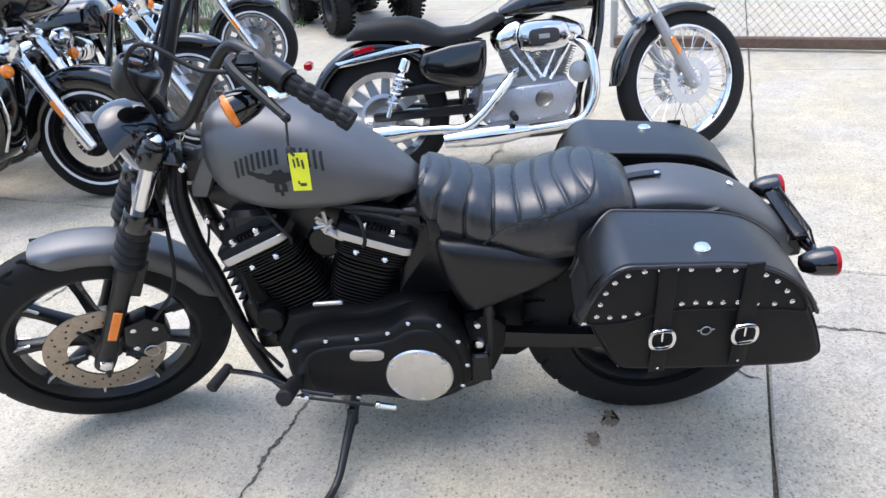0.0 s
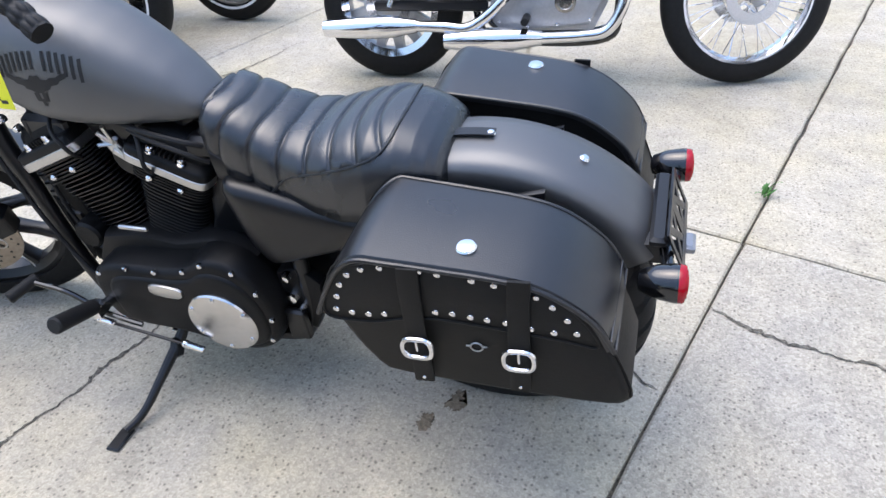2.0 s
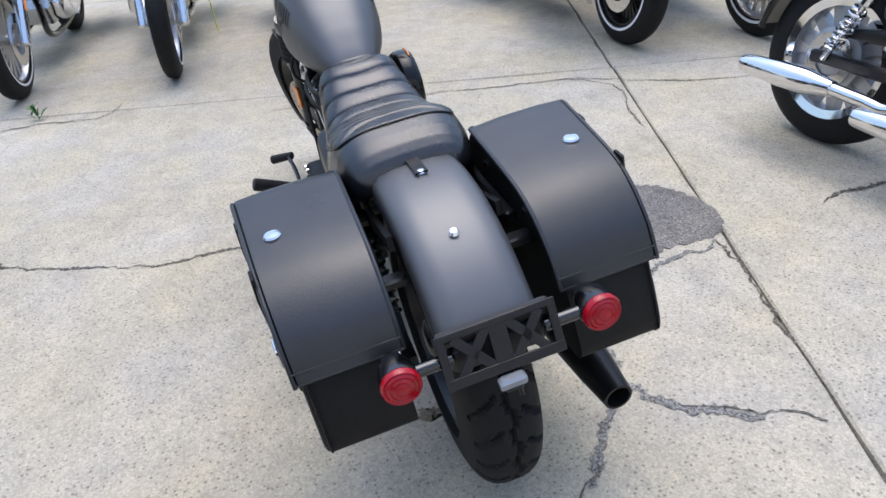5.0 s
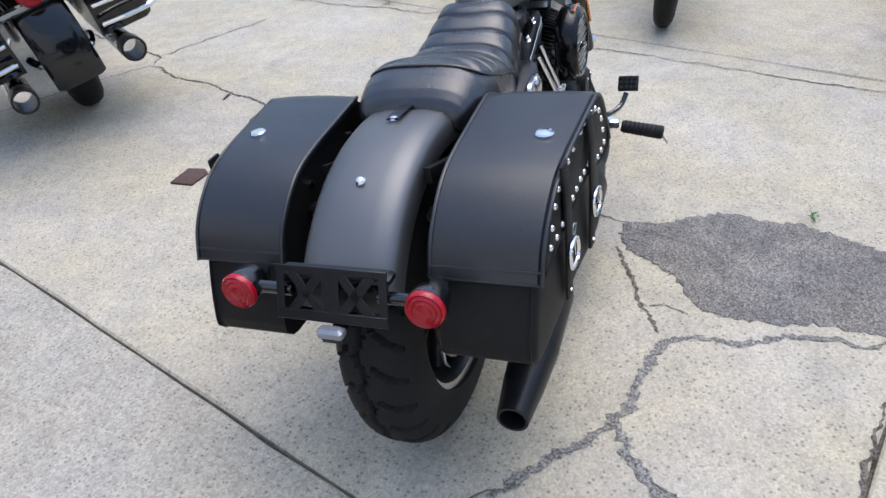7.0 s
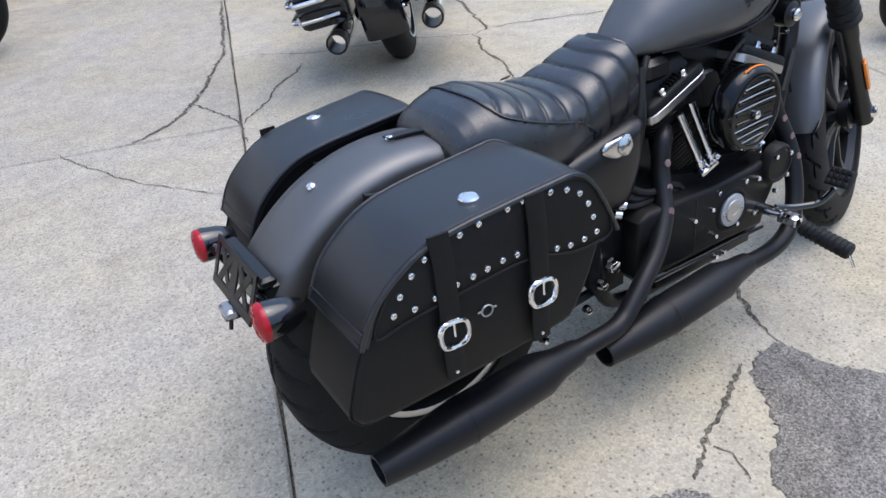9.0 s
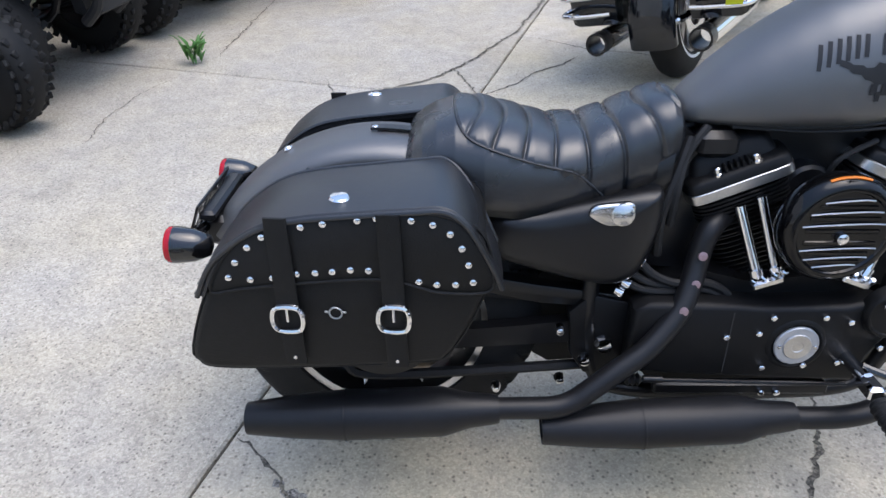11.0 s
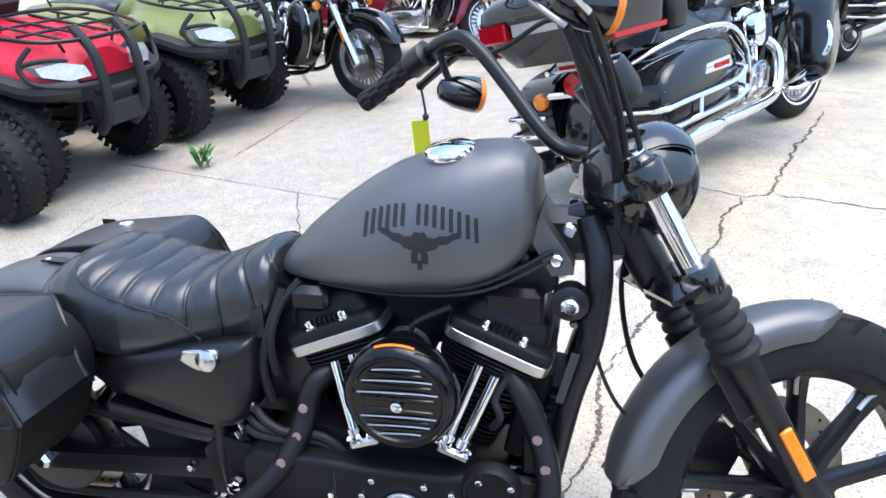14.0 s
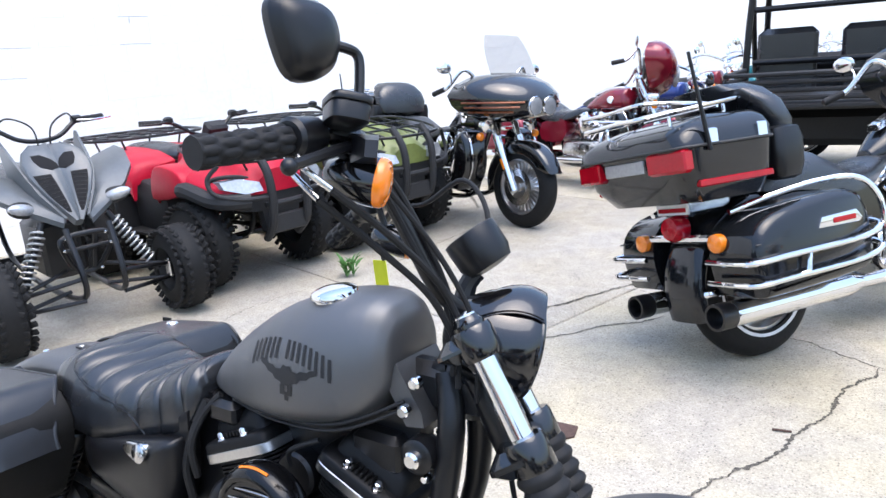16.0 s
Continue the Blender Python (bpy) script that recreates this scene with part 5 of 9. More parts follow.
# speedometer
GA = Vector((1.105, 0, 1.065))
GD = Vector((-0.62, 0, 0.78))
gauge = part("speedometer", Mesh().lathe([(0.02, -0.040), (0.040, -0.036), (0.047, -0.018), (0.048, 0.018), (0.047, 0.028), (0.043, 0.030), (0.042, 0.024), (0.001, 0.024)], GA, GD, 36).xf(BARS), SATIN_BLACK, bike, "round black speedometer pod")
part("dial_glass", Mesh().lathe([(0.042, 0.025), (0.03, 0.0275), (0.001, 0.028)], GA, GD, 36).xf(BARS), GLOSS_BLACK, gauge)
part("gauge_bracket", Mesh().tube([GA + Vector((0.0, 0, -0.04)), (1.09, 0, 1.0), (1.085, 0, 0.965)], 0.016, 10).xf(BARS), SATIN_BLACK, gauge)
# handlebar
LEFT_BAR = [(1.085, 0.0, 0.960), (1.085, 0.05, 0.962), (1.062, 0.085, 0.975), (1.032, 0.107, 1.010), (0.988, 0.136, 1.085), (0.946, 0.160, 1.150), (0.920, 0.185, 1.180), (0.895, 0.235, 1.180), (0.868, 0.292, 1.160), (0.790, 0.400, 1.102)]
for s in (1, -1):
    pts = [Vector((x, y * s, z)) for x, y, z in LEFT_BAR]
    pts[-1] += Vector((0, 0, 0.009 if s < 0 else 0.0))
    bar = part("handlebar", Mesh().tube(pts, 0.0128, 14, 8).xf(BARS), SATIN_BLACK, bike, "satin black mini ape handlebar", 60)
    g0, g1 = pts[-2].lerp(pts[-1], -0.05), pts[-1] + (pts[-1] - pts[-2]).normalized() * 0.015
    d = g1 - g0
    ax, gu, gw = frame_of(d)
    rings = []
    for i in range(73):
        u = i / 72
        row = []
        for k in range(48):
            v = k / 48 * 8
            cell = int(u * 6)
            du, dv = u * 6 - cell - 0.5, (v + 0.5 * (cell % 2)) % 1 - 0.5
            bump = max(0.0, 1 - (du / 0.44) ** 2 - (dv / 0.42) ** 2) ** 0.35 * 0.0036
            base = 0.0168 if 0.02 < u < 0.98 else 0.0190
            if u < 0.06:
                base, bump = 0.0215, 0.0
            t = 2 * math.pi * k / 48
            row.append(g0 + d * u + (gu * math.cos(t) + gw * math.sin(t)) * (base + bump))
        rings.append(row)
    part("grip", Mesh().loft(rings).xf(BARS), RUBBER_SOFT, bar, "black rubber grip with raised pads", 50)
    h0 = pts[-3].lerp(pts[-2], 0.55)
    dd = (pts[-2] - pts[-3]).normalized()
    part("switch_housing", Mesh().lathe([(0.018, 0), (0.026, 0.004), (0.027, 0.05), (0.022, 0.055)], h0, dd, 16).xf(BARS), SATIN_BLACK, bar)
    fw = Vector((0.75, -0.35 * s, 0.1)).normalized()
    part("lever_perch", Mesh().box(h0 - dd * 0.02 + fw * 0.022, (0.05, 0.035, 0.03), 0.012, Matrix.Rotation(radians(-30 * s), 3, "Z")).xf(BARS), SATIN_BLACK, bar)
    if s > 0:
        end = Vector((0.891, 0.373, 1.126))
        p0 = h0 - dd * 0.02 + fw * 0.045
        lever = Mesh().tube([p0, p0.lerp(end, 0.15) + fw * 0.02, p0.lerp(end, 0.55) + fw * 0.012, end], 0.008, 8, 6, radii=[0.013, 0.012, 0.010, 0.009, 0.008])
        lever.ball(end, 0.0095)
    else:
        end = Vector((0.880, -0.378, 1.105))
        p0 = h0 - dd * 0.02 + fw * 0.045
        lever = Mesh().tube([p0, p0.lerp(end, 0.2) + fw * 0.016, p0.lerp(end, 0.55) + fw * 0.008, end], 0.007, 8, 6, radii=[0.012, 0.010, 0.008, 0.007, 0.007])
        lever.ball(end, 0.0105)
    part("hand_lever", lever.xf(BARS), SATIN_BLACK, bar, "black hand lever")
    # turn signal
    sp = Vector((0.945, 0.248 * s, 1.106 - 0.014 * s))
    sd = Vector((0.94, 0.06 * s, -0.12)).normalized()
    sig = part("turn_signal", Mesh().lathe([(0.006, -0.055), (0.018, -0.05), (0.030, -0.02), (0.034, 0.01), (0.034, 0.02)], sp, sd, 28).xf(BARS), GLOSS_BLACK, bike, "gloss black front turn signal", 50)
    part("signal_lens", Mesh().lathe([(0.0335, 0.019), (0.0335, 0.027), (0.031, 0.031), (0.028, 0.0295), (0.0245, 0.0335), (0.021, 0.0315), (0.016, 0.035), (0.001, 0.036)], sp, sd, 28).xf(BARS), AMBER, sig, "amber lens")
    part("signal_stem", Mesh().tube([sp - sd * 0.01, sp + Vector((-0.03, 0.01 * s, 0.03)), h0 - dd * 0.03], 0.007, 8).xf(BARS), SATIN_BLACK, sig)
RES = BARS @ Matrix.Translation((0.921, -0.285, -0.003)) @ Matrix.Rotation(radians(25), 4, "Z")


def rounded(z, a, b, r=0.5):
    """A ring with rounded corners at height z."""
    out = []
    for k in range(32):
        t = 2 * math.pi * (k + 0.5) / 32
        out.append(Vector((a * math.copysign(abs(math.cos(t)) ** r, math.cos(t)), b * math.copysign(abs(math.sin(t)) ** r, math.sin(t)), z)))
    return out


res = part("brake_reservoir", Mesh().loft([rounded(z, a, b) for z, a, b in ((1.183, 0.020, 0.026), (1.187, 0.026, 0.034), (1.206, 0.027, 0.035), (1.209, 0.026, 0.034))]).xf(RES), SATIN_BLACK, bike, "black brake fluid reservoir", 50)
part("reservoir_lid", Mesh().loft([rounded(z, a, b) for z, a, b in ((1.209, 0.028, 0.037), (1.210, 0.0285, 0.0375), (1.217, 0.0285, 0.0375), (1.2195, 0.026, 0.035), (1.221, 0.018, 0.026), (1.2213, 0.004, 0.006))]).xf(RES), SATIN_BLACK, res, "", 50)
for dy in (-0.026, 0.026):
    part("lid_screw", Mesh().lathe([(0.0035, 0), (0.0035, 0.002), (0.002, 0.0028)], (0, dy, 1.2195), (0, 0, 1), 10).xf(RES), STEEL, res)
part("master_cylinder", Mesh().loft([[Vector((x, y, z)) for x, y, z in ((0.93 + k * 0.012 - w, -0.235 - 0.03 * k, 1.160 - 0.006 * k - w), (0.93 + k * 0.012 + w, -0.235 - 0.03 * k, 1.160 - 0.006 * k - w), (0.93 + k * 0.012 + w, -0.235 - 0.03 * k, 1.166 - 0.006 * k + w), (0.93 + k * 0.012 - w, -0.235 - 0.03 * k, 1.166 - 0.006 * k + w))] for k, w in ((0, 0.010), (0.3, 0.016), (1.6, 0.016), (2.2, 0.011), (2.6, 0.008))]).xf(BARS), SATIN_BLACK, res)
for s in (-1,):
    stem = Mesh().tube([(0.936, s * 0.277, 1.185), (0.934, s * 0.277, 1.22), (0.931, s * 0.277, 1.262), (0.926, s * 0.280, 1.277), (0.915, s * 0.290, 1.280), (0.890, s * 0.306, 1.279)], 0.0068, 10)
    mir = part("mirror", stem.xf(BARS), SATIN_BLACK, bike, "black mirror on a bent stem")
    mm = Matrix.Translation((0.866, s * 0.321, 1.277)) @ Matrix.Rotation(radians(-42), 4, "Z") @ Matrix.Rotation(radians(12), 4, "X") @ Matrix.Diagonal((0.92, 0.84, 0.95, 1.0))
    out = catmull([(0, -0.062, 0.02), (0, -0.05, 0.048), (0, 0.0, 0.052), (0, 0.042, 0.042), (0, 0.058, 0.005), (0, 0.045, -0.035), (0, 0.0, -0.056), (0, -0.04, -0.045)], 4, True)
    rings = [[Vector((x, p.y * k, p.z * k)) for p in out] for x, k in ((-0.008, 0.95), (-0.007, 1.0), (0.006, 1.0), (0.010, 0.985), (0.022, 0.84), (0.026, 0.80), (0.033, 0.5), (0.035, 0.1))]
    part("mirror_shell", Mesh().loft(rings).xf(BARS @ mm), SATIN_BLACK, mir, "satin black mirror shell", 50)
    part("mirror_glass", Mesh().loft([[Vector((x, p.y * 0.93, p.z * 0.93)) for p in out] for x in (-0.0095, -0.0075)]).xf(BARS @ mm), CHROME, mir, "mirror glass")
# cables
for pts, r in (([(0.90, 0.27, 1.17), (0.99, 0.20, 1.16), (1.07, 0.12, 1.20), (1.12, 0.07, 1.12), (1.10, 0.05, 0.98), (1.10, 0.05, 0.85)], 0.0048),
               ([(0.94, -0.20, 1.17), (0.985, -0.150, 1.12), (1.035, -0.115, 1.04), (1.075, -0.075, 0.95), (1.09, -0.05, 0.84)], 0.0055), ([(0.93, -0.22, 1.165), (0.975, -0.165, 1.10), (1.02, -0.135, 1.03), (1.07, -0.09, 0.96), (1.08, -0.06, 0.86)], 0.005),
               ([(0.92, -0.23, 1.165), (0.99, -0.18, 1.10), (1.06, -0.13, 1.02), (1.11, -0.09, 0.93), (1.12, -0.04, 0.82)], 0.0045),
               ([(0.955, -0.172, 1.15), (1.0, -0.128, 1.08), (1.05, -0.098, 1.0), (1.085, -0.06, 0.90)], 0.007)):
    part("cable", Mesh().tube(pts, r, 8).xf(BARS), RUBBER_SOFT, bike, "black control cable")
for pts in ([(0.842, -0.258, 1.152), (0.852, -0.266, 1.122), (0.895, -0.281, 1.084)], [(0.866, -0.300, 1.152), (0.876, -0.312, 1.122), (0.914, -0.300, 1.095)]):
    part("cable_sleeve", Mesh().tube(pts, 0.0046, 10).xf(BARS), STEEL, bike, "steel throttle cable sleeve")
for pts in ([(0.895, -0.281, 1.084), (0.965, -0.215, 1.035), (1.040, -0.130, 0.975), (1.090, -0.070, 0.895)], [(0.914, -0.300, 1.095), (0.985, -0.215, 1.050), (1.055, -0.125, 0.990), (1.105, -0.060, 0.900)]):
    part("cable", Mesh().tube(pts, 0.0055, 8).xf(BARS), RUBBER_SOFT, bike, "black throttle cable")
part("clutch_cable", Mesh().tube([BARS @ Vector((1.10, 0.05, 0.88)), (1.09, 0.09, 0.74), (1.05, 0.11, 0.56), (1.0, 0.12, 0.40), (0.94, 0.13, 0.30)], 0.0055, 8), RUBBER_SOFT, bike)
part("brake_hose", Mesh().tube([fork_point(0.55, 0.04, -0.02), fork_point(0.45, 0.10, -0.07), fork_point(0.30, 0.12, -0.11), fork_point(0.16, 0.10, -0.09)], 0.005, 8).xf(STEER), RUBBER_SOFT, bike, "black brake hose")
part("abs_hose", Mesh().tube([(1.09, -0.03, 0.72), (1.10, -0.05, 0.62), (1.14, -0.05, 0.53), (1.19, -0.03, 0.48), (1.24, 0.0, 0.46)], 0.0035, 8), RUBBER_SOFT, bike)
# yellow tag on the clutch lever
TAG = Vector((0.7205, 0.277, 0.921))
tag = Mesh().box(TAG, (0.036, 0.0015, 0.076), 0.0006, Matrix.Rotation(radians(-3), 3, "Y") @ Matrix.Rotation(radians(5.8), 3, "X"))
tg = part("price_tag", tag, TAG_YELLOW, bike, "yellow paper tag with handwriting")
part("tag_tie", Mesh().tube([BARS @ Vector((0.891, 0.373, 1.126)), TAG + Vector((0.008, -0.006, 0.08)), TAG + Vector((0.012, -0.006, 0.048)), TAG + Vector((0.004, 0.0, 0.034))], 0.0026, 6).ball(TAG + Vector((0.012, -0.006, 0.046)), 0.007), INK, tg, "black plastic tie")
marks = Mesh()
for i, (dx, dz, w) in enumerate(((0.0, 0.02, 0.004), (0.008, 0.018, 0.003), (-0.008, 0.015, 0.004), (0.006, -0.02, 0.003), (-0.002, -0.025, 0.012))):
    marks.box(TAG + Vector((dx, 0.0012 - 0.1 * dz, dz)), (w, 0.0012, 0.018 if i < 3 else 0.006), 0.0002)
part("tag_writing", marks, INK, tg, "dark unreadable handwriting")


# ---- saddlebags ----
def saddlebag(s):
    """The left bag for s = 1, the right one for s = -1; built as seen from outside, x forward."""
    y0, y1 = 0.152, 0.330

    def hung(pts):
        """The bag hangs with its front end a little high."""
        return [(x, z + 0.058 * (x + 0.25)) for x, z in pts]

    box_out = hung([(-0.292, 0.44), (-0.285, 0.412), (-0.26, 0.398), (-0.15, 0.395), (0.08, 0.402), (0.135, 0.425), (0.185, 0.53), (0.192, 0.60), (0.162, 0.65), (0.10, 0.672), (-0.10, 0.668), (-0.19, 0.63), (-0.25, 0.55)])
    bag = part("saddlebag", Mesh().plate(box_out, (y1 - y0) * s, Matrix.Translation((0, y0 * s, 0)), 0.012, 2), LEATHER_DULL, bike, "black leather saddlebag with chrome studs and buckles", 50)
    # lid: a leather sheet over the top, from the rear edge to the front edge
    top = catmull([(x, 0, z) for x, z in hung([(-0.262, 0.548), (-0.235, 0.600), (-0.19, 0.640), (-0.14, 0.665), (-0.08, 0.675), (0.0, 0.679), (0.08, 0.682), (0.125, 0.681), (0.157, 0.656), (0.187, 0.604), (0.21, 0.552)])], 5)
    ya, yb = (y0 - 0.012) * s, (y1 + 0.008) * s
    rows = []
    for i, p in enumerate(top):
        d = (top[min(i + 1, len(top) - 1)] - top[max(i - 1, 0)]).normalized()
        up = Vector((-d.z, 0, d.x))
        bulge = 0.004
        ya = (y0 - 0.012 + 0.055 * min(1.0, max(0.0, (p.x - 0.12) / 0.08))) * s
        rows.append([p + Vector((0, ya, 0)) - up * 0.008, p + Vector((0, ya, 0)), p + up * bulge + Vector((0, ya + (yb - ya) * 0.3, 0)), p + up * bulge + Vector((0, ya + (yb - ya) * 0.7, 0)), p + up * 0.001 + Vector((0, yb - 0.006 * s, 0)),
                     p - up * 0.006 + Vector((0, yb, 0)), p - up * 0.012 + Vector((0, yb, 0)), p - up * 0.012 + Vector((0, ya, 0))])
    ya = (y0 - 0.012) * s
    lid = part("lid", Mesh().loft(rows), LEATHER, bag, "smooth black leather lid", 45)
    hem = Mesh()
    for k in (0, 1):
        pts = [p + Vector((0, y, 0)) for p, y in ((top[k * 2], ya), (top[k * 2], yb))]
        up = Vector((-0.8, 0, 0.6))
        hem.tube([q + up * 0.0025 for q in pts], 0.0022, 6, 1)
    part("hem", hem, LEATHER, lid)
    edge = [p + Vector((0, yb + 0.001 * s, -0.004)) for p in top]
    part("edge_piping", Mesh().tube(edge, 0.0042, 8, 1), LEATHER, lid, "rolled black edge piping")
    part("edge_piping", Mesh().tube([r[1] + Vector((0, 0, -0.001)) for r in rows], 0.0042, 8, 1), LEATHER, lid)
    # flap on the outer face
    flap = [(-0.238, 0.553), (-0.222, 0.598), (-0.185, 0.641), (-0.14, 0.669), (-0.08, 0.681), (0.0, 0.690), (0.06, 0.696), (0.11, 0.696), (0.150, 0.682), (0.178, 0.650), (0.193, 0.610), (0.197, 0.583), (0.182, 0.568), (0.12, 0.566), (0.085, 0.574), (0.05, 0.583), (0.0, 0.585), (-0.09, 0.575), (-0.19, 0.561)]
    fl = part("flap", Mesh().plate(flap, 0.010 * s, Matrix.Translation((0, (y1 - 0.001) * s, 0)), 0.003, 3), LEATHER_DULL, bag, "studded leather flap")
    outline = catmull([(x, (y1 + 0.009) * s, z) for x, z in flap], 3, True)
    part("flap_piping", Mesh().tube(outline, 0.003, 6, 1, closed=True), LEATHER_DULL, fl)
    box_edge = catmull([(x, (y1 - 0.0105) * s, z) for x, z in box_out], 3, True)
    part("bag_piping", Mesh().tube(box_edge, 0.0026, 6, 1, closed=True), LEATHER_DULL, bag)
    # studs along the flap
    stud_mesh = Mesh().lathe([(0.0062, 0), (0.0062, 0.0015), (0.0052, 0.0036), (0.003, 0.0048), (0.0006, 0.0052)], (0, 0, 0), (0, s, 0), 12).data("stud", CHROME)
    row_top = [(-0.206, 0.581), (-0.192, 0.608), (-0.170, 0.634), (-0.146, 0.652), (-0.118, 0.664), (-0.086, 0.670), (-0.053, 0.676), (-0.002, 0.683), (0.026, 0.687), (0.056, 0.688), (0.086, 0.688), (0.117, 0.682), (0.142, 0.668), (0.159, 0.645), (0.169, 0.618)]
    row_low = [(-0.172, 0.579), (-0.137, 0.583), (-0.100, 0.591), (-0.071, 0.594), (-0.045, 0.597), (-0.017, 0.601), (0.010, 0.601), (0.040, 0.600), (0.095, 0.587), (0.122, 0.583), (0.150, 0.584), (0.176, 0.589)]
    for x, z in row_top + row_low:
        if s < 0 and x > 0.05:
            x, z = x - 0.010, z - 0.003
        st = part("stud", stud_mesh, None, bag)
        st.location = (x, (y1 + 0.008) * s, z)
    # straps and buckles
    for x, tilt in ((0.046, 3), (-0.119, 3)):
        t = [(x - 0.004, 0.692 + 0.06 * x), (x - 0.002, 0.64), (x, 0.56), (x, 0.52), (x + 0.002, 0.45), (x + 0.003, 0.425)]
        str_m = Mesh()
        lift = [0.011, 0.014, 0.012, 0.010, 0.006, 0.005]
        str_m.loft([[Vector((cx + dx, (y1 + lf) * s + dy * s, z)) for dx, dy in ((-0.017, 0), (0.017, 0), (0.017, 0.004), (0.013, 0.0055), (-0.013, 0.0055), (-0.017, 0.004))] for (cx, z), lf in zip(t, lift)])
        sp_ = part("strap", str_m, LEATHER_DULL, bag, "black leather strap")
        bz = 0.521 + 0.04 * x
        ring = catmull([(x + dx, (y1 + 0.021) * s, bz + dz) for dx, dz in ((-0.023, -0.010), (-0.023, 0.010), (-0.014, 0.021), (0.014, 0.021), (0.023, 0.010), (0.023, -0.010), (0.014, -0.021), (-0.014, -0.021))], 3, True)
        part("buckle", Mesh().tube(ring, 0.0046, 8, 1, closed=True), CHROME, sp_, "chrome roller buckle")
        part("buckle_pin", Mesh().cyl((x, (y1 + 0.022) * s, bz + 0.02), (x, (y1 + 0.022) * s, bz - 0.004), 0.0022, n=6), CHROME, sp_)
        part("strap_rivet", Mesh().lathe([(0.004, 0), (0.003, 0.003)], (x + 0.002, (y1 + 0.010) * s, 0.437), (0, s, 0), 8), CHROME, sp_)
    # round emblem
    em = Mesh().torus((-0.047, (y1 + 0.002) * s, 0.518), (0, 1, 0), 0.010, 0.0016, 18, 5)
    for dx in (-0.014, 0.014):
        em.box((-0.047 + dx, (y1 + 0.002) * s, 0.520), (0.007, 0.002, 0.004), 0.001)
    part("bag_emblem", em, GALV, bag, "small round metal emblem")
    # concho on the lid
    part("concho", Mesh().lathe([(0.0165, 0), (0.0165, 0.003), (0.014, 0.006), (0.006, 0.0072), (0.001, 0.0075)], (-0.034, 0.288 * s, 0.6925), (0, 0.04 * s, 1), 28), CHROME, lid, "round chrome concho")
    for x, z in ((0.08, 0.64), (-0.10, 0.62)):
        part("bag_bolt", Mesh().lathe([(0.007, 0), (0.007, 0.004), (0.003, 0.006)], (x, (y0 - 0.0005) * s, z), (0, -s, 0), 10), CHROME, bag)
    # the outer face stands further out at the front end
    for ob in [bag] + list(bag.children_recursive):
        if ob.name.startswith("stud"):
            ob.location.y += s * 0.06 * ob.location.x
            continue
        for v in ob.data.vertices:
            v.co.y += s * 0.06 * v.co.x * min(1.1, max(0.0, (abs(v.co.y) - 0.15) / 0.18))
    part("bag_mount", Mesh().box((0.05, 0.135 * s, 0.60), (0.25, 0.02, 0.022), 0.004).box((-0.12, 0.12 * s, 0.58), (0.03, 0.06, 0.02), 0.004).box((0.12, 0.12 * s, 0.58), (0.03, 0.06, 0.02), 0.004), SATIN_BLACK, bag)


saddlebag(1)
saddlebag(-1)

# tail: plate bracket, signals, plate lamp
PB = Matrix.Translation((-0.340, 0, 0.556)) @ Matrix.Rotation(radians(22), 4, "Y")
plate_ob = part("plate_bracket", Mesh().box((0, 0, 0), (0.004, 0.03, 0.088), 0.001).xf(PB), SATIN_BLACK, bike, "black slotted licence plate bracket")
for c, sz in (((0, 0, 0.038), (0.0045, 0.20, 0.012)), ((0, 0, -0.038), (0.0045, 0.20, 0.018)), ((0, 0.093, 0), (0.0035, 0.014, 0.088)), ((0, -0.093, 0), (0.0035, 0.014, 0.088))):
    part("bracket_bar", Mesh().box(c, sz, 0.001).xf(PB), SATIN_BLACK, plate_ob)
for a in (40, -40):
    for y in (0.045, -0.045):
        part("bracket_brace", Mesh().box((0, y, 0.0), (0.003, 0.016, 0.088), 0.001, Matrix.Rotation(radians(a), 3, "X")).xf(PB), SATIN_BLACK, plate_ob)
tail = part("tail_bracket", Mesh().box((-0.30, 0, 0.535), (0.05, 0.16, 0.06), 0.01).box((-0.31, 0, 0.575), (0.03, 0.20, 0.02), 0.006), SATIN_BLACK, bike)
part("plate_lamp", Mesh().box((-0.366, 0.0, 0.499), (0.022, 0.046, 0.020), 0.005), CLEAR, plate_ob, "clear plate lamp")
part("plate_lamp_base", Mesh().box((-0.352, -0.0, 0.489), (0.05, 0.03, 0.012), 0.004).cyl((-0.366, -0.01, 0.49), (-0.372, -0.01, 0.468), 0.004, n=8), SATIN_BLACK, plate_ob)
for s in (1, -1):
    c, d = Vector((-0.332, 0.167 * s, 0.554)), Vector((-1, 0.02 * s, 0.04)).normalized()
    sg = part("rear_signal", Mesh().lathe([(0.006, -0.05), (0.018, -0.046), (0.029, -0.02), (0.033, 0.01), (0.033, 0.016)], c, d, 28), GLOSS_BLACK, bike, "gloss black rear turn signal", 50)
    part("signal_lens", Mesh().lathe([(0.0325, 0.015), (0.0325, 0.023), (0.030, 0.027), (0.027, 0.0255), (0.0235, 0.0295), (0.020, 0.0275), (0.0155, 0.031), (0.012, 0.029), (0.007, 0.0315), (0.001, 0.032)], c, d, 28), RED_LENS, sg, "red lens")
    part("signal_stalk", Mesh().cyl(c + Vector((0.0, -0.02 * s, 0.0)), (-0.325, 0.08 * s, 0.548), 0.011, 0.012, 12), GLOSS_BLACK, sg)


# ---- the other machines ----
def plain_tyre(c, radius, width, rim, n=56, k=14):
    return tyre_mesh(Vector(c), radius, width, rim, lambda t, s: 0.0, n, k)


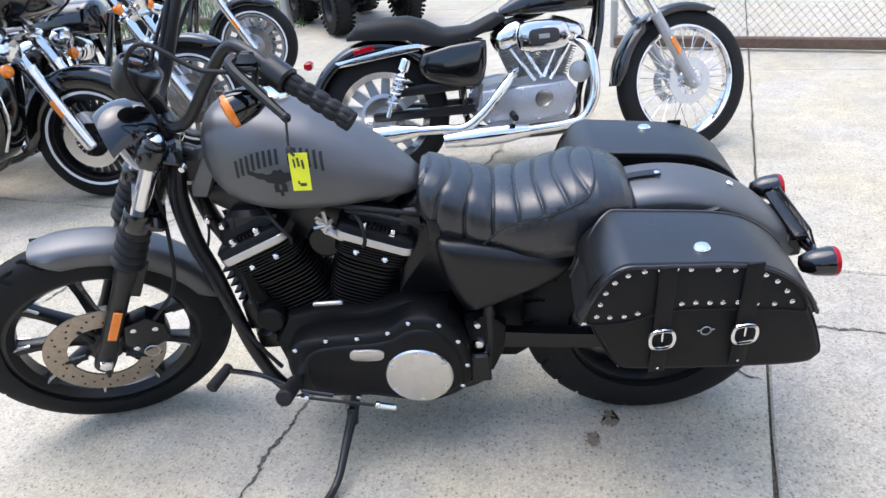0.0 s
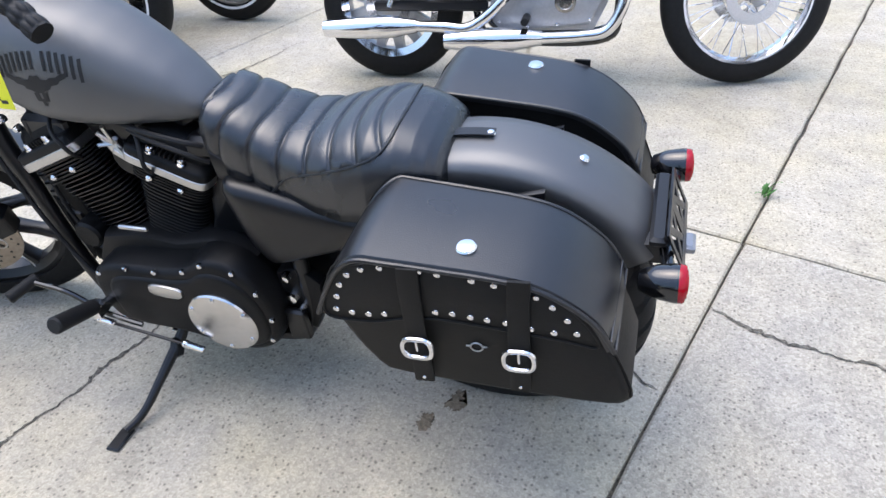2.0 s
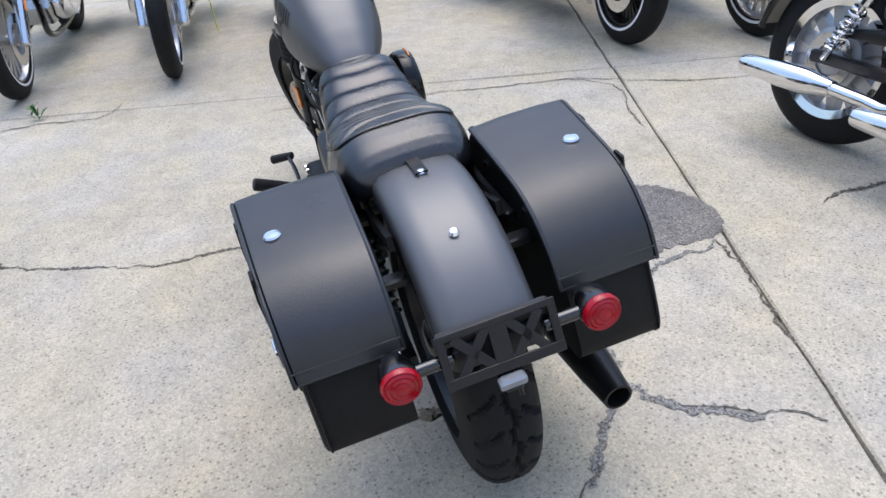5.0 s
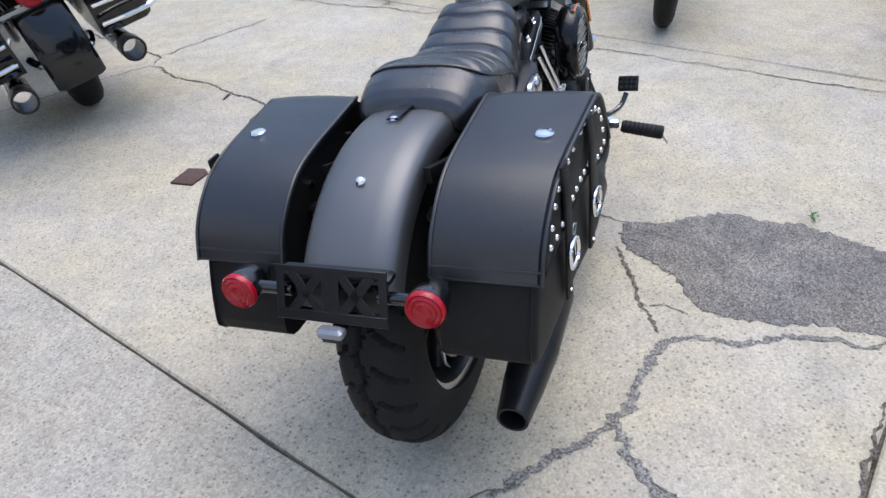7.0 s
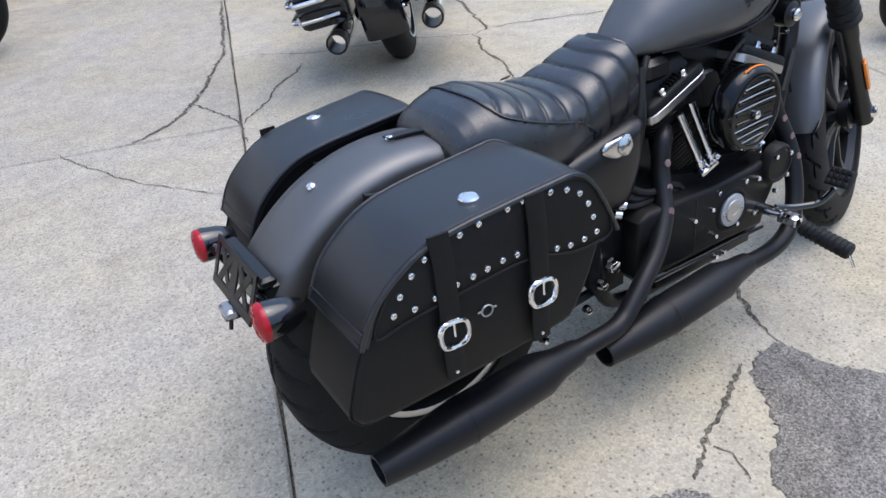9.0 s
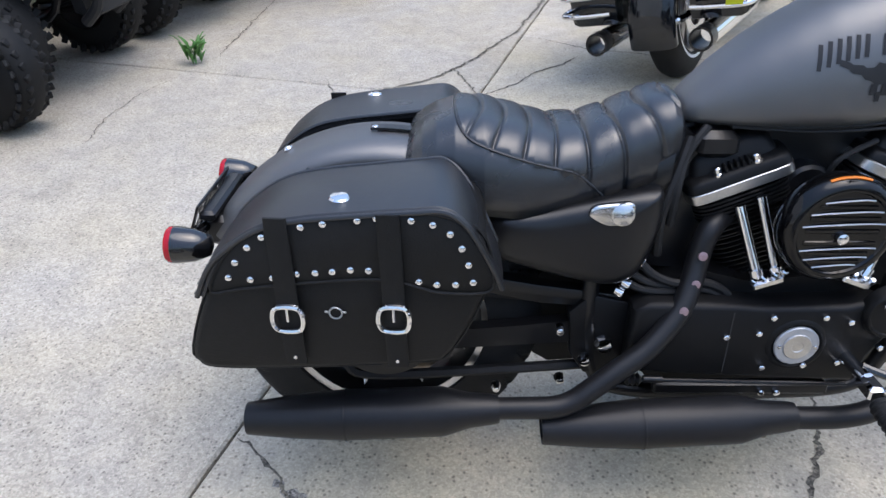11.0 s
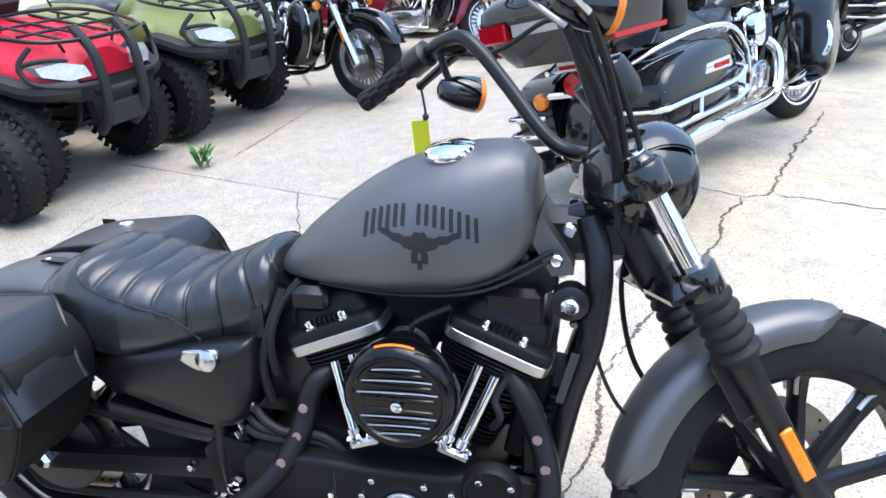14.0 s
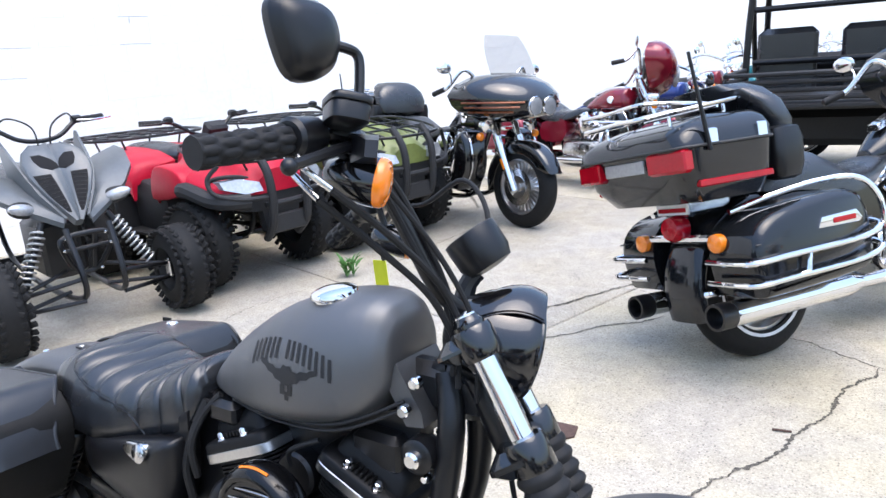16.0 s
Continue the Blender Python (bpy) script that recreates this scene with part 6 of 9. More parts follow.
def simple_wheel(parent, c, radius, width, rim, m, name, style, paint, stripe=False, disc=0.146):
    """style: "wires", "cast" or a number of bars."""
    c = Vector(c)
    half = width * 0.4
    body = Mesh().lathe([(rim - 0.012, -half), (rim + 0.008, -half), (rim - 0.012, -half * 0.55), (rim - 0.012, half * 0.55), (rim + 0.008, half), (rim - 0.012, half), (rim - 0.026, half * 0.5), (rim - 0.026, -half * 0.5)], c, (0, 1, 0), 48, loop=True)
    body.lathe([(0.02, -0.075), (0.036, -0.07), (0.03, -0.03), (0.03, 0.03), (0.036, 0.07), (0.02, 0.075)], c, (0, 1, 0), 20)
    w = part(name, body.xf(m), CHROME if style == "wires" else paint, parent)
    part("tyre", plain_tyre(c, radius, width, rim).xf(m), RUBBER, w, "black rubber tyre", 40)
    if style == "wires":
        for i in range(40):
            a = 2 * math.pi * i / 40
            b = a + (0.32 if i % 4 < 2 else -0.32)
            y = 0.055 if i % 2 else -0.055
            p0, p1 = c + Vector((0.034 * math.cos(b), y, 0.034 * math.sin(b))), c + Vector(((rim - 0.02) * math.cos(a), y * 0.15, (rim - 0.02) * math.sin(a)))
            part("spoke", Mesh().cyl(p0, p1, 0.0022, n=5).xf(m), CHROME, w)
    else:
        for i in range(style):
            a = 2 * math.pi * i / style
            d = Vector((math.cos(a), 0, math.sin(a)))
            wd = min(0.02, 0.25 / style)
            side = Vector((0, 1, 0)).cross(d)
            part("spoke", Mesh().loft([[c + d * r + side * x * q + Vector((0, y * q, 0)) for x, y in ((1, -1), (1, 1), (-1, 1), (-1, -1))] for r, q in ((0.03, wd * 1.4), (rim - 0.02, wd))]).xf(m), paint, w)
    if stripe:
        for s in (1, -1):
            q = rim + (radius - rim) * 0.16
            part("whitewall_stripe", Mesh().lathe([(q - 0.006, s * width * 0.498), (q + 0.008, s * width * 0.507)], c, (0, 1, 0), 48, cap=False).xf(m), WHITE_PAINT, w, "thin white tyre stripe")
    if disc:
        for s in (1, -1):
            y = s * 0.075
            part("brake_disc", Mesh().lathe([(disc * 0.6, y - 0.002), (disc, y - 0.002), (disc, y + 0.002), (disc * 0.6, y + 0.002)], c, (0, 1, 0), 36, loop=True).xf(m), STEEL, w, "steel brake disc")
    return w


def v_twin(parent, crank, fins, covers, bright, size=1.0):
    crank = Vector(crank)
    for lean in (-22.5, 22.5):
        d = Vector((math.sin(radians(lean)), 0, math.cos(radians(lean))))
        e = Vector((d.z, 0, -d.x))

        def ring(h, a, b):
            return [crank + d * h * size + e * a * size * math.copysign(abs(math.cos(t)) ** 0.6, math.cos(t)) + Vector((0, b * size * math.copysign(abs(math.sin(t)) ** 0.6, math.sin(t)), 0)) for t in (2 * math.pi * k / 16 for k in range(16))]

        rings = []
        for k in range(14):
            h = 0.13 + 0.0125 * k
            rings += [ring(h, 0.066, 0.07), ring(h + 0.002, 0.084, 0.088), ring(h + 0.006, 0.084, 0.088), ring(h + 0.008, 0.066, 0.07)]
        cy = part("cylinder", Mesh().loft(rings), fins, parent)
        part("rocker_cover", Mesh().loft([ring(0.31, 0.09, 0.09), ring(0.335, 0.096, 0.106), ring(0.37, 0.094, 0.104), ring(0.40, 0.078, 0.085), ring(0.408, 0.03, 0.04)]), bright, cy, "bright rocker cover", 50)
        for x in (-0.03, 0.03):
            p0, p1 = crank + d * 0.30 * size + e * x * 0.9 + Vector((0, -0.10 * size, 0)), crank + d * 0.13 * size + e * x * 0.6 + Vector((-0.03 * math.copysign(1, lean), -0.14 * size, 0))
            part("pushrod_tube", Mesh().cyl(p0, p1, 0.010 * size, n=10), CHROME, cy, "chrome pushrod tube")
    c = crank
    case = part("crankcase", Mesh().plate([(c.x - 0.32, c.z), (c.x - 0.28, c.z + 0.11), (c.x - 0.05, c.z + 0.14), (c.x + 0.12, c.z + 0.12), (c.x + 0.17, c.z + 0.02), (c.x + 0.12, c.z - 0.09), (c.x - 0.26, c.z - 0.10)], 0.24, Matrix.Translation((0, -0.12, 0)), 0.02), covers, parent, "engine case")
    gcover = part("gearcase_cover", Mesh().plate([(c.x - 0.30, c.z - 0.05), (c.x - 0.29, c.z + 0.09), (c.x + 0.02, c.z + 0.10), (c.x + 0.12, c.z + 0.11), (c.x + 0.16, c.z + 0.06), (c.x + 0.10, c.z - 0.06), (c.x - 0.1, c.z - 0.085), (c.x - 0.27, c.z - 0.08)], -0.05, Matrix.Translation((0, -0.12, 0)), 0.012), covers, parent, "smooth gearcase cover", 45)
    part("timer_cover", Mesh().lathe([(0.045, 0), (0.043, 0.008), (0.03, 0.009), (0.028, 0.006), (0.001, 0.007)], (c.x, -0.17, c.z + 0.03), (0, -1, 0), 28), STEEL, gcover, "round steel cover")
    for x, z in ((-0.27, 0.05), (-0.2, 0.08), (-0.1, 0.08), (-0.27, -0.05), (-0.15, -0.07), (0.08, 0.09), (0.1, -0.04), (-0.03, -0.06)):
        part("case_bolt", Mesh().lathe([(0.007, 0), (0.006, 0.008), (0.003, 0.009)], (c.x + x, -0.168, c.z + z), (0, -1, 0), 8), CHROME, gcover)
    prim = part("primary_cover", Mesh().plate([(c.x - 0.34, c.z - 0.06), (c.x - 0.33, c.z + 0.08), (c.x - 0.2, c.z + 0.13), (c.x + 0.1, c.z + 0.09), (c.x + 0.13, c.z), (c.x + 0.08, c.z - 0.07), (c.x - 0.22, c.z - 0.11)], 0.06, Matrix.Translation((0, 0.12, 0)), 0.015, 2), bright, parent, "primary cover", 45)
    part("derby_cover", Mesh().lathe([(0.08, 0), (0.078, 0.008), (0.001, 0.012)], (c.x - 0.2, 0.178, c.z + 0.01), (0, 1, 0), 36), CHROME, prim)
    return case


def body_tank(parent, x0, x1, z0, z1, w, paint, label):
    rings = []
    for i in range(25):
        f = 0.5 - 0.5 * math.cos(math.pi * i / 24)
        x = x0 + (x1 - x0) * f
        top = z0 + (z1 - z0) * (0.25 + 0.75 * math.sin(min(1, f * 1.5) * math.pi / 2)) * (1 - max(0, f - 0.94) * 6)
        ww = w * (0.25 + 0.75 * math.sin(min(1, f * 1.35) * math.pi / 2)) * (1 - max(0, f - 0.9) * 4)
        mid = z0 + (top - z0) * 0.35
        rings.append([Vector((x, -ww * math.copysign(abs(math.cos(a)) ** 0.7, math.cos(a)), mid + ((top - mid) * math.sin(a) if math.sin(a) > 0 else (mid - z0) * math.copysign(abs(math.sin(a)) ** 0.6, -1)))) for a in (2 * math.pi * k / 28 for k in range(28))])
    t = part("fuel_tank", Mesh().loft(rings), paint, parent, label, 60)
    return t


def soft_seat(parent, xs, tops, bots, ws, mat, label):
    rings = []
    for i in range(40):
        x = xs[0] + (xs[-1] - xs[0]) * i / 39
        t, b, w = (float(np.interp(x, xs, q)) for q in (tops, bots, ws))
        rings.append([Vector((x, w * math.copysign(abs(math.sin(a)) ** 0.7, math.sin(a)), b + (t - b) * max(0, math.cos(a)) ** 0.6)) for a in (math.pi * (k / 18 - 0.5) for k in range(19))])
    return part("seat", Mesh().loft(rings), mat, parent, label, 60)


def fork_set(parent, axle, rake, top, spread, r, tube_mat, lower_mat, m, reflector=True):
    a = Vector((-math.sin(radians(rake)), 0, math.cos(radians(rake))))
    for s in (-1, 1):
        p = Vector(axle) + Vector((0.0, spread * s, 0))
        leg = part("fork_leg", Mesh().lathe([(r * 0.8, -0.04), (r * 1.3, -0.03), (r * 1.35, 0.04), (r * 1.25, top * 0.5), (r * 1.4, top * 0.53)], p, a, 18).xf(m), lower_mat, parent, "fork leg")
        part("fork_tube", Mesh().lathe([(r, top * 0.5), (r, top)], p, a, 18).xf(m), tube_mat, leg)
        if reflector:
            q = p + a * 0.2 + Vector((0, s * r * 1.3, 0))
            part("fork_reflector", Mesh().box(q, (0.022, 0.008, 0.09), 0.003, Matrix.Rotation(radians(-rake), 3, "Y")).xf(m), AMBER, leg, "amber reflector")
    for h in (top * 0.72, top * 0.95):
        cl = Mesh().box(Vector(axle) + a * h, (0.07, spread * 2 + 0.07, 0.04), 0.012, Matrix.Rotation(radians(-rake), 3, "Y"))
        part("triple_clamp", cl.xf(m), tube_mat, parent)
    return a


# -- a black motorcycle with a silver engine --
wb = thing("motorcycle", Matrix.Translation((0.970, -1.775, 0)) @ Matrix.Rotation(radians(187.4), 4, "Z") @ Matrix.Rotation(radians(-7), 4, "X"), "gloss black motorcycle with silver engine and chrome exhaust", "motorcycle")
W_STEER = turn_about((1.63, 0, 0), STEER_AXIS, 15)
WF, WR = Vector((1.50, 0, 0.352)), Vector((0, 0, 0.323))
simple_wheel(wb, WR, 0.323, 0.13, 0.222, ID, "rear_wheel", 13, SILVER, disc=0.10)
rw_disc = Mesh().lathe([(0.04, -0.070), (0.095, -0.066), (0.118, -0.058), (0.110, -0.05), (0.05, -0.05)], WR, (0, 1, 0), 40)
part("rim_ring", Mesh().lathe([(0.19, -0.05), (0.225, -0.058), (0.228, -0.054), (0.20, -0.04)], WR, (0, 1, 0), 48, loop=True), CHROME, wb, "bright rim edge")
part("wheel_cover", rw_disc, SILVER, wb, "silver hub cover")
simple_wheel(wb, WF, 0.352, 0.09, 0.272, W_STEER, "front_wheel", "wires", CHROME, disc=0.112)
part("rear_fender", fender(WR, 0.375, 0.095, 35, 172, 0.05), GLOSS_BLACK, wb, "gloss black rear fender", 50)
part("front_fender", fender(WF, 0.378, 0.06, 62, 178, 0.04, end_round=0.3).xf(W_STEER), GLOSS_BLACK, wb, "gloss black front fender", 50)
v_twin(wb, (0.775, 0, 0.33), SILVER, SILVER, CHROME)
body_tank(wb, 0.60, 1.04, 0.74, 0.90, 0.12, GLOSS_BLACK, "gloss black tank with gold pinstripe")
soft_seat(wb, [-0.14, -0.08, 0.05, 0.16, 0.24, 0.32, 0.45, 0.58, 0.62], [0.72, 0.775, 0.79, 0.79, 0.765, 0.72, 0.72, 0.77, 0.75], [0.70, 0.70, 0.69, 0.68, 0.65, 0.64, 0.66, 0.71, 0.73], [0.06, 0.10, 0.115, 0.12, 0.13, 0.135, 0.12, 0.09, 0.07], LEATHER_DULL, "black two-up seat")
acl = part("air_cleaner", Mesh().plate([(0.66, 0.60), (0.69, 0.555), (0.86, 0.555), (0.90, 0.60), (0.90, 0.64), (0.86, 0.685), (0.70, 0.685), (0.66, 0.645)], -0.07, Matrix.Translation((0.0, -0.14, 0.03)), 0.02, 3), CHROME, wb, "oval chrome air cleaner")
part("air_cleaner_inset", Mesh().plate([(0.71, 0.62), (0.73, 0.60), (0.83, 0.60), (0.85, 0.62), (0.85, 0.645), (0.83, 0.665), (0.73, 0.665), (0.71, 0.645)], -0.004, Matrix.Translation((0.0, -0.209, 0.018)), 0.001, 3), INK, acl, "dark inset plate")
part("inset_mark", Mesh().box((0.78, -0.2145, 0.65), (0.05, 0.002, 0.02), 0.0005), GALV, acl)
for pts in ([(0.66, -0.10, 0.50), (0.61, -0.17, 0.46), (0.55, -0.205, 0.40), (0.47, -0.215, 0.32), (0.38, -0.22, 0.265), (0.28, -0.22, 0.268), (0.15, -0.22, 0.272)], [(0.95, -0.08, 0.62), (0.99, -0.16, 0.57), (1.01, -0.20, 0.48), (1.005, -0.215, 0.36), (0.95, -0.22, 0.26), (0.85, -0.22, 0.235), (0.68, -0.22, 0.225)]):
    ep = part("exhaust_pipe", Mesh().tube(pts, 0.023, 14, 8), CHROME, wb, "chrome exhaust pipe", 60)
    a, b = Vector(pts[-1]), Vector(pts[-1]) + Vector((-0.40, -0.005, -0.012))
    part("muffler", Mesh().lathe([(0.028, -0.01), (0.036, 0.04), (0.047, 0.10), (0.048, 0.22), (0.036, 0.385), (0.033, 0.40), (0.027, 0.40), (0.026, 0.34), (0.001, 0.33)], a, b - a, 24), CHROME, wb, "tapered chrome muffler", 50)
fork_set(wb, WF, 30, 0.72, 0.10, 0.02, CHROME, SILVER, W_STEER)
part("fork_slider_trim", Mesh().cyl(WF + Vector((0, -0.125, 0)), WF + Vector((0, 0.125, 0)), 0.014, n=14).xf(W_STEER), CHROME, wb)
for s in (-1, 1):
    a, b = Vector((0.02, s * 0.135, 0.335)), Vector((-0.035, s * 0.135, 0.60)) if False else Vector((0.14, s * 0.135, 0.60))
    ax, u, w_ = frame_of(b - a)
    sh = Mesh().cyl(a, b, 0.013, n=12)
    sh.tube([a.lerp(b, 0.15 + 0.6 * i / 50) + (u * math.cos(i * 0.95) + w_ * math.sin(i * 0.95)) * 0.026 for i in range(51)], 0.0055, 6, 1)
    sh.cyl(a.lerp(b, 0.8), b, 0.03, 0.026, 16, 0.004)
    part("shock_absorber", sh, CHROME, wb, "chrome coil shock")
    part("fender_strut", Mesh().plate([(0.22, 0.665), (0.20, 0.63), (-0.18, 0.585), (-0.20, 0.61), (0.1, 0.66)], s * 0.02, Matrix.Translation((0, s * 0.10, 0)), 0.004), CHROME, wb, "chrome fender strut")
    part("side_reflector", Mesh().box((-0.06, s * 0.103, 0.655), (0.10, 0.008, 0.022), 0.003, Matrix.Rotation(radians(-8), 3, "Y")), RED_LENS, wb, "red side reflector")
part("swing_arm", Mesh().box((0.2, -0.11, 0.335), (0.5, 0.03, 0.045), 0.008).box((0.2, 0.11, 0.335), (0.5, 0.03, 0.045), 0.008), SATIN_BLACK, wb, "black swing arm")
part("belt_guard", Mesh().plate([(0.45, 0.47), (0.2, 0.475), (0.05, 0.45), (0.05, 0.42), (0.45, 0.43)], -0.03, Matrix.Translation((0, -0.08, 0)), 0.005), SATIN_BLACK, wb)
part("oil_tank", Mesh().plate([(0.20, 0.52), (0.22, 0.62), (0.48, 0.655), (0.52, 0.62), (0.50, 0.48), (0.44, 0.44), (0.28, 0.47)], -0.08, Matrix.Translation((0, -0.07, 0)), 0.02, 2), GLOSS_BLACK, wb, "gloss black oil tank", 60)
part("side_cover", Mesh().plate([(0.20, 0.52), (0.22, 0.62), (0.48, 0.655), (0.52, 0.62), (0.50, 0.48), (0.44, 0.44), (0.28, 0.47)], 0.08, Matrix.Translation((0, 0.07, 0)), 0.02, 2), GLOSS_BLACK, wb, "gloss black side cover", 60)
wf = Mesh()
for s in (-1, 1):
    wf.tube([(1.09, 0.03 * s, 0.86), (1.07, 0.07 * s, 0.65), (1.0, 0.09 * s, 0.35), (0.95, 0.1 * s, 0.20), (0.6, 0.1 * s, 0.185), (0.42, 0.1 * s, 0.24), (0.40, 0.1 * s, 0.5), (0.45, 0.07 * s, 0.68)], 0.016, 10)
wf.tube([(1.09, 0, 0.88), (0.8, 0, 0.75), (0.5, 0, 0.69)], 0.02, 10)
part("bike_frame", wf, GLOSS_BLACK, wb, "gloss black frame")
part("handlebar", Mesh().tube([(0.86, 0.36, 1.02), (0.98, 0.30, 1.05), (1.08, 0.12, 1.0), (1.1, 0, 0.98), (1.08, -0.12, 1.0), (0.98, -0.30, 1.05), (0.86, -0.36, 1.02)], 0.013, 10), CHROME, wb, "chrome handlebar")
part("headlamp", Mesh().lathe([(0.03, -0.12), (0.07, -0.06), (0.08, 0), (0.07, 0.01), (0.001, 0.015)], (1.26, 0, 0.90), (1, 0, -0.15), 28), CHROME, wb, "chrome headlamp")
part("side_stand", Mesh().tube([(0.62, 0.12, 0.2), (0.60, 0.20, 0.1), (0.58, 0.27, 0.0)], 0.012, 8), CHROME, wb, "chrome side stand")
part("tail_lamp", Mesh().box((-0.345, 0, 0.60), (0.04, 0.07, 0.04), 0.010), RED_LENS, wb, "red tail lamp")
part("footpeg", Mesh().cyl((0.62, -0.17, 0.30), (0.62, -0.28, 0.30), 0.016, n=12), RUBBER_SOFT, wb)
part("horn_cover", Mesh().lathe([(0.05, 0), (0.05, 0.02), (0.001, 0.03)], (0.95, -0.15, 0.47), (0, -1, 0), 24), SILVER, wb)


# -- touring motorcycles --
def tourer(m, paint, label, seed=0, fairing="batwing", pack=True, lowers=True, wires=28, stripe=True, steer=0, stripes_mat=None, shield=False, rails=True, dark=False):
    """A large touring motorcycle with hard bags."""
    t = thing("touring_motorcycle", m, label, "motorcycle")
    A0, A1 = Vector((-0.075, 0, 0.325)), Vector((1.60, 0, 0.325))
    S = turn_about((1.72, 0, 0), (-0.44, 0, 0.9), steer)
    simple_wheel(t, A0, 0.325, 0.15, 0.21, ID, "rear_wheel", 10, BRUSHED, stripe)
    simple_wheel(t, A1, 0.325, 0.13, 0.22, S, "front_wheel", wires, SATIN_BLACK if dark else BRUSHED, stripe)
    part("rear_fender", fender(A0, 0.39, 0.105, 15, 196, 0.05), paint, t, "painted rear fender", 50)
    part("front_fender", fender(A1, 0.365, 0.085, 20, 190, 0.10, end_round=0.25).xf(S), paint, t, "deep painted front fender", 50)
    v_twin(t, (0.82, 0, 0.34), SATIN_BLACK, STEEL, CHROME, 1.05)
    part("air_cleaner", Mesh().lathe([(0.085, 0), (0.09, 0.02), (0.085, 0.06), (0.06, 0.072), (0.001, 0.075)], (0.83, -0.15, 0.62), (0, -1, 0), 36), CHROME, t, "round chrome air cleaner")
    tk = body_tank(t, 0.72, 1.24, 0.74, 0.95, 0.155, paint, "painted fuel tank")
    part("tank_console", Mesh().loft([[Vector((x, y, z + dz)) for y, dz in ((-w, -0.02), (-w * 0.8, 0.008), (w * 0.8, 0.008), (w, -0.02))] for x, z, w in ((0.80, 0.895, 0.03), (0.95, 0.948, 0.045), (1.10, 0.956, 0.05), (1.22, 0.945, 0.04))]), CHROME, tk, "chrome tank console")
    part("tank_badge", Mesh().lathe([(0.035, 0), (0.03, 0.006), (0.001, 0.007)], (1.06, -0.155, 0.84), (0, -1, 0.15), 20), CHROME, tk)
    soft_seat(t, [-0.06, 0.0, 0.12, 0.25, 0.33, 0.42, 0.55, 0.68, 0.78], [0.78, 0.835, 0.85, 0.845, 0.80, 0.745, 0.74, 0.77, 0.76], [0.70, 0.69, 0.68, 0.66, 0.64, 0.63, 0.65, 0.70, 0.74], [0.12, 0.15, 0.16, 0.165, 0.175, 0.18, 0.16, 0.12, 0.08], VINYL, "black two-up touring seat")
    part("side_cover", Mesh().plate([(0.25, 0.45), (0.26, 0.62), (0.50, 0.66), (0.56, 0.60), (0.52, 0.44)], 0.34, Matrix.Translation((0, -0.17, 0)), 0.03, 2), paint, t, "painted side cover", 60)
    for s in (-1, 1):
        out = [(-0.42, 0.40), (-0.40, 0.345), (-0.34, 0.33), (0.12, 0.345), (0.18, 0.40), (0.195, 0.50), (0.16, 0.62), (0.09, 0.675), (-0.10, 0.672), (-0.32, 0.635), (-0.41, 0.57), (-0.43, 0.48)]
        bag = part("saddlebag", Mesh().plate(out, s * 0.235, Matrix.Translation((0, s * 0.165, 0)), 0.035, 3), paint, t, "glossy hard saddlebag", 60)
        lidline = catmull([(x, s * 0.40, z) for x, z in ((-0.425, 0.535), (-0.2, 0.54), (0.05, 0.545), (0.19, 0.55))], 4)
        part("lid_seam", Mesh().tube([p + Vector((0, -s * 0.008, 0)) for p in lidline], 0.0035, 6, 1), INK, bag)
        part("bag_latch", Mesh().plate([(-0.12, 0.56), (-0.10, 0.60), (0.09, 0.605), (0.12, 0.57), (0.10, 0.555)], s * 0.012, Matrix.Translation((0, s * 0.395, -0.012)), 0.003), CHROME, bag, "chrome latch")
        part("latch_reflector", Mesh().box((0.02, s * 0.408, 0.567), (0.12, 0.004, 0.02), 0.002), RED_LENS, bag, "red reflector")
        if rails:
            for z, x1 in ((0.395, 0.21), (0.475, 0.21)):
                part("bag_rail", Mesh().tube([(-0.46, s * 0.18, z), (-0.475, s * 0.30, z), (-0.45, s * 0.41, z), (-0.30, s * 0.425, z + 0.005), (0.08, s * 0.425, z + 0.01), (x1, s * 0.41, z + 0.04), (x1 + 0.02, s * 0.33, z + 0.06)], 0.0115, 10, 6), CHROME, bag, "chrome bag guard rail")
            part("bag_rail", Mesh().tube([(0.22, s * 0.40, 0.38), (0.228, s * 0.415, 0.48), (0.22, s * 0.41, 0.62), (0.15, s * 0.38, 0.71), (0.0, s * 0.33, 0.72), (-0.18, s * 0.27, 0.695), (-0.36, s * 0.22, 0.655)], 0.0115, 10, 6), CHROME, bag, "chrome bag guard rail")
            part("rail_post", Mesh().cyl((-0.22, s * 0.425, 0.398), (-0.20, s * 0.425, 0.48), 0.010, n=8), CHROME, bag)
        ex = part("muffler", Mesh().lathe([(0.03, 0), (0.048, 0.08), (0.05, 0.70), (0.046, 0.72)], (0.28, s * 0.235, 0.262), (-1, 0, 0.012), 24), CHROME, t, "long chrome muffler", 50)
        part("muffler_tip", Mesh().lathe([(0.047, 0.71), (0.052, 0.72), (0.052, 0.79), (0.042, 0.79), (0.04, 0.70)], (0.28, s * 0.235, 0.262), (-1, 0, 0.012), 24), SATIN_BLACK, ex, "black muffler tip")
        part("rear_signal", Mesh().lathe([(0.02, -0.03), (0.036, -0.02), (0.038, 0), (0.036, 0.012), (0.02, 0.02), (0.001, 0.022)], (-0.435, s * 0.215, 0.545), (-1, 0, 0), 24), AMBER, t, "amber turn signal")
        part("floorboard", Mesh().box((0.98, s * 0.32, 0.30), (0.30, 0.10, 0.025), 0.01), CHROME, t, "chrome edged floorboard")
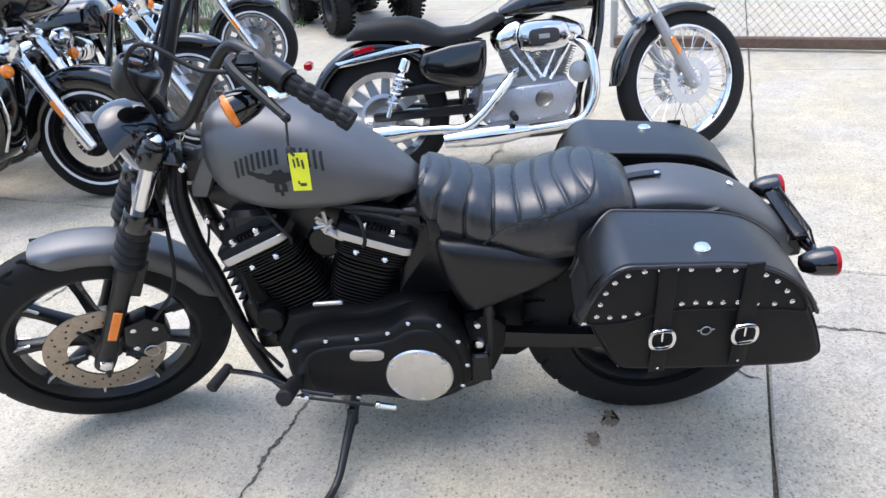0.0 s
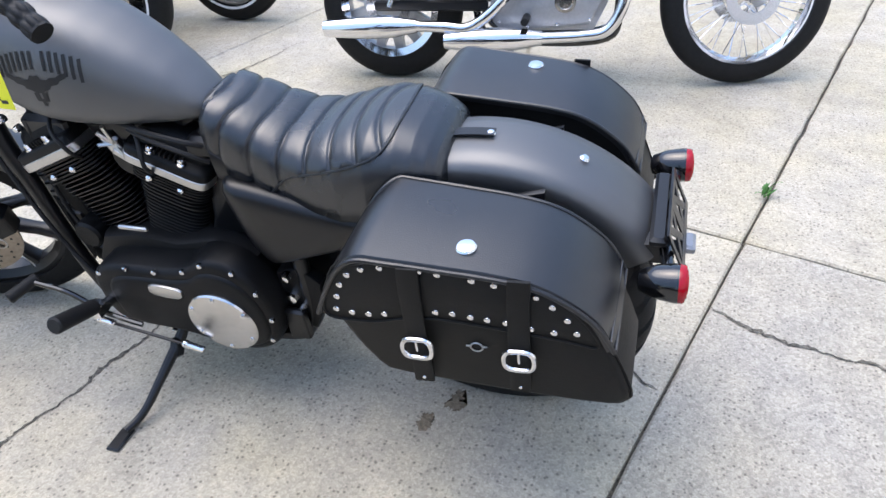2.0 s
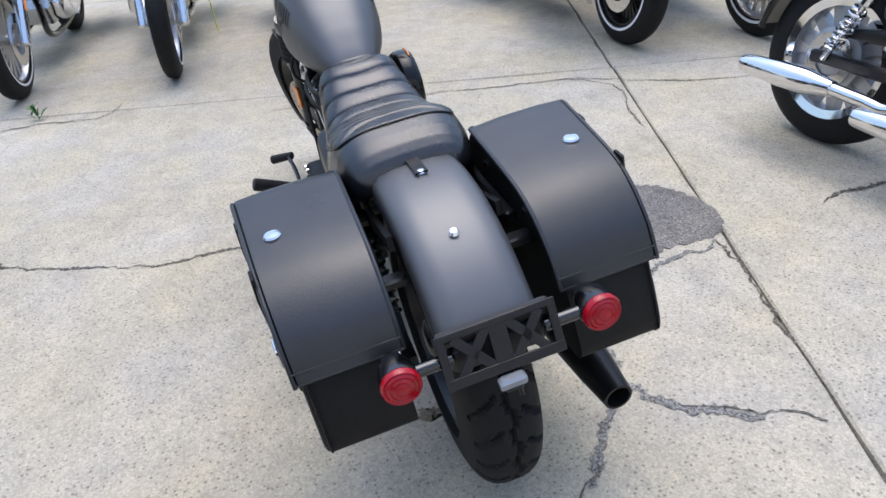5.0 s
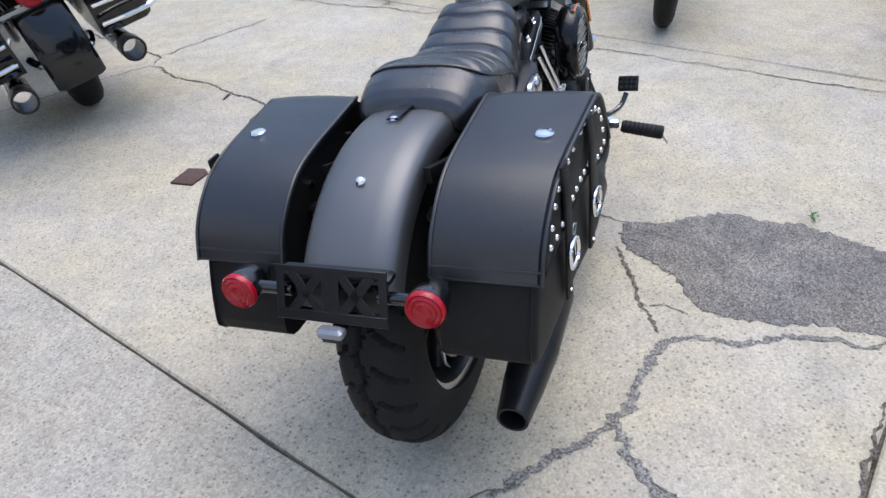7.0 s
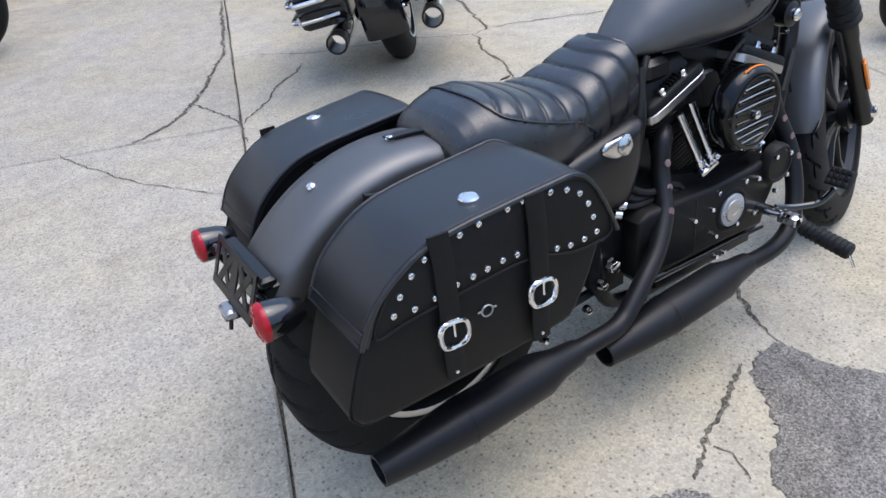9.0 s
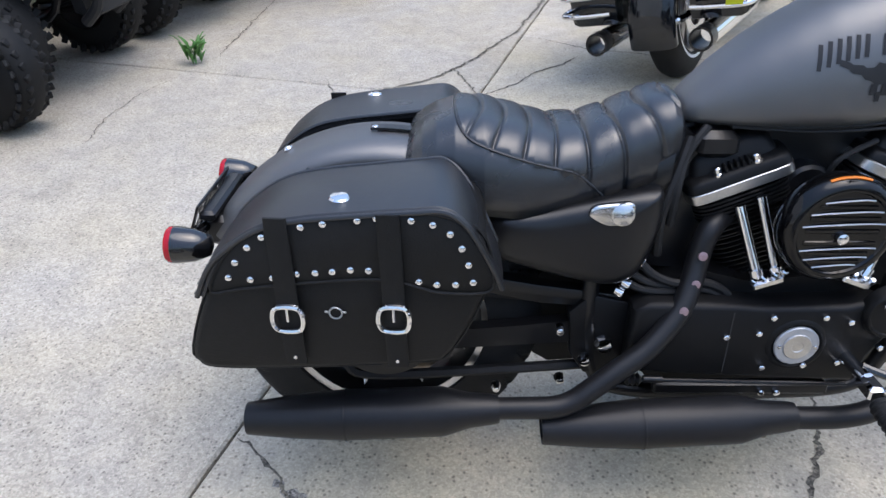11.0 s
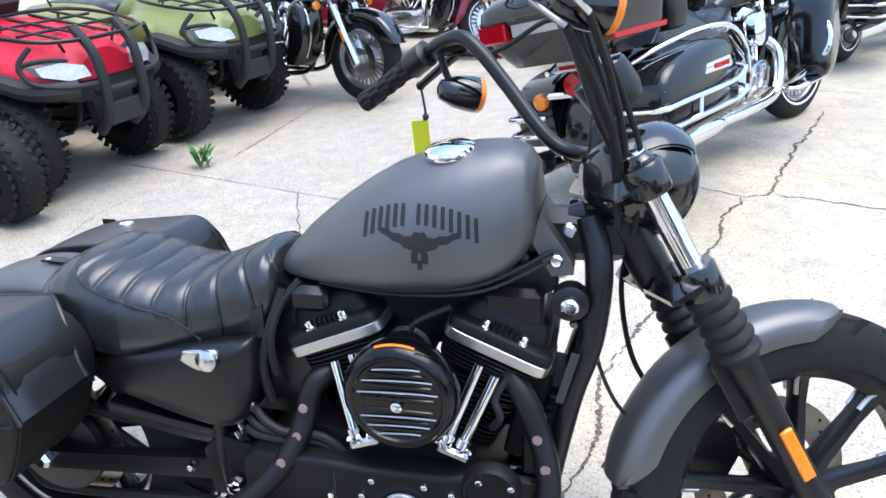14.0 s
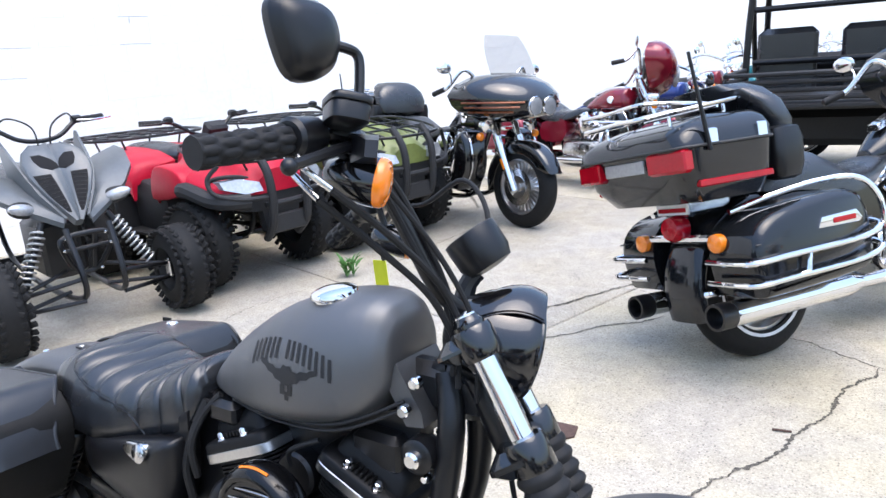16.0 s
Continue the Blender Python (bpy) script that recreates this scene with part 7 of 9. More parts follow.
        part("crash_bar", Mesh().tube([(1.18, s * 0.06, 0.70), (1.22, s * 0.28, 0.66), (1.20, s * 0.38, 0.55), (1.16, s * 0.37, 0.42), (1.12, s * 0.22, 0.30), (1.1, s * 0.08, 0.27)], 0.016, 10, 6), CHROME, t, "chrome engine guard")
        if lowers:
            low = part("lower_fairing", Mesh().plate([(1.12, 0.33), (1.16, 0.55), (1.20, 0.72), (1.30, 0.76), (1.36, 0.66), (1.37, 0.48), (1.30, 0.34), (1.2, 0.29)], s * 0.20, Matrix.Translation((0, s * 0.19, 0)), 0.05, 3), GLOSS_BLACK, t, "gloss black lower fairing", 60)
            part("fairing_trim", Mesh().tube([(1.32, s * 0.34, 0.36), (1.385, s * 0.35, 0.50), (1.37, s * 0.35, 0.66), (1.31, s * 0.34, 0.75)], 0.008, 8), CHROME, low, "chrome trim")
        part("passing_lamp", Mesh().lathe([(0.02, -0.08), (0.05, -0.05), (0.058, 0), (0.05, 0.012), (0.001, 0.02)], (1.44, s * 0.24, 0.80), (1, 0, -0.05), 24).xf(S), CHROME, t, "chrome passing lamp")
        part("front_signal", Mesh().lathe([(0.02, -0.03), (0.03, -0.02), (0.032, 0), (0.02, 0.014), (0.001, 0.016)], (1.43, s * 0.30, 0.72), (1, 0, 0), 20).xf(S), AMBER, t, "amber turn signal")
        part("mirror", Mesh().tube([(1.20, s * 0.40, 1.10), (1.22, s * 0.42, 1.18), (1.22, s * 0.46, 1.22)], 0.006, 8).ball((1.215, s * 0.48, 1.235), 0.018, 0.075, 0.042).xf(S), CHROME, t, "chrome mirror")
        part("grip", Mesh().cyl((1.02, s * 0.44, 1.04), (1.12, s * 0.40, 1.08), 0.02, n=14, bevel=0.004).xf(S), RUBBER_SOFT, t, "black rubber grip")
    part("crossbar", Mesh().box((-0.42, 0, 0.56), (0.03, 0.37, 0.035), 0.01), CHROME, t, "chrome signal bar")
    part("tail_lamp", Mesh().lathe([(0.03, -0.03), (0.05, -0.02), (0.055, 0.03), (0.045, 0.05), (0.001, 0.058)], (-0.42, 0, 0.605), (-1, 0, 0.1), 24), RED_LENS, t, "round red tail lamp")
    pl = part("licence_plate", Mesh().box((-0.435, 0, 0.705), (0.012, 0.18, 0.085), 0.003), WHITE_PAINT, t, "pale licence plate")
    part("plate_marks", Mesh().box((-0.4425, 0, 0.72), (0.002, 0.12, 0.03), 0.0005), INK, pl)
    part("plate_sticker", Mesh().box((-0.4425, 0, 0.682), (0.002, 0.16, 0.018), 0.0005), RED_LENS, pl)
    part("fender_tip_lamp", Mesh().box((-0.375, 0, 0.40), (0.02, 0.10, 0.05), 0.008), RED_LENS, t, "small red fender lamp")
    part("fender_bumper", Mesh().tube([(-0.30, -0.13, 0.34), (-0.41, -0.10, 0.335), (-0.44, 0, 0.335), (-0.41, 0.10, 0.335), (-0.30, 0.13, 0.34)], 0.018, 10), CHROME, t, "chrome fender bumper")
    fork_set(t, A1, 26, 0.80, 0.12, 0.026, CHROME, CHROME, S)
    part("handlebar", Mesh().tube([(1.03, 0.435, 1.045), (1.14, 0.39, 1.09), (1.22, 0.30, 1.22), (1.25, 0.2, 1.16), (1.27, 0.1, 1.03), (1.27, 0, 1.0), (1.27, -0.1, 1.03), (1.25, -0.2, 1.16), (1.22, -0.30, 1.22), (1.14, -0.39, 1.09), (1.03, -0.435, 1.045)], 0.0145, 12).xf(S), CHROME, t, "chrome handlebar")
    fr = Mesh()
    for s in (-1, 1):
        fr.tube([(1.28, 0.03 * s, 0.84), (1.2, 0.08 * s, 0.55), (1.12, 0.1 * s, 0.24), (0.7, 0.12 * s, 0.2), (0.35, 0.12 * s, 0.3), (0.3, 0.12 * s, 0.6)], 0.02, 10)
    part("bike_frame", fr, GLOSS_BLACK, t)
    part("exhaust_pipe", Mesh().tube([(0.92, -0.10, 0.60), (1.0, -0.19, 0.50), (0.98, -0.21, 0.36), (0.88, -0.215, 0.27), (0.6, -0.23, 0.255), (0.28, -0.235, 0.262)], 0.028, 12, 6), CHROME, t, "chrome exhaust pipe")
    # fairing
    if fairing == "batwing":
        rings = []
        for z, w, x0, x1 in ((0.90, 0.22, 1.36, 1.46), (0.97, 0.34, 1.33, 1.55), (1.06, 0.44, 1.30, 1.60), (1.15, 0.47, 1.29, 1.60), (1.24, 0.42, 1.31, 1.56), (1.30, 0.30, 1.36, 1.50)):
            rings.append([Vector((x0 + (x1 - x0) * math.sin(math.pi * k / 20) ** 0.6 if k <= 20 else x0 + 0.02, w * math.cos(math.pi * k / 20), z)) for k in range(21)] + [Vector((x0 + 0.0, w * 0.6 * q, z)) for q in (-1, 0, 1)])
        fa = part("batwing_fairing", Mesh().loft(rings).xf(S), paint, t, "painted fork fairing", 60)
        part("headlamp", Mesh().lathe([(0.09, -0.02), (0.092, 0.01), (0.08, 0.02), (0.001, 0.03)], (1.59, 0, 1.06), (1, 0, -0.03), 32).xf(S), CLEAR, fa, "round headlamp")
        for y in (-0.26, 0.26):
            part("speaker", Mesh().lathe([(0.085, 0), (0.085, 0.02), (0.07, 0.03), (0.06, 0.012), (0.001, 0.008)], (1.325, y, 1.04), (-1, 0, 0.1), 28).xf(S), SATIN_BLACK, fa, "round black speaker")
        part("dash", Mesh().box((1.32, 0, 1.16), (0.06, 0.56, 0.20), 0.03).xf(S), SATIN_BLACK, fa, "black dashboard")
        for y, z, r in ((-0.17, 1.20, 0.045), (-0.06, 1.215, 0.055), (0.06, 1.215, 0.055), (0.17, 1.20, 0.045), (-0.24, 1.15, 0.03), (0.24, 1.15, 0.03)):
            part("gauge", Mesh().lathe([(r, 0), (r, 0.008), (r * 0.9, 0.01), (r * 0.88, 0.006), (0.001, 0.006)], (1.288, y, z), (-1, 0, 0.15), 24).xf(S), GALV, fa, "round gauge")
        part("radio", Mesh().box((1.285, 0, 1.10), (0.012, 0.20, 0.06), 0.004).xf(S), INK, fa)
        part("radio_screen", Mesh().box((1.277, 0.0, 1.105), (0.004, 0.11, 0.025), 0.001).xf(S), CLEAR, fa)
    elif fairing == "shark":
        rings = []
        for z, w, x0, x1 in ((0.84, 0.20, 1.35, 1.60), (0.88, 0.36, 1.28, 1.74), (0.95, 0.43, 1.24, 1.80), (1.03, 0.46, 1.22, 1.78), (1.11, 0.40, 1.24, 1.70), (1.17, 0.28, 1.30, 1.58), (1.19, 0.15, 1.36, 1.48)):
            rings.append([Vector((x0 + (x1 - x0) * math.sin(math.pi * k / 20) ** 0.75, w * math.cos(math.pi * k / 20), z)) for k in range(21)] + [Vector((x0, w * 0.6 * q, z)) for q in (-1, 0, 1)])
        fa = part("frame_fairing", Mesh().loft(rings), paint, t, "black fairing with copper stripes", 60)
        for y in (-0.075, 0.075):
            part("headlamp", Mesh().lathe([(0.066, -0.02), (0.068, 0.0), (0.06, 0.012), (0.001, 0.022)], (1.785, y, 0.945), (1, 0, -0.05), 28), CLEAR, fa, "round headlamp")
            part("headlamp_ring", Mesh().torus((1.788, y, 0.945), (1, 0, -0.05), 0.066, 0.007, 28, 6), CHROME, fa)
        for s in (-1, 1):
            for k in range(3):
                zs = 0.905 + 0.035 * k
                w_, a_, b_ = (float(np.interp(zs, (0.88, 0.95, 1.03), q)) for q in ((0.36, 0.43, 0.46), (1.28, 1.24, 1.22), (1.74, 1.80, 1.78)))
                part("pinstripe", Mesh().tube([(a_ + (b_ - a_) * math.sin(t) ** 0.75 + 0.003, s * (w_ * math.cos(t) + 0.003), zs) for t in (radians(8 + 6 * i) for i in range(9 + k))], 0.008, 6, 2), BRONZE, fa, "copper pinstripe")
    if shield:
        sh_m = bpy.data.materials.get("smoked_screen")
        if not sh_m:
            sh_m = bpy.data.materials.new("smoked_screen")
            sh_m.use_nodes = True
            bb = sh_m.node_tree.nodes["Principled BSDF"]
            bb.inputs["Base Color"].default_value, bb.inputs["Roughness"].default_value = (0.42, 0.41, 0.40, 1), 0.08
            bb.inputs["Transmission Weight"].default_value, bb.inputs["IOR"].default_value = 1.0, 1.1
        rows = []
        for i in range(9):
            f = i / 8
            rows.append([Vector((1.52 - 0.14 * f + 0.06 * math.cos(a * 1.0) - 0.06, math.sin(a) * (0.26 - 0.07 * f ** 3), 1.18 + 0.30 * f)) for a in (radians(-70 + 140 * k / 16) for k in range(17))])
        scr = part("windscreen", Mesh().loft(rows, closed=False), sh_m, t, "pale smoked windscreen", 60)
    if pack:
        rings = []
        for z, x0, x1, w in ((0.715, -0.54, -0.18, 0.26), (0.80, -0.61, -0.17, 0.305), (0.915, -0.65, -0.17, 0.325)):
            rings.append([Vector((x0 + (x1 - x0) * (0.5 + 0.5 * math.copysign(abs(math.cos(a)) ** 0.24, math.cos(a))), w * math.copysign(abs(math.sin(a)) ** 0.24, math.sin(a)), z)) for a in (2 * math.pi * (k + 0.5) / 40 for k in range(40))])
        tp = part("tour_trunk", Mesh().loft(rings), paint, t, "painted rear trunk", 50)
        rings = []
        for z, x0, x1, w in ((0.922, -0.655, -0.165, 0.33), (0.965, -0.645, -0.165, 0.325), (1.002, -0.59, -0.17, 0.30), (1.032, -0.48, -0.19, 0.26), (1.045, -0.38, -0.24, 0.15)):
            rings.append([Vector((x0 + (x1 - x0) * (0.5 + 0.5 * math.copysign(abs(math.cos(a)) ** 0.24, math.cos(a))), w * math.copysign(abs(math.sin(a)) ** 0.24, math.sin(a)), z)) for a in (2 * math.pi * (k + 0.5) / 40 for k in range(40))])
        part("trunk_lid", Mesh().loft(rings), paint, tp, "painted trunk lid", 50)
        part("trunk_seam", Mesh().tube([p for p in rings[0]], 0.006, 6, 1, closed=True), INK, tp)
        for s in (-1, 1):
            part("trunk_lamp", Mesh().box((-0.625, s * 0.235, 0.875), (0.05, 0.18, 0.085), 0.01, Matrix.Rotation(radians(-s * 8), 3, "Z")), RED_LENS, tp, "red trunk lamp")
            part("trunk_reflector", Mesh().box((-0.38, s * 0.298, 0.785), (0.36, 0.022, 0.026), 0.004, Matrix.Rotation(radians(0), 3, "Z")), RED_LENS, tp, "red side strip")
            for x in (-0.26, -0.50):
                part("trunk_latch", Mesh().box((x, s * 0.330, 0.95), (0.045, 0.014, 0.055), 0.004), CHROME, tp, "chrome latch")
            part("speaker_pod", Mesh().loft([[Vector((-0.09 + rx * math.copysign(abs(math.cos(a)) ** 0.5, math.cos(a)), s * 0.25 + ry * math.copysign(abs(math.sin(a)) ** 0.5, math.sin(a)), z)) for a in (2 * math.pi * k / 28 for k in range(28))] for z, rx, ry in ((0.745, 0.04, 0.03), (0.755, 0.06, 0.05), (0.80, 0.075, 0.062), (0.90, 0.08, 0.065), (0.945, 0.07, 0.055), (0.955, 0.04, 0.03))]), SATIN_BLACK, tp, "black speaker pod")
        part("trunk_plate", Mesh().box((-0.645, 0, 0.875), (0.012, 0.24, 0.05), 0.003), GALV, tp)
        part("backrest", Mesh().loft([[Vector((x0 - 0.05 + rx * math.copysign(abs(math.cos(a)) ** 0.6, math.cos(a)), ry * math.copysign(abs(math.sin(a)) ** 0.6, math.sin(a)), z)) for a in (2 * math.pi * k / 32 for k in range(32))] for z, x0, rx, ry in ((0.86, 0.02, 0.03, 0.20), (0.88, 0.02, 0.06, 0.24), (0.98, 0.0, 0.075, 0.265), (1.06, -0.04, 0.09, 0.25), (1.12, -0.09, 0.11, 0.20), (1.15, -0.12, 0.10, 0.14), (1.158, -0.12, 0.05, 0.07))]), VINYL, tp, "black padded backrest")
        rk = [(-0.66, -0.20, 1.05), (-0.67, 0.0, 1.055), (-0.66, 0.20, 1.05), (-0.24, 0.22, 1.085), (-0.24, -0.22, 1.085)]
        part("luggage_rack", Mesh().tube(rk, 0.0085, 8, 5, closed=True), CHROME, tp, "chrome luggage rack")
        for x in (-0.56, -0.45, -0.34):
            part("rack_bar", Mesh().cyl((x, -0.21, 1.065), (x, 0.21, 1.065), 0.007, n=8), CHROME, tp)
        part("luggage_rack_rim", Mesh().tube([(-0.40, -0.22, 1.075), (-0.66, -0.20, 1.10), (-0.68, 0.0, 1.10), (-0.66, 0.20, 1.10), (-0.40, 0.22, 1.075)], 0.008, 8, 5), CHROME, tp, "raised chrome rack rim")
        for x, y in ((-0.56, -0.19), (-0.56, 0.19), (-0.30, -0.20), (-0.30, 0.20)):
            part("rack_post", Mesh().cyl((x, y, 0.99), (x, y, 1.07), 0.007, n=8), CHROME, tp)
        part("antenna", Mesh().cyl((-0.52, -0.335, 0.90), (-0.57, -0.34, 1.25), 0.009, 0.006, 8), SATIN_BLACK, tp, "black antenna")
        part("trunk_bracket", Mesh().box((-0.32, 0, 0.705), (0.24, 0.16, 0.11), 0.02), STEEL, tp)
    part("side_stand", Mesh().tube([(0.75, 0.13, 0.2), (0.74, 0.22, 0.1), (0.73, 0.30, 0.005)], 0.013, 8), CHROME, t)
    return t


def at(x, y, heading, lean=-4.0):
    return Matrix.Translation((x, y, 0)) @ Matrix.Rotation(radians(heading), 4, "Z") @ Matrix.Rotation(radians(lean), 4, "X")


ultra = tourer(at(1.245, 2.33, 57.5, -12), SLATE, "black touring motorcycle with chrome rails and trunk", fairing="batwing", steer=-8)
tourer(at(-2.36, 4.54, -18), GLOSS_BLACK, "black touring motorcycle with copper stripes and pale windscreen", fairing="shark", shield=True, rails=False, stripe=False, lowers=True)
tourer(at(4.07, -1.61, 184), GLOSS_BLACK, "black touring motorcycle with chrome fork and slotted wheels", fairing="batwing", pack=False, lowers=True, rails=False, wires=30, dark=True)
tourer(at(-1.75, 6.05, -13), RED_PAINT, "red touring motorcycle with chrome engine parked by the wall", fairing="batwing", stripe=False, pack=False, rails=False, steer=34)


copy_thing(ultra, at(2.75, 5.35, 55))


# -- plainer cruisers in the rows --
def cruiser(m, paint, label, group, shield=False):
    t = thing("cruiser_motorcycle", m, label, "motorcycle", group)
    A0, A1 = Vector((0, 0, 0.32)), Vector((1.6, 0, 0.33))
    simple_wheel(t, A0, 0.32, 0.14, 0.21, ID, "rear_wheel", 9, BRUSHED)
    simple_wheel(t, A1, 0.33, 0.11, 0.235, ID, "front_wheel", 18, BRUSHED, True)
    part("rear_fender", fender(A0, 0.385, 0.09, 25, 175, 0.05), paint, t, "painted rear fender", 50)
    part("front_fender", fender(A1, 0.365, 0.07, 55, 180, 0.06, end_round=0.3), paint, t, "painted front fender", 50)
    v_twin(t, (0.80, 0, 0.34), SATIN_BLACK, STEEL, CHROME)
    body_tank(t, 0.66, 1.16, 0.73, 0.92, 0.14, paint, "painted tank")
    soft_seat(t, [-0.1, 0.0, 0.15, 0.28, 0.4, 0.55, 0.68], [0.72, 0.78, 0.79, 0.76, 0.71, 0.71, 0.75], [0.69, 0.67, 0.66, 0.64, 0.62, 0.64, 0.70], [0.08, 0.11, 0.13, 0.15, 0.16, 0.13, 0.08], VINYL, "black seat")
    fork_set(t, A1, 29, 0.76, 0.11, 0.024, CHROME, CHROME, ID)
    part("headlamp", Mesh().lathe([(0.03, -0.14), (0.08, -0.07), (0.092, 0), (0.08, 0.012), (0.001, 0.02)], (1.40, 0, 0.92), (1, 0, -0.1), 28), CHROME, t, "chrome headlamp")
    part("handlebar", Mesh().tube([(0.92, 0.42, 1.08), (1.06, 0.36, 1.12), (1.18, 0.15, 1.06), (1.22, 0, 1.02), (1.18, -0.15, 1.06), (1.06, -0.36, 1.12), (0.92, -0.42, 1.08)], 0.014, 10), CHROME, t, "chrome handlebar")
    part("exhaust_pipe", Mesh().tube([(0.95, -0.1, 0.6), (1.0, -0.2, 0.48), (0.95, -0.22, 0.3), (0.75, -0.23, 0.25), (-0.2, -0.24, 0.27)], 0.036, 12, 6), CHROME, t, "chrome exhaust")
    fr = Mesh()
    for s in (-1, 1):
        fr.tube([(1.22, 0.03 * s, 0.84), (1.12, 0.09 * s, 0.45), (1.05, 0.1 * s, 0.22), (0.6, 0.12 * s, 0.2), (0.35, 0.12 * s, 0.3), (0.3, 0.12 * s, 0.6)], 0.02, 10)
        part("mirror", Mesh().tube([(1.06, s * 0.36, 1.12), (1.06, s * 0.40, 1.22), (1.04, s * 0.42, 1.25)], 0.006, 8).ball((1.03, s * 0.44, 1.26), 0.016, 0.07, 0.04), CHROME, t, "chrome mirror")
        part("turn_signal", Mesh().lathe([(0.02, -0.03), (0.03, 0), (0.02, 0.012), (0.001, 0.014)], (1.36, s * 0.2, 0.86), (1, 0, 0), 18), AMBER, t, "amber signal")
        part("saddlebag", Mesh().plate([(-0.30, 0.36), (0.22, 0.36), (0.27, 0.50), (0.20, 0.63), (-0.28, 0.62), (-0.33, 0.5)], s * 0.19, Matrix.Translation((0, s * 0.16, 0)), 0.03, 2), LEATHER if not shield else paint, t, "saddlebag", 60)
    part("bike_frame", fr, GLOSS_BLACK, t)
    if shield:
        rings = []
        for z, w, x0, x1 in ((0.92, 0.22, 1.30, 1.40), (1.02, 0.40, 1.25, 1.52), (1.14, 0.46, 1.24, 1.54), (1.26, 0.38, 1.28, 1.48), (1.40, 0.26, 1.28, 1.36)):
            rings.append([Vector((x0 + (x1 - x0) * math.sin(math.pi * k / 20) ** 0.6, w * math.cos(math.pi * k / 20), z)) for k in range(21)])
        part("fork_fairing", Mesh().loft(rings), paint, t, "painted fork fairing", 60)
    part("tail_lamp", Mesh().box((-0.37, 0, 0.55), (0.05, 0.1, 0.06), 0.012), RED_LENS, t, "red tail lamp")
    return t


ROW = "motorcycles parked in a row"
black_cruiser = cruiser(at(3.82, -2.32, 183), GLOSS_BLACK, "black cruiser motorcycle with chrome fork and white-striped tyre", ROW)
for x, y, h in ((3.95, -3.75, 186), (4.40, -0.10, 182), (4.88, 0.80, 180), (4.97, 1.62, 178)):
    copy_thing(black_cruiser, at(x, y, h))
teal = cruiser(at(-0.9, 8.0, -12), TEAL_PAINT, "teal cruiser motorcycle with chrome parts by the wall", ROW)
blue = cruiser(at(-1.5, 7.15, -12), BLUE_PAINT, "blue cruiser motorcycle parked by the wall", ROW)
red_far = cruiser(at(-1.7, 9.7, -12), RED_PAINT, "dark red cruiser motorcycle parked by the wall", ROW)
for k, src in enumerate((teal, blue, black_cruiser, red_far, teal, black_cruiser, blue)):
    copy_thing(src, at(-1.5 + 0.2 * k, 10.8 + 1.05 * k, -12))


# -- all-terrain vehicles --
def knobby(parent, c, r, w, rim, name):
    """A wheel with a block-treaded balloon tyre."""
    c = Vector(c)
    hubm = Mesh().lathe([(rim - 0.03, -w * 0.2), (rim, -w * 0.42), (rim + 0.008, -w * 0.42), (rim - 0.01, -w * 0.3), (rim - 0.01, w * 0.3), (rim + 0.008, w * 0.42), (rim, w * 0.42), (rim - 0.03, w * 0.2)], c, (0, 1, 0), 28, loop=True)
    hubm.lathe([(rim - 0.025, -0.01), (rim * 0.55, -0.03), (rim * 0.4, -0.04), (rim * 0.4, 0.04), (rim * 0.55, 0.03), (rim - 0.025, 0.01)], c, (0, 1, 0), 28)
    wh = part(name, hubm, ATV_BLACK, parent)
    part("tyre", plain_tyre(c, r - 0.012, w, rim, 48, 14), RUBBER, wh, "knobbly balloon tyre", 40)
    knobs = Mesh()
    n = 30
    for i in range(n):
        a = 2 * math.pi * i / n
        for row, (y, off, tilt) in enumerate(((-0.46, 0.5, 0.75), (-0.2, 0, 0.2), (0.2, 0.5, -0.2), (0.46, 0, -0.75))):
            t = a + off * 2 * math.pi / n
            rr = r - (0.032 if abs(y) > 0.4 else 0.012)
            d = Vector((math.cos(t), 0, math.sin(t)))
            rot = Matrix.Rotation(-t + math.pi / 2, 3, "Y") @ Matrix.Rotation(-tilt, 3, "X") @ Matrix.Rotation(0.4 if row % 2 else -0.4, 3, "Z")
            knobs.box(c + d * (rr - 0.013) + Vector((0, y * w, 0)), (0.030, w * 0.22, 0.020), 0.005, rot)
    tr = part("tyre_tread", knobs, RUBBER, wh)
    tagged(tr, kind="stuff")
    return wh


def spring(mesh, a, b, r, wire, turns):
    a, b = Vector(a), Vector(b)
    ax, u, w = frame_of(b - a)
    n = turns * 10
    return mesh.tube([a.lerp(b, i / n) + (u * math.cos(i * 2 * math.pi / 10) + w * math.sin(i * 2 * math.pi / 10)) * r for i in range(n + 1)], wire, 6, 1)


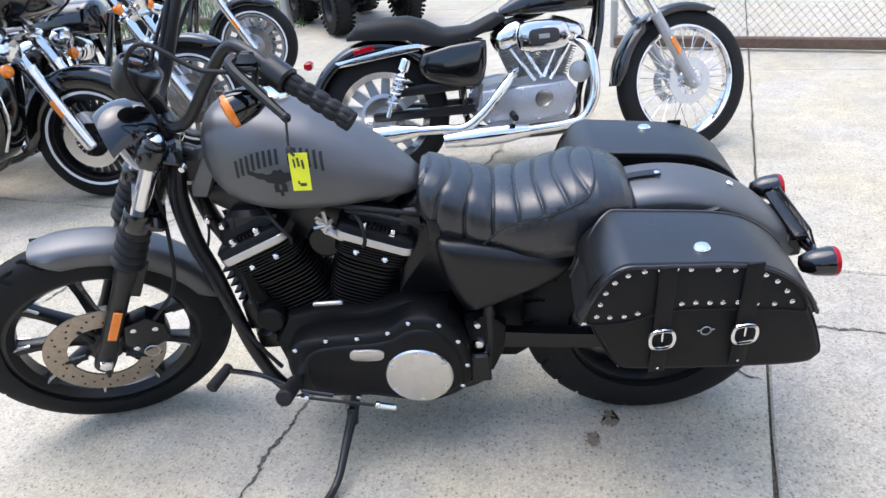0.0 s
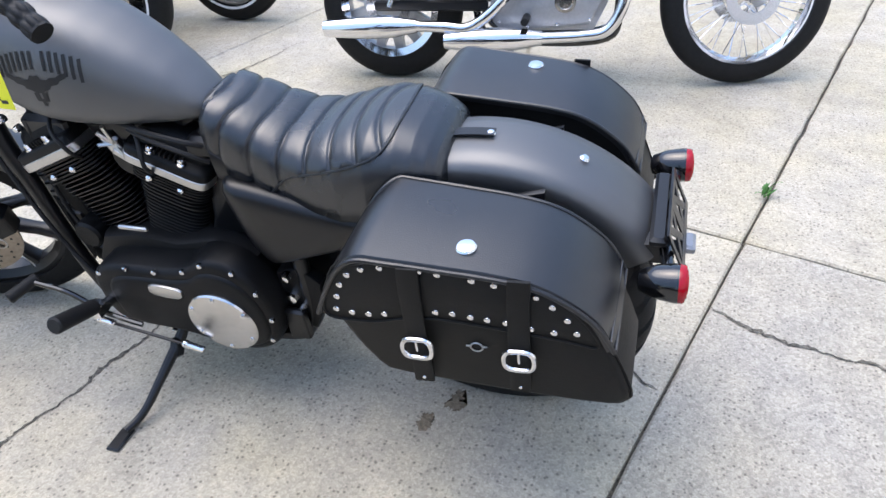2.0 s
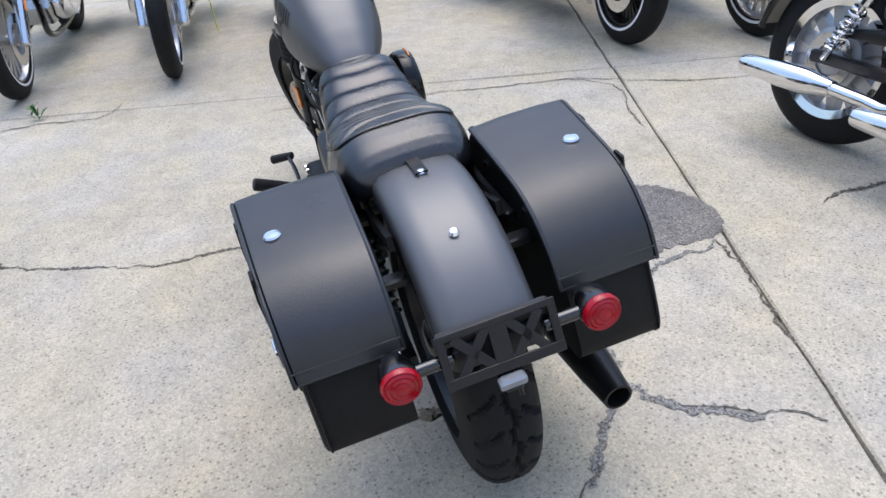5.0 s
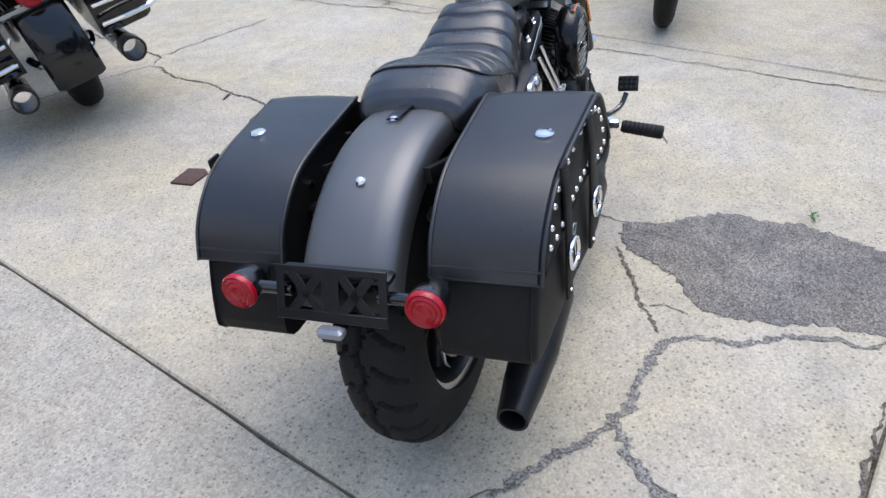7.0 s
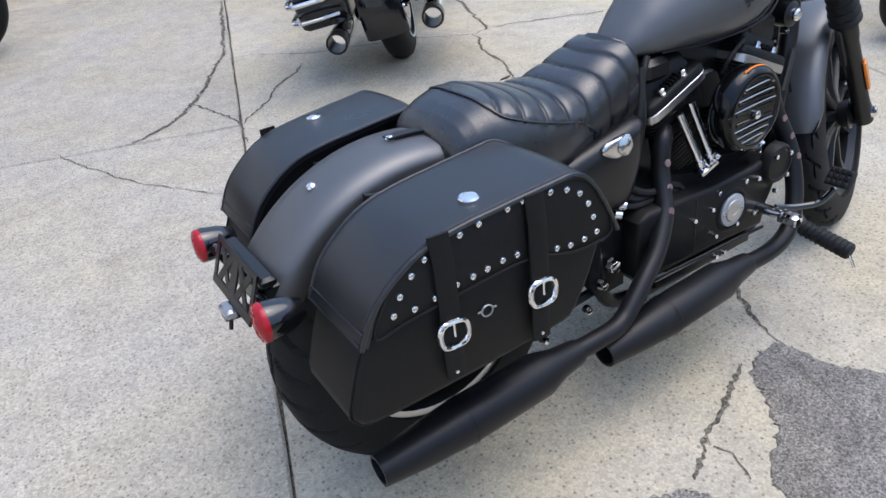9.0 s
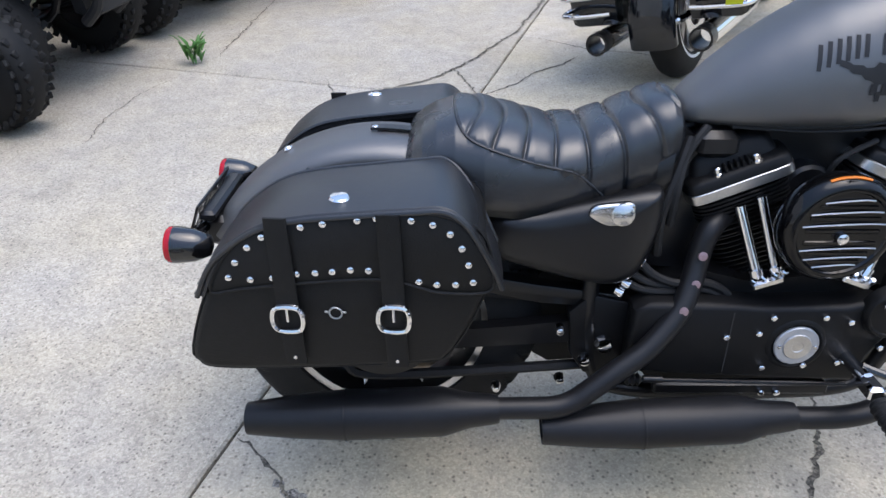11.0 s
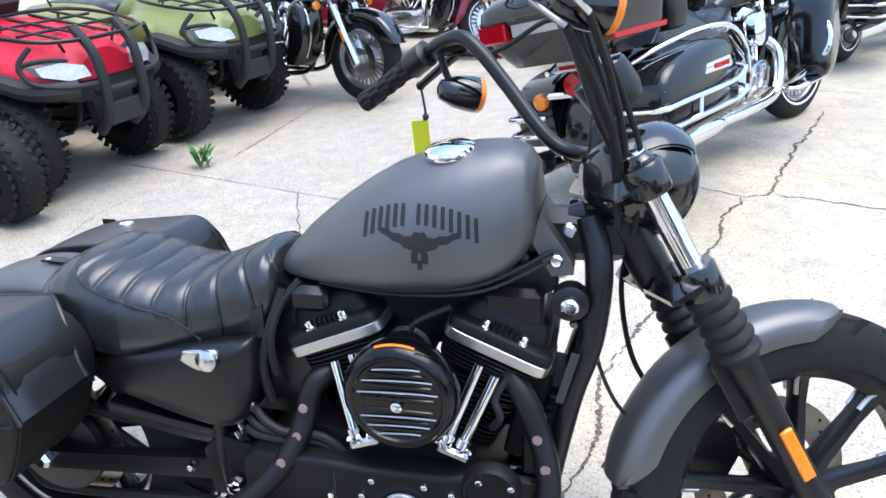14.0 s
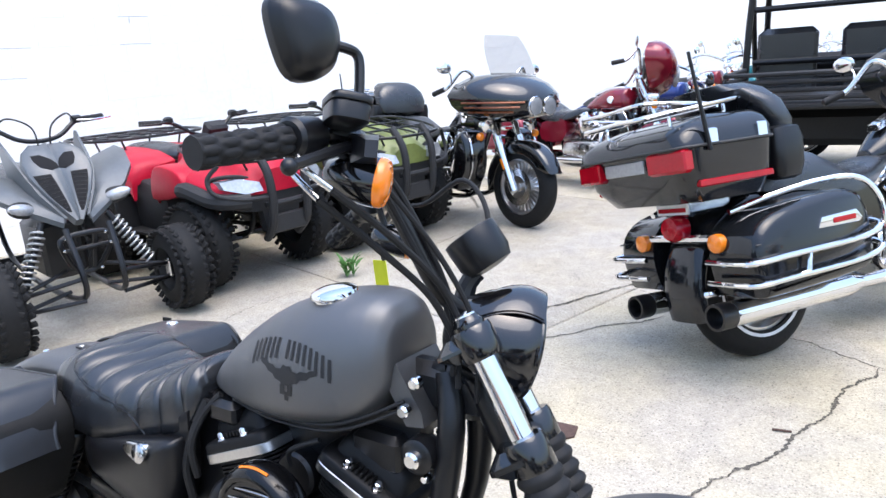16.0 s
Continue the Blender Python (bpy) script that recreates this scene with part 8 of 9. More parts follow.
def utility_atv(m, paint, label):
    t = thing("quad_bike", m, label, "quad bike", "quad bikes along the wall")
    for x, r, w in ((1.24, 0.305, 0.20), (0, 0.30, 0.25)):
        for s in (-1, 1):
            knobby(t, (x, s * (0.40 if x else 0.38), r), r, w, 0.15, "front_wheel" if x else "rear_wheel")
    # front plastics: hood with arched fenders
    rings = []
    for x, w, zc, ze, drop in ((0.74, 0.28, 0.90, 0.62, 0.14), (0.82, 0.42, 0.91, 0.73, 0.18), (0.92, 0.455, 0.91, 0.79, 0.19), (1.06, 0.465, 0.905, 0.795, 0.14), (1.22, 0.46, 0.885, 0.775, 0.11), (1.36, 0.44, 0.855, 0.745, 0.10), (1.48, 0.40, 0.82, 0.715, 0.10), (1.57, 0.34, 0.785, 0.69, 0.09), (1.61, 0.27, 0.755, 0.68, 0.08)):
        half = [(0, zc), (0.20, zc - 0.004), (0.38, zc - 0.03), (0.52, (zc + ze) / 2 - 0.02), (0.66, ze + 0.005), (0.84, ze), (0.95, ze - 0.02), (1.0, ze - 0.06), (1.0, ze - drop), (0.96, ze - drop), (0.93, ze - 0.06), (0.5, ze - 0.07)]
        rings.append([Vector((x, y * w, z)) for y, z in half] + [Vector((x, -y * w, z)) for y, z in reversed(half[1:])])
    hood = part("front_body", Mesh().loft(rings), paint, t, "painted plastic hood and fenders", 45)
    for s in (-1, 1):
        part("fender_flare", Mesh().tube([(1.24, s * 0.462, 0.665), (1.30, s * 0.462, 0.67), (1.38, s * 0.45, 0.65), (1.48, s * 0.41, 0.61), (1.58, s * 0.35, 0.595), (1.64, s * 0.24, 0.59)], 0.05, 10), ATV_BLACK, hood, "black fender edge")
        part("fender_skirt", Mesh().plate([(0.865, 0.585), (0.865, 0.70), (0.91, 0.775), (0.98, 0.81), (1.12, 0.805), (1.24, 0.77), (1.285, 0.70), (1.27, 0.632), (1.16, 0.615), (1.02, 0.590)], s * 0.12, Matrix.Translation((0, s * 0.355, 0)), 0.014, 2), paint, hood, "painted fender side panel", 50)
        part("side_panel", Mesh().plate([(0.42, 0.50), (0.44, 0.67), (0.54, 0.685), (0.72, 0.66), (0.87, 0.62), (0.90, 0.50), (0.84, 0.36), (0.46, 0.34)], s * 0.18, Matrix.Translation((0, s * 0.22, 0)), 0.03, 2), ATV_BLACK, t, "black side panel")
        lamp_q = part("headlamp", Mesh().loft([[Vector((x + dx, s * y, z)) for y, z, dx in ((0.16, 0.64, 0.085), (0.17, 0.695, 0.065), (0.27, 0.725, 0.02), (0.37, 0.715, -0.05), (0.365, 0.67, -0.02), (0.27, 0.635, 0.06))] for x in (1.48, 1.585)]), QUAD_LAMP, t, "clear angular headlamp", 30)
        part("lamp_surround", Mesh().tube([(1.568, s * 0.155, 0.63), (1.560, s * 0.165, 0.70), (1.515, s * 0.27, 0.735), (1.44, s * 0.38, 0.722), (1.475, s * 0.372, 0.665), (1.555, s * 0.27, 0.627)], 0.013, 8, 4, closed=True), ATV_BLACK, lamp_q, "black lamp surround")
        part("reflector", Mesh().lathe([(0.036, 0), (0.030, 0.004), (0.012, -0.004), (0.001, -0.006)], (1.585, s * 0.245, 0.682), (0.86, s * 0.5, 0.05), 20), CHROME, lamp_q, "round lamp reflector")
        part("rear_fender", Mesh().loft([[Vector((x, s * y, z)) for y, z in ((0.12, zi), (0.28, zo + 0.02), (0.38, zo + 0.005), (0.44, zo - 0.03), (0.46, zo - 0.09), (0.46, zo - 0.19), (0.44, zo - 0.19), (0.42, zo - 0.09), (0.14, zi - 0.06))] for x, zi, zo in ((0.56, 0.78, 0.74), (0.52, 0.80, 0.79), (0.36, 0.84, 0.82), (0.1, 0.86, 0.82), (-0.15, 0.86, 0.82), (-0.35, 0.84, 0.77), (-0.48, 0.80, 0.68))]), paint, t, "painted rear fender", 45)
        part("footwell", Mesh().box((0.62, s * 0.36, 0.33), (0.46, 0.22, 0.03), 0.01).box((0.40, s * 0.40, 0.45), (0.05, 0.26, 0.26), 0.02), ATV_BLACK, t, "black footwell")
        sp = Mesh().cyl((1.22, s * 0.24, 0.36), (1.16, s * 0.16, 0.66), 0.014, n=10)
        spring(sp, (1.215, s * 0.235, 0.39), (1.165, s * 0.165, 0.63), 0.03, 0.006, 9)
        part("shock_absorber", sp, STEEL, t, "coil spring shock")
        part("control_arm", Mesh().tube([(1.24, s * 0.34, 0.29), (1.15, s * 0.12, 0.32)], 0.014, 8, 1).tube([(1.24, s * 0.34, 0.29), (1.36, s * 0.12, 0.31)], 0.014, 8, 1), SATIN_BLACK, t)
        part("grip", Mesh().cyl((0.78, s * 0.28, 1.060), (0.72, s * 0.41, 1.065), 0.018, n=12, bevel=0.003), RUBBER_SOFT, t, "black grip")
    part("grille", Mesh().box((1.57, 0, 0.665), (0.06, 0.26, 0.06), 0.015), ATV_BLACK, t)
    part("front_bumper_skin", Mesh().plate([(-0.36, 0.57), (-0.30, 0.61), (0.30, 0.61), (0.36, 0.57), (0.28, 0.525), (0.14, 0.50), (0.12, 0.36), (-0.12, 0.36), (-0.14, 0.50), (-0.28, 0.525)], 0.07, Matrix.Translation((1.60, 0, 0)) @ Matrix.Rotation(radians(90), 4, "Z") @ Matrix.Translation((0, 0, 0)), 0.015), ATV_BLACK, t, "black bumper skin")
    bb = Mesh()
    for s in (-1, 1):
        bb.tube([(1.58, s * 0.12, 0.32), (1.68, s * 0.13, 0.42), (1.71, s * 0.13, 0.60), (1.69, s * 0.135, 0.76), (1.60, s * 0.14, 0.88)], 0.027, 10)
        bb.tube([(1.70, s * 0.13, 0.60), (1.66, s * 0.30, 0.61), (1.56, s * 0.42, 0.65), (1.52, s * 0.44, 0.74), (1.56, s * 0.38, 0.82)], 0.014, 8)
    bb.tube([(1.67, -0.16, 0.55), (1.685, 0, 0.55), (1.67, 0.16, 0.55)], 0.018, 8)
    bb.box((1.67, 0, 0.42), (0.03, 0.26, 0.12), 0.01)
    part("front_bumper", bb, ATV_BLACK, t, "black tubular bumper guard")
    for x0, x1, w, z, nm in ((1.04, 1.60, 0.33, 0.915, "front_rack"), (-0.55, 0.10, 0.40, 0.935, "rear_rack")):
        dip = 0.085 if x0 > 0 else 0.0
        zf = z - dip
        rack = part(nm, Mesh().tube([(x0, -w, z), (x0, w, z), (x1, w * 0.92, zf), (x1, -w * 0.92, zf)], 0.011, 8, 5, closed=True), SATIN_BLACK, t, "black steel cargo rack")
        for k in range(4):
            y = w * (-0.66 + 0.44 * k)
            part("rack_bar", Mesh().cyl((x0, y, z), (x1, y, zf), 0.008, n=8), SATIN_BLACK, rack)
        for f in (0.33, 0.66):
            part("rack_bar", Mesh().cyl((x0 + (x1 - x0) * f, -w * 0.96, z - dip * f), (x0 + (x1 - x0) * f, w * 0.96, z - dip * f), 0.008, n=8), SATIN_BLACK, rack)
        for x in (x0 + 0.08, x1 - 0.08):
            for y in (-w * 0.6, w * 0.6):
                part("rack_leg", Mesh().cyl((x, y, z - dip * (x - x0) / (x1 - x0)), (x, y * 0.8, z - 0.16), 0.008, n=8), SATIN_BLACK, rack)
    soft_seat(t, [-0.25, -0.15, 0.05, 0.30, 0.45, 0.52], [0.83, 0.88, 0.88, 0.865, 0.87, 0.84], [0.77, 0.76, 0.75, 0.74, 0.75, 0.78], [0.13, 0.16, 0.165, 0.15, 0.12, 0.08], VINYL, "black quad seat")
    body_tank(t, 0.42, 0.95, 0.70, 0.92, 0.15, paint, "painted tank cover")
    part("instrument_pod", Mesh().box((0.955, 0, 0.985), (0.09, 0.15, 0.11), 0.018, Matrix.Rotation(radians(35), 3, "Y")), ATV_BLACK, t, "black instrument pod")
    part("handlebar", Mesh().tube([(0.72, 0.40, 1.065), (0.80, 0.24, 1.055), (0.84, 0.1, 0.97), (0.85, 0, 0.95), (0.84, -0.1, 0.97), (0.80, -0.24, 1.055), (0.72, -0.40, 1.065)], 0.013, 10), SATIN_BLACK, t, "black handlebar")
    for s in (-1, 1):
        part("brake_lever", Mesh().tube([(0.82, s * 0.24, 1.065), (0.84, s * 0.34, 1.06), (0.80, s * 0.45, 1.06)], 0.006, 6).box((0.80, s * 0.245, 1.07), (0.06, 0.05, 0.05), 0.012), SATIN_BLACK, t)
    part("engine", Mesh().box((0.60, 0, 0.45), (0.42, 0.30, 0.34), 0.04).cyl((0.6, -0.2, 0.42), (0.6, 0.2, 0.42), 0.12, n=20, bevel=0.02), SATIN_BLACK, t, "dark engine block")
    part("quad_frame", Mesh().tube([(-0.2, 0.16, 0.6), (0.1, 0.18, 0.32), (0.9, 0.18, 0.28), (1.4, 0.14, 0.34), (1.5, 0.13, 0.6)], 0.018, 8).mirror(), SATIN_BLACK, t)
    part("axle", Mesh().cyl((0, -0.34, 0.30), (0, 0.34, 0.30), 0.03, n=12), SATIN_BLACK, t)
    part("axle", Mesh().cyl((1.24, -0.34, 0.305), (1.24, 0.34, 0.305), 0.018, n=10), SATIN_BLACK, t)
    return t


red_quad = utility_atv(at(-3.22, 2.49, -8, 0), ATV_RED, "red utility quad bike with black racks by the wall")
utility_atv(at(-2.96, 3.68, -12, 0), ATV_GREEN, "olive green utility quad bike with black racks")
far_quad = copy_thing(red_quad, at(2.5, -7.14, 123, 0))
tagged(far_quad, "dark utility quad bike far off by the fence")


def sport_atv(m):
    t = thing("sport_quad", m, "grey sport quad bike with wide front suspension", "quad bike", "quad bikes along the wall")
    for x, r, w, y in ((1.25, 0.265, 0.19, 0.475), (0, 0.25, 0.25, 0.44)):
        for s in (-1, 1):
            knobby(t, (x, s * y, r), r, w, 0.13, "front_wheel" if x else "rear_wheel")
    # shield-shaped nose: rows from the bars down to the tip
    NOSE = ((0.84, 1.035, 0.085), (0.92, 1.005, 0.145), (0.985, 0.945, 0.175), (1.045, 0.875, 0.165), (1.10, 0.795, 0.125), (1.155, 0.715, 0.075), (1.20, 0.640, 0.022))
    front = Vector((0.78, 0, 0.62))

    def nose_at(z, q, lift=0.0):
        """A point on the nose: q runs from the ridge (0) to the edge (1)."""
        x, w = [float(np.interp(-z, [-r[1] for r in NOSE], [r[k] for r in NOSE])) for k in (0, 2)]
        return Vector((x, w * q, z)) + front * (0.016 * max(0.0, 1 - q / 0.2) + lift)

    rings = []
    for x, z, w in NOSE:
        half = [nose_at(z, q) for q in (0.0, 0.12, 0.2, 0.85)] + [nose_at(z, 0.95, 0.008), nose_at(z, 1.0, -0.004), nose_at(z, 1.0, -0.05), nose_at(z, 0.3, -0.06)]
        rings.append(half + [Vector((p.x, -p.y, p.z)) for p in reversed(half[1:])])
    nose = part("nose_cowl", Mesh().loft(rings), ATV_GREY, t, "silver grey shield-shaped nose cowl", 30)
    for s in (-1, 1):
        def mesh_panel(rows, name, label):
            sheet = [[Vector((p.x, s * p.y, p.z)) for p in (nose_at(z, q0, 0.003), nose_at(z, (q0 + q1) / 2, 0.003), nose_at(z, q1, 0.003), nose_at(z, q1, -0.004), nose_at(z, q0, -0.004))] for z, q0, q1 in rows]
            return part(name, Mesh().loft(sheet), MESH_BLACK, nose, label, 30)
        mesh_panel(((0.885, 0.30, 0.83), (0.84, 0.28, 0.84), (0.78, 0.28, 0.84), (0.72, 0.32, 0.80), (0.685, 0.45, 0.70)), "nose_vent", "black mesh vent")
        mesh_panel(((0.985, 0.40, 0.70), (0.955, 0.12, 0.62), (0.925, 0.02, 0.50), (0.905, 0.0, 0.22)), "upper_vent", "black air slot")
        bars = Mesh()
        for k in range(9):
            z = 0.71 + 0.02 * k
            a, b = nose_at(z, 0.33, 0.004), nose_at(z - 0.006, 0.8, 0.004)
            bars.cyl((a.x, s * a.y, a.z), (b.x, s * b.y, b.z), 0.0015, n=5)
        part("vent_wire", bars, ATV_BLACK, nose)
        fin = Mesh().loft([[Vector((x, s * (y + dy), z)) for x, y, z, dy in ((x0, y0, z0, 0.007), (x1, y1, z1, 0.005), (x1, y1, z1, -0.005), (x0, y0, z0, -0.007))] for x0, y0, z0, x1, y1, z1 in
                           ((1.17, 0.055, 0.655, 1.15, 0.075, 0.63), (1.09, 0.135, 0.79, 1.02, 0.155, 0.68), (1.03, 0.168, 0.88, 0.92, 0.185, 0.72), (0.94, 0.185, 0.955, 0.84, 0.19, 0.78), (0.83, 0.195, 1.03, 0.74, 0.185, 0.84), (0.735, 0.205, 1.085, 0.69, 0.185, 0.93))])
        part("side_fin", fin, ATV_GREY, nose, "silver grey upswept fin", 30)
        wing = Mesh().loft([[Vector((xi, s * yi, zi)), Vector(((xi + xo) / 2, s * (yi + yo) / 2, (zi + zo) / 2 + 0.02)), Vector((xo, s * yo, zo)), Vector((xo - 0.01, s * yo, zo - 0.03)), Vector(((xi + xo) / 2, s * (yi + yo) / 2, (zi + zo) / 2 - 0.002)), Vector((xi, s * yi, zi - 0.02))] for xi, yi, zi, xo, yo, zo in
                            ((1.165, 0.06, 0.645, 1.165, 0.075, 0.63), (1.08, 0.13, 0.735, 1.12, 0.20, 0.705), (0.98, 0.17, 0.81, 1.05, 0.32, 0.785), (0.86, 0.18, 0.86, 0.95, 0.41, 0.87), (0.74, 0.18, 0.85, 0.83, 0.43, 0.95), (0.62, 0.18, 0.83, 0.70, 0.42, 0.97))])
        part("front_fender", wing, ATV_GREY, t, "silver grey swept wing fender", 30)
        lens = Mesh().ball((0, 0, 0), 0.045, 0.088, 0.036, 16, 10).xf(Matrix.Translation((1.10, s * 0.24, 0.728)) @ Matrix.Rotation(radians(-35 * s), 4, "Z") @ Matrix.Rotation(radians(14 * s), 4, "X"))
        lamp_q = part("headlamp", lens, QUAD_LAMP, t, "clear almond headlamp")
        part("lamp_housing", Mesh().ball((0, 0, 0), 0.045, 0.096, 0.046, 16, 10).xf(Matrix.Translation((1.085, s * 0.235, 0.724)) @ Matrix.Rotation(radians(-35 * s), 4, "Z") @ Matrix.Rotation(radians(14 * s), 4, "X")), ATV_BLACK, lamp_q)
        part("rear_fender", Mesh().loft([[Vector((x, s * y, z)) for y, z in ((0.10, zi), (0.46, zo), (0.46, zo - 0.015), (0.10, zi - 0.03))] for x, zi, zo in ((0.35, 0.78, 0.72), (0.0, 0.84, 0.80), (-0.3, 0.86, 0.80))]), ATV_GREY, t, "grey rear fender", 30)
        for z0, z1 in ((0.30, 0.36), (0.22, 0.24)):
            part("control_arm", Mesh().cyl((1.25, s * 0.42, z0), (1.12, s * 0.10, z1), 0.012, n=8).cyl((1.25, s * 0.42, z0), (1.38, s * 0.10, z1), 0.012, n=8), SATIN_BLACK, t)
        sp = Mesh().cyl((1.21, s * 0.36, 0.27), (1.11, s * 0.17, 0.64), 0.018, n=10)
        part("damper", sp, SATIN_BLACK, t)
        part("coil_spring", spring(Mesh(), (1.195, s * 0.335, 0.33), (1.125, s * 0.195, 0.60), 0.034, 0.0065, 10), GALV, t, "grey coil spring")
        part("grip", Mesh().cyl((0.735, s * 0.26, 1.145), (0.69, s * 0.39, 1.15), 0.018, n=12, bevel=0.003), RUBBER_SOFT, t, "black grip")
        part("upright", Mesh().box((1.25, s * 0.42, 0.27), (0.06, 0.05, 0.12), 0.015), STEEL, t)
    hoop = [(1.215, -0.10, 0.56), (1.215, 0.10, 0.56), (1.23, 0.125, 0.50), (1.17, 0.055, 0.36), (1.17, -0.055, 0.36), (1.23, -0.125, 0.50)]
    bump_ob = part("bumper", Mesh().tube(hoop, 0.015, 10, 3, closed=True), SATIN_BLACK, t, "black tubular front bumper")
    for a, b in (((1.225, -0.12, 0.49), (1.225, 0.12, 0.49)), ((1.215, -0.055, 0.56), (1.17, -0.035, 0.36)), ((1.215, 0.055, 0.56), (1.17, 0.035, 0.36))):
        part("bumper_bar", Mesh().cyl(a, b, 0.012, n=10), SATIN_BLACK, bump_ob)
    for y, z in ((-0.10, 0.555), (0.10, 0.555), (-0.12, 0.495), (0.12, 0.495), (-0.05, 0.365), (0.05, 0.365)):
        part("bumper_bolt", Mesh().lathe([(0.009, 0), (0.009, 0.008), (0.005, 0.010)], (1.235, y, z), (1, 0, 0), 8), STEEL, bump_ob)
    soft_seat(t, [-0.3, -0.2, 0.1, 0.4, 0.55], [0.84, 0.88, 0.86, 0.82, 0.83], [0.80, 0.78, 0.74, 0.72, 0.74], [0.10, 0.13, 0.13, 0.11, 0.08], VINYL, "black seat")
    body_tank(t, 0.45, 0.90, 0.68, 0.90, 0.13, ATV_GREY, "grey tank cover")
    part("handlebar", Mesh().tube([(0.69, 0.38, 1.15), (0.74, 0.23, 1.145), (0.775, 0.11, 1.07), (0.78, 0.0, 1.05), (0.775, -0.11, 1.07), (0.74, -0.23, 1.145), (0.69, -0.38, 1.15)], 0.013, 10), SATIN_BLACK, t, "black handlebar")
    part("cable", Mesh().tube([(0.75, 0.21, 1.14), (0.82, 0.15, 1.19), (0.86, 0.05, 1.13), (0.84, 0.03, 1.0)], 0.005, 6).tube([(0.75, -0.21, 1.14), (0.82, -0.15, 1.19), (0.86, -0.05, 1.13), (0.84, -0.03, 1.0)], 0.005, 6), RUBBER_SOFT, t)
    for s in (-1, 1):
        part("control_box", Mesh().box((0.742, s * 0.225, 1.150), (0.05, 0.06, 0.045), 0.012), SATIN_BLACK, t)
        part("brake_lever", Mesh().tube([(0.77, s * 0.22, 1.145), (0.775, s * 0.30, 1.14), (0.74, s * 0.42, 1.145)], 0.006, 6), STEEL, t)
    part("engine", Mesh().box((0.60, 0, 0.42), (0.40, 0.24, 0.36), 0.04), SATIN_BLACK, t)
    part("quad_frame", Mesh().tube([(-0.2, 0.12, 0.6), (0.1, 0.13, 0.28), (0.9, 0.13, 0.22), (1.4, 0.1, 0.28), (1.3, 0.11, 0.62)], 0.016, 8).mirror(), SATIN_BLACK, t)
    part("axle", Mesh().cyl((0, -0.4, 0.25), (0, 0.4, 0.25), 0.03, n=12), SATIN_BLACK, t)
    return t


sport_atv(at(-3.20, 1.435, -12, 0))


# -- a black utility vehicle with a roll cage --
utv = thing("utility_vehicle", at(1.05, 5.75, 93, 0), "black side-by-side utility vehicle with roll cage", "utility vehicle")
for x in (0, 1.9):
    for s in (-1, 1):
        knobby(utv, (x, s * 0.62, 0.33), 0.33, 0.26, 0.16, "wheel")
bed = part("cargo_bed", Mesh().box((-0.05, 0, 0.80), (1.1, 1.36, 0.06), 0.02), ATV_BLACK, utv, "black cargo bed")
for z in (0.86, 0.92, 0.98, 1.04):
    part("tailgate_slat", Mesh().box((-0.58, 0, z), (0.04, 1.36, 0.035), 0.01), ATV_BLACK, bed)
    for y in (0.66, -0.66):
        part("bed_slat", Mesh().box((-0.05, y, z), (1.1, 0.04, 0.035), 0.01), ATV_BLACK, bed)
part("brace", Mesh().cyl((0.44, -0.62, 1.75), (0.95, -0.64, 1.0), 0.024, n=10), SATIN_BLACK, utv, "black cage brace")
part("brace", Mesh().cyl((0.44, 0.62, 1.75), (0.95, 0.64, 1.0), 0.024, n=10), SATIN_BLACK, utv, "black cage brace")
for s in (-1, 1):
    part("tail_lamp", Mesh().box((-0.61, s * 0.52, 0.88), (0.03, 0.14, 0.06), 0.01), RED_LENS, utv, "red tail lamp")
    part("seat", Mesh().box((0.75, s * 0.33, 0.80), (0.48, 0.50, 0.14), 0.05).box((0.52, s * 0.33, 1.10), (0.14, 0.48, 0.56), 0.05), VINYL, utv, "black bucket seat")
    part("roll_cage", Mesh().tube([(0.42, s * 0.66, 0.8), (0.44, s * 0.64, 1.4), (0.50, s * 0.60, 1.86), (0.9, s * 0.60, 1.92), (1.4, s * 0.60, 1.86), (1.75, s * 0.64, 1.3), (1.9, s * 0.66, 1.0)], 0.03, 10), SATIN_BLACK, utv, "black roll cage tube")
    part("front_fender", Mesh().box((1.9, s * 0.6, 0.80), (0.8, 0.34, 0.10), 0.04), ATV_BLACK, utv)
for x, z in ((0.50, 1.86), (1.4, 1.86), (0.43, 1.1), (0.46, 1.55)):
    part("cage_bar", Mesh().cyl((x, -0.6, z), (x, 0.6, z), 0.026, n=10), SATIN_BLACK, utv)
part("body_tub", Mesh().box((0.9, 0, 0.55), (1.6, 1.2, 0.30), 0.06).box((1.95, 0, 0.85), (0.8, 0.8, 0.30), 0.10), ATV_BLACK, utv, "black body tub")
part("dashboard", Mesh().box((1.5, 0, 1.05), (0.18, 1.2, 0.16), 0.05), ATV_BLACK, utv)
part("steering_wheel", Mesh().torus((1.28, 0.33, 1.12), (-0.8, 0, 0.6), 0.17, 0.014, 28, 8).cyl((1.28, 0.33, 1.12), (1.5, 0.33, 1.0), 0.016, n=8).cyl((1.28, 0.17, 1.12), (1.28, 0.49, 1.12), 0.012, n=8), SATIN_BLACK, utv, "black steering wheel")
part("roof_panel", Mesh().box((0.95, 0, 1.95), (1.0, 1.24, 0.04), 0.015), ATV_BLACK, utv)


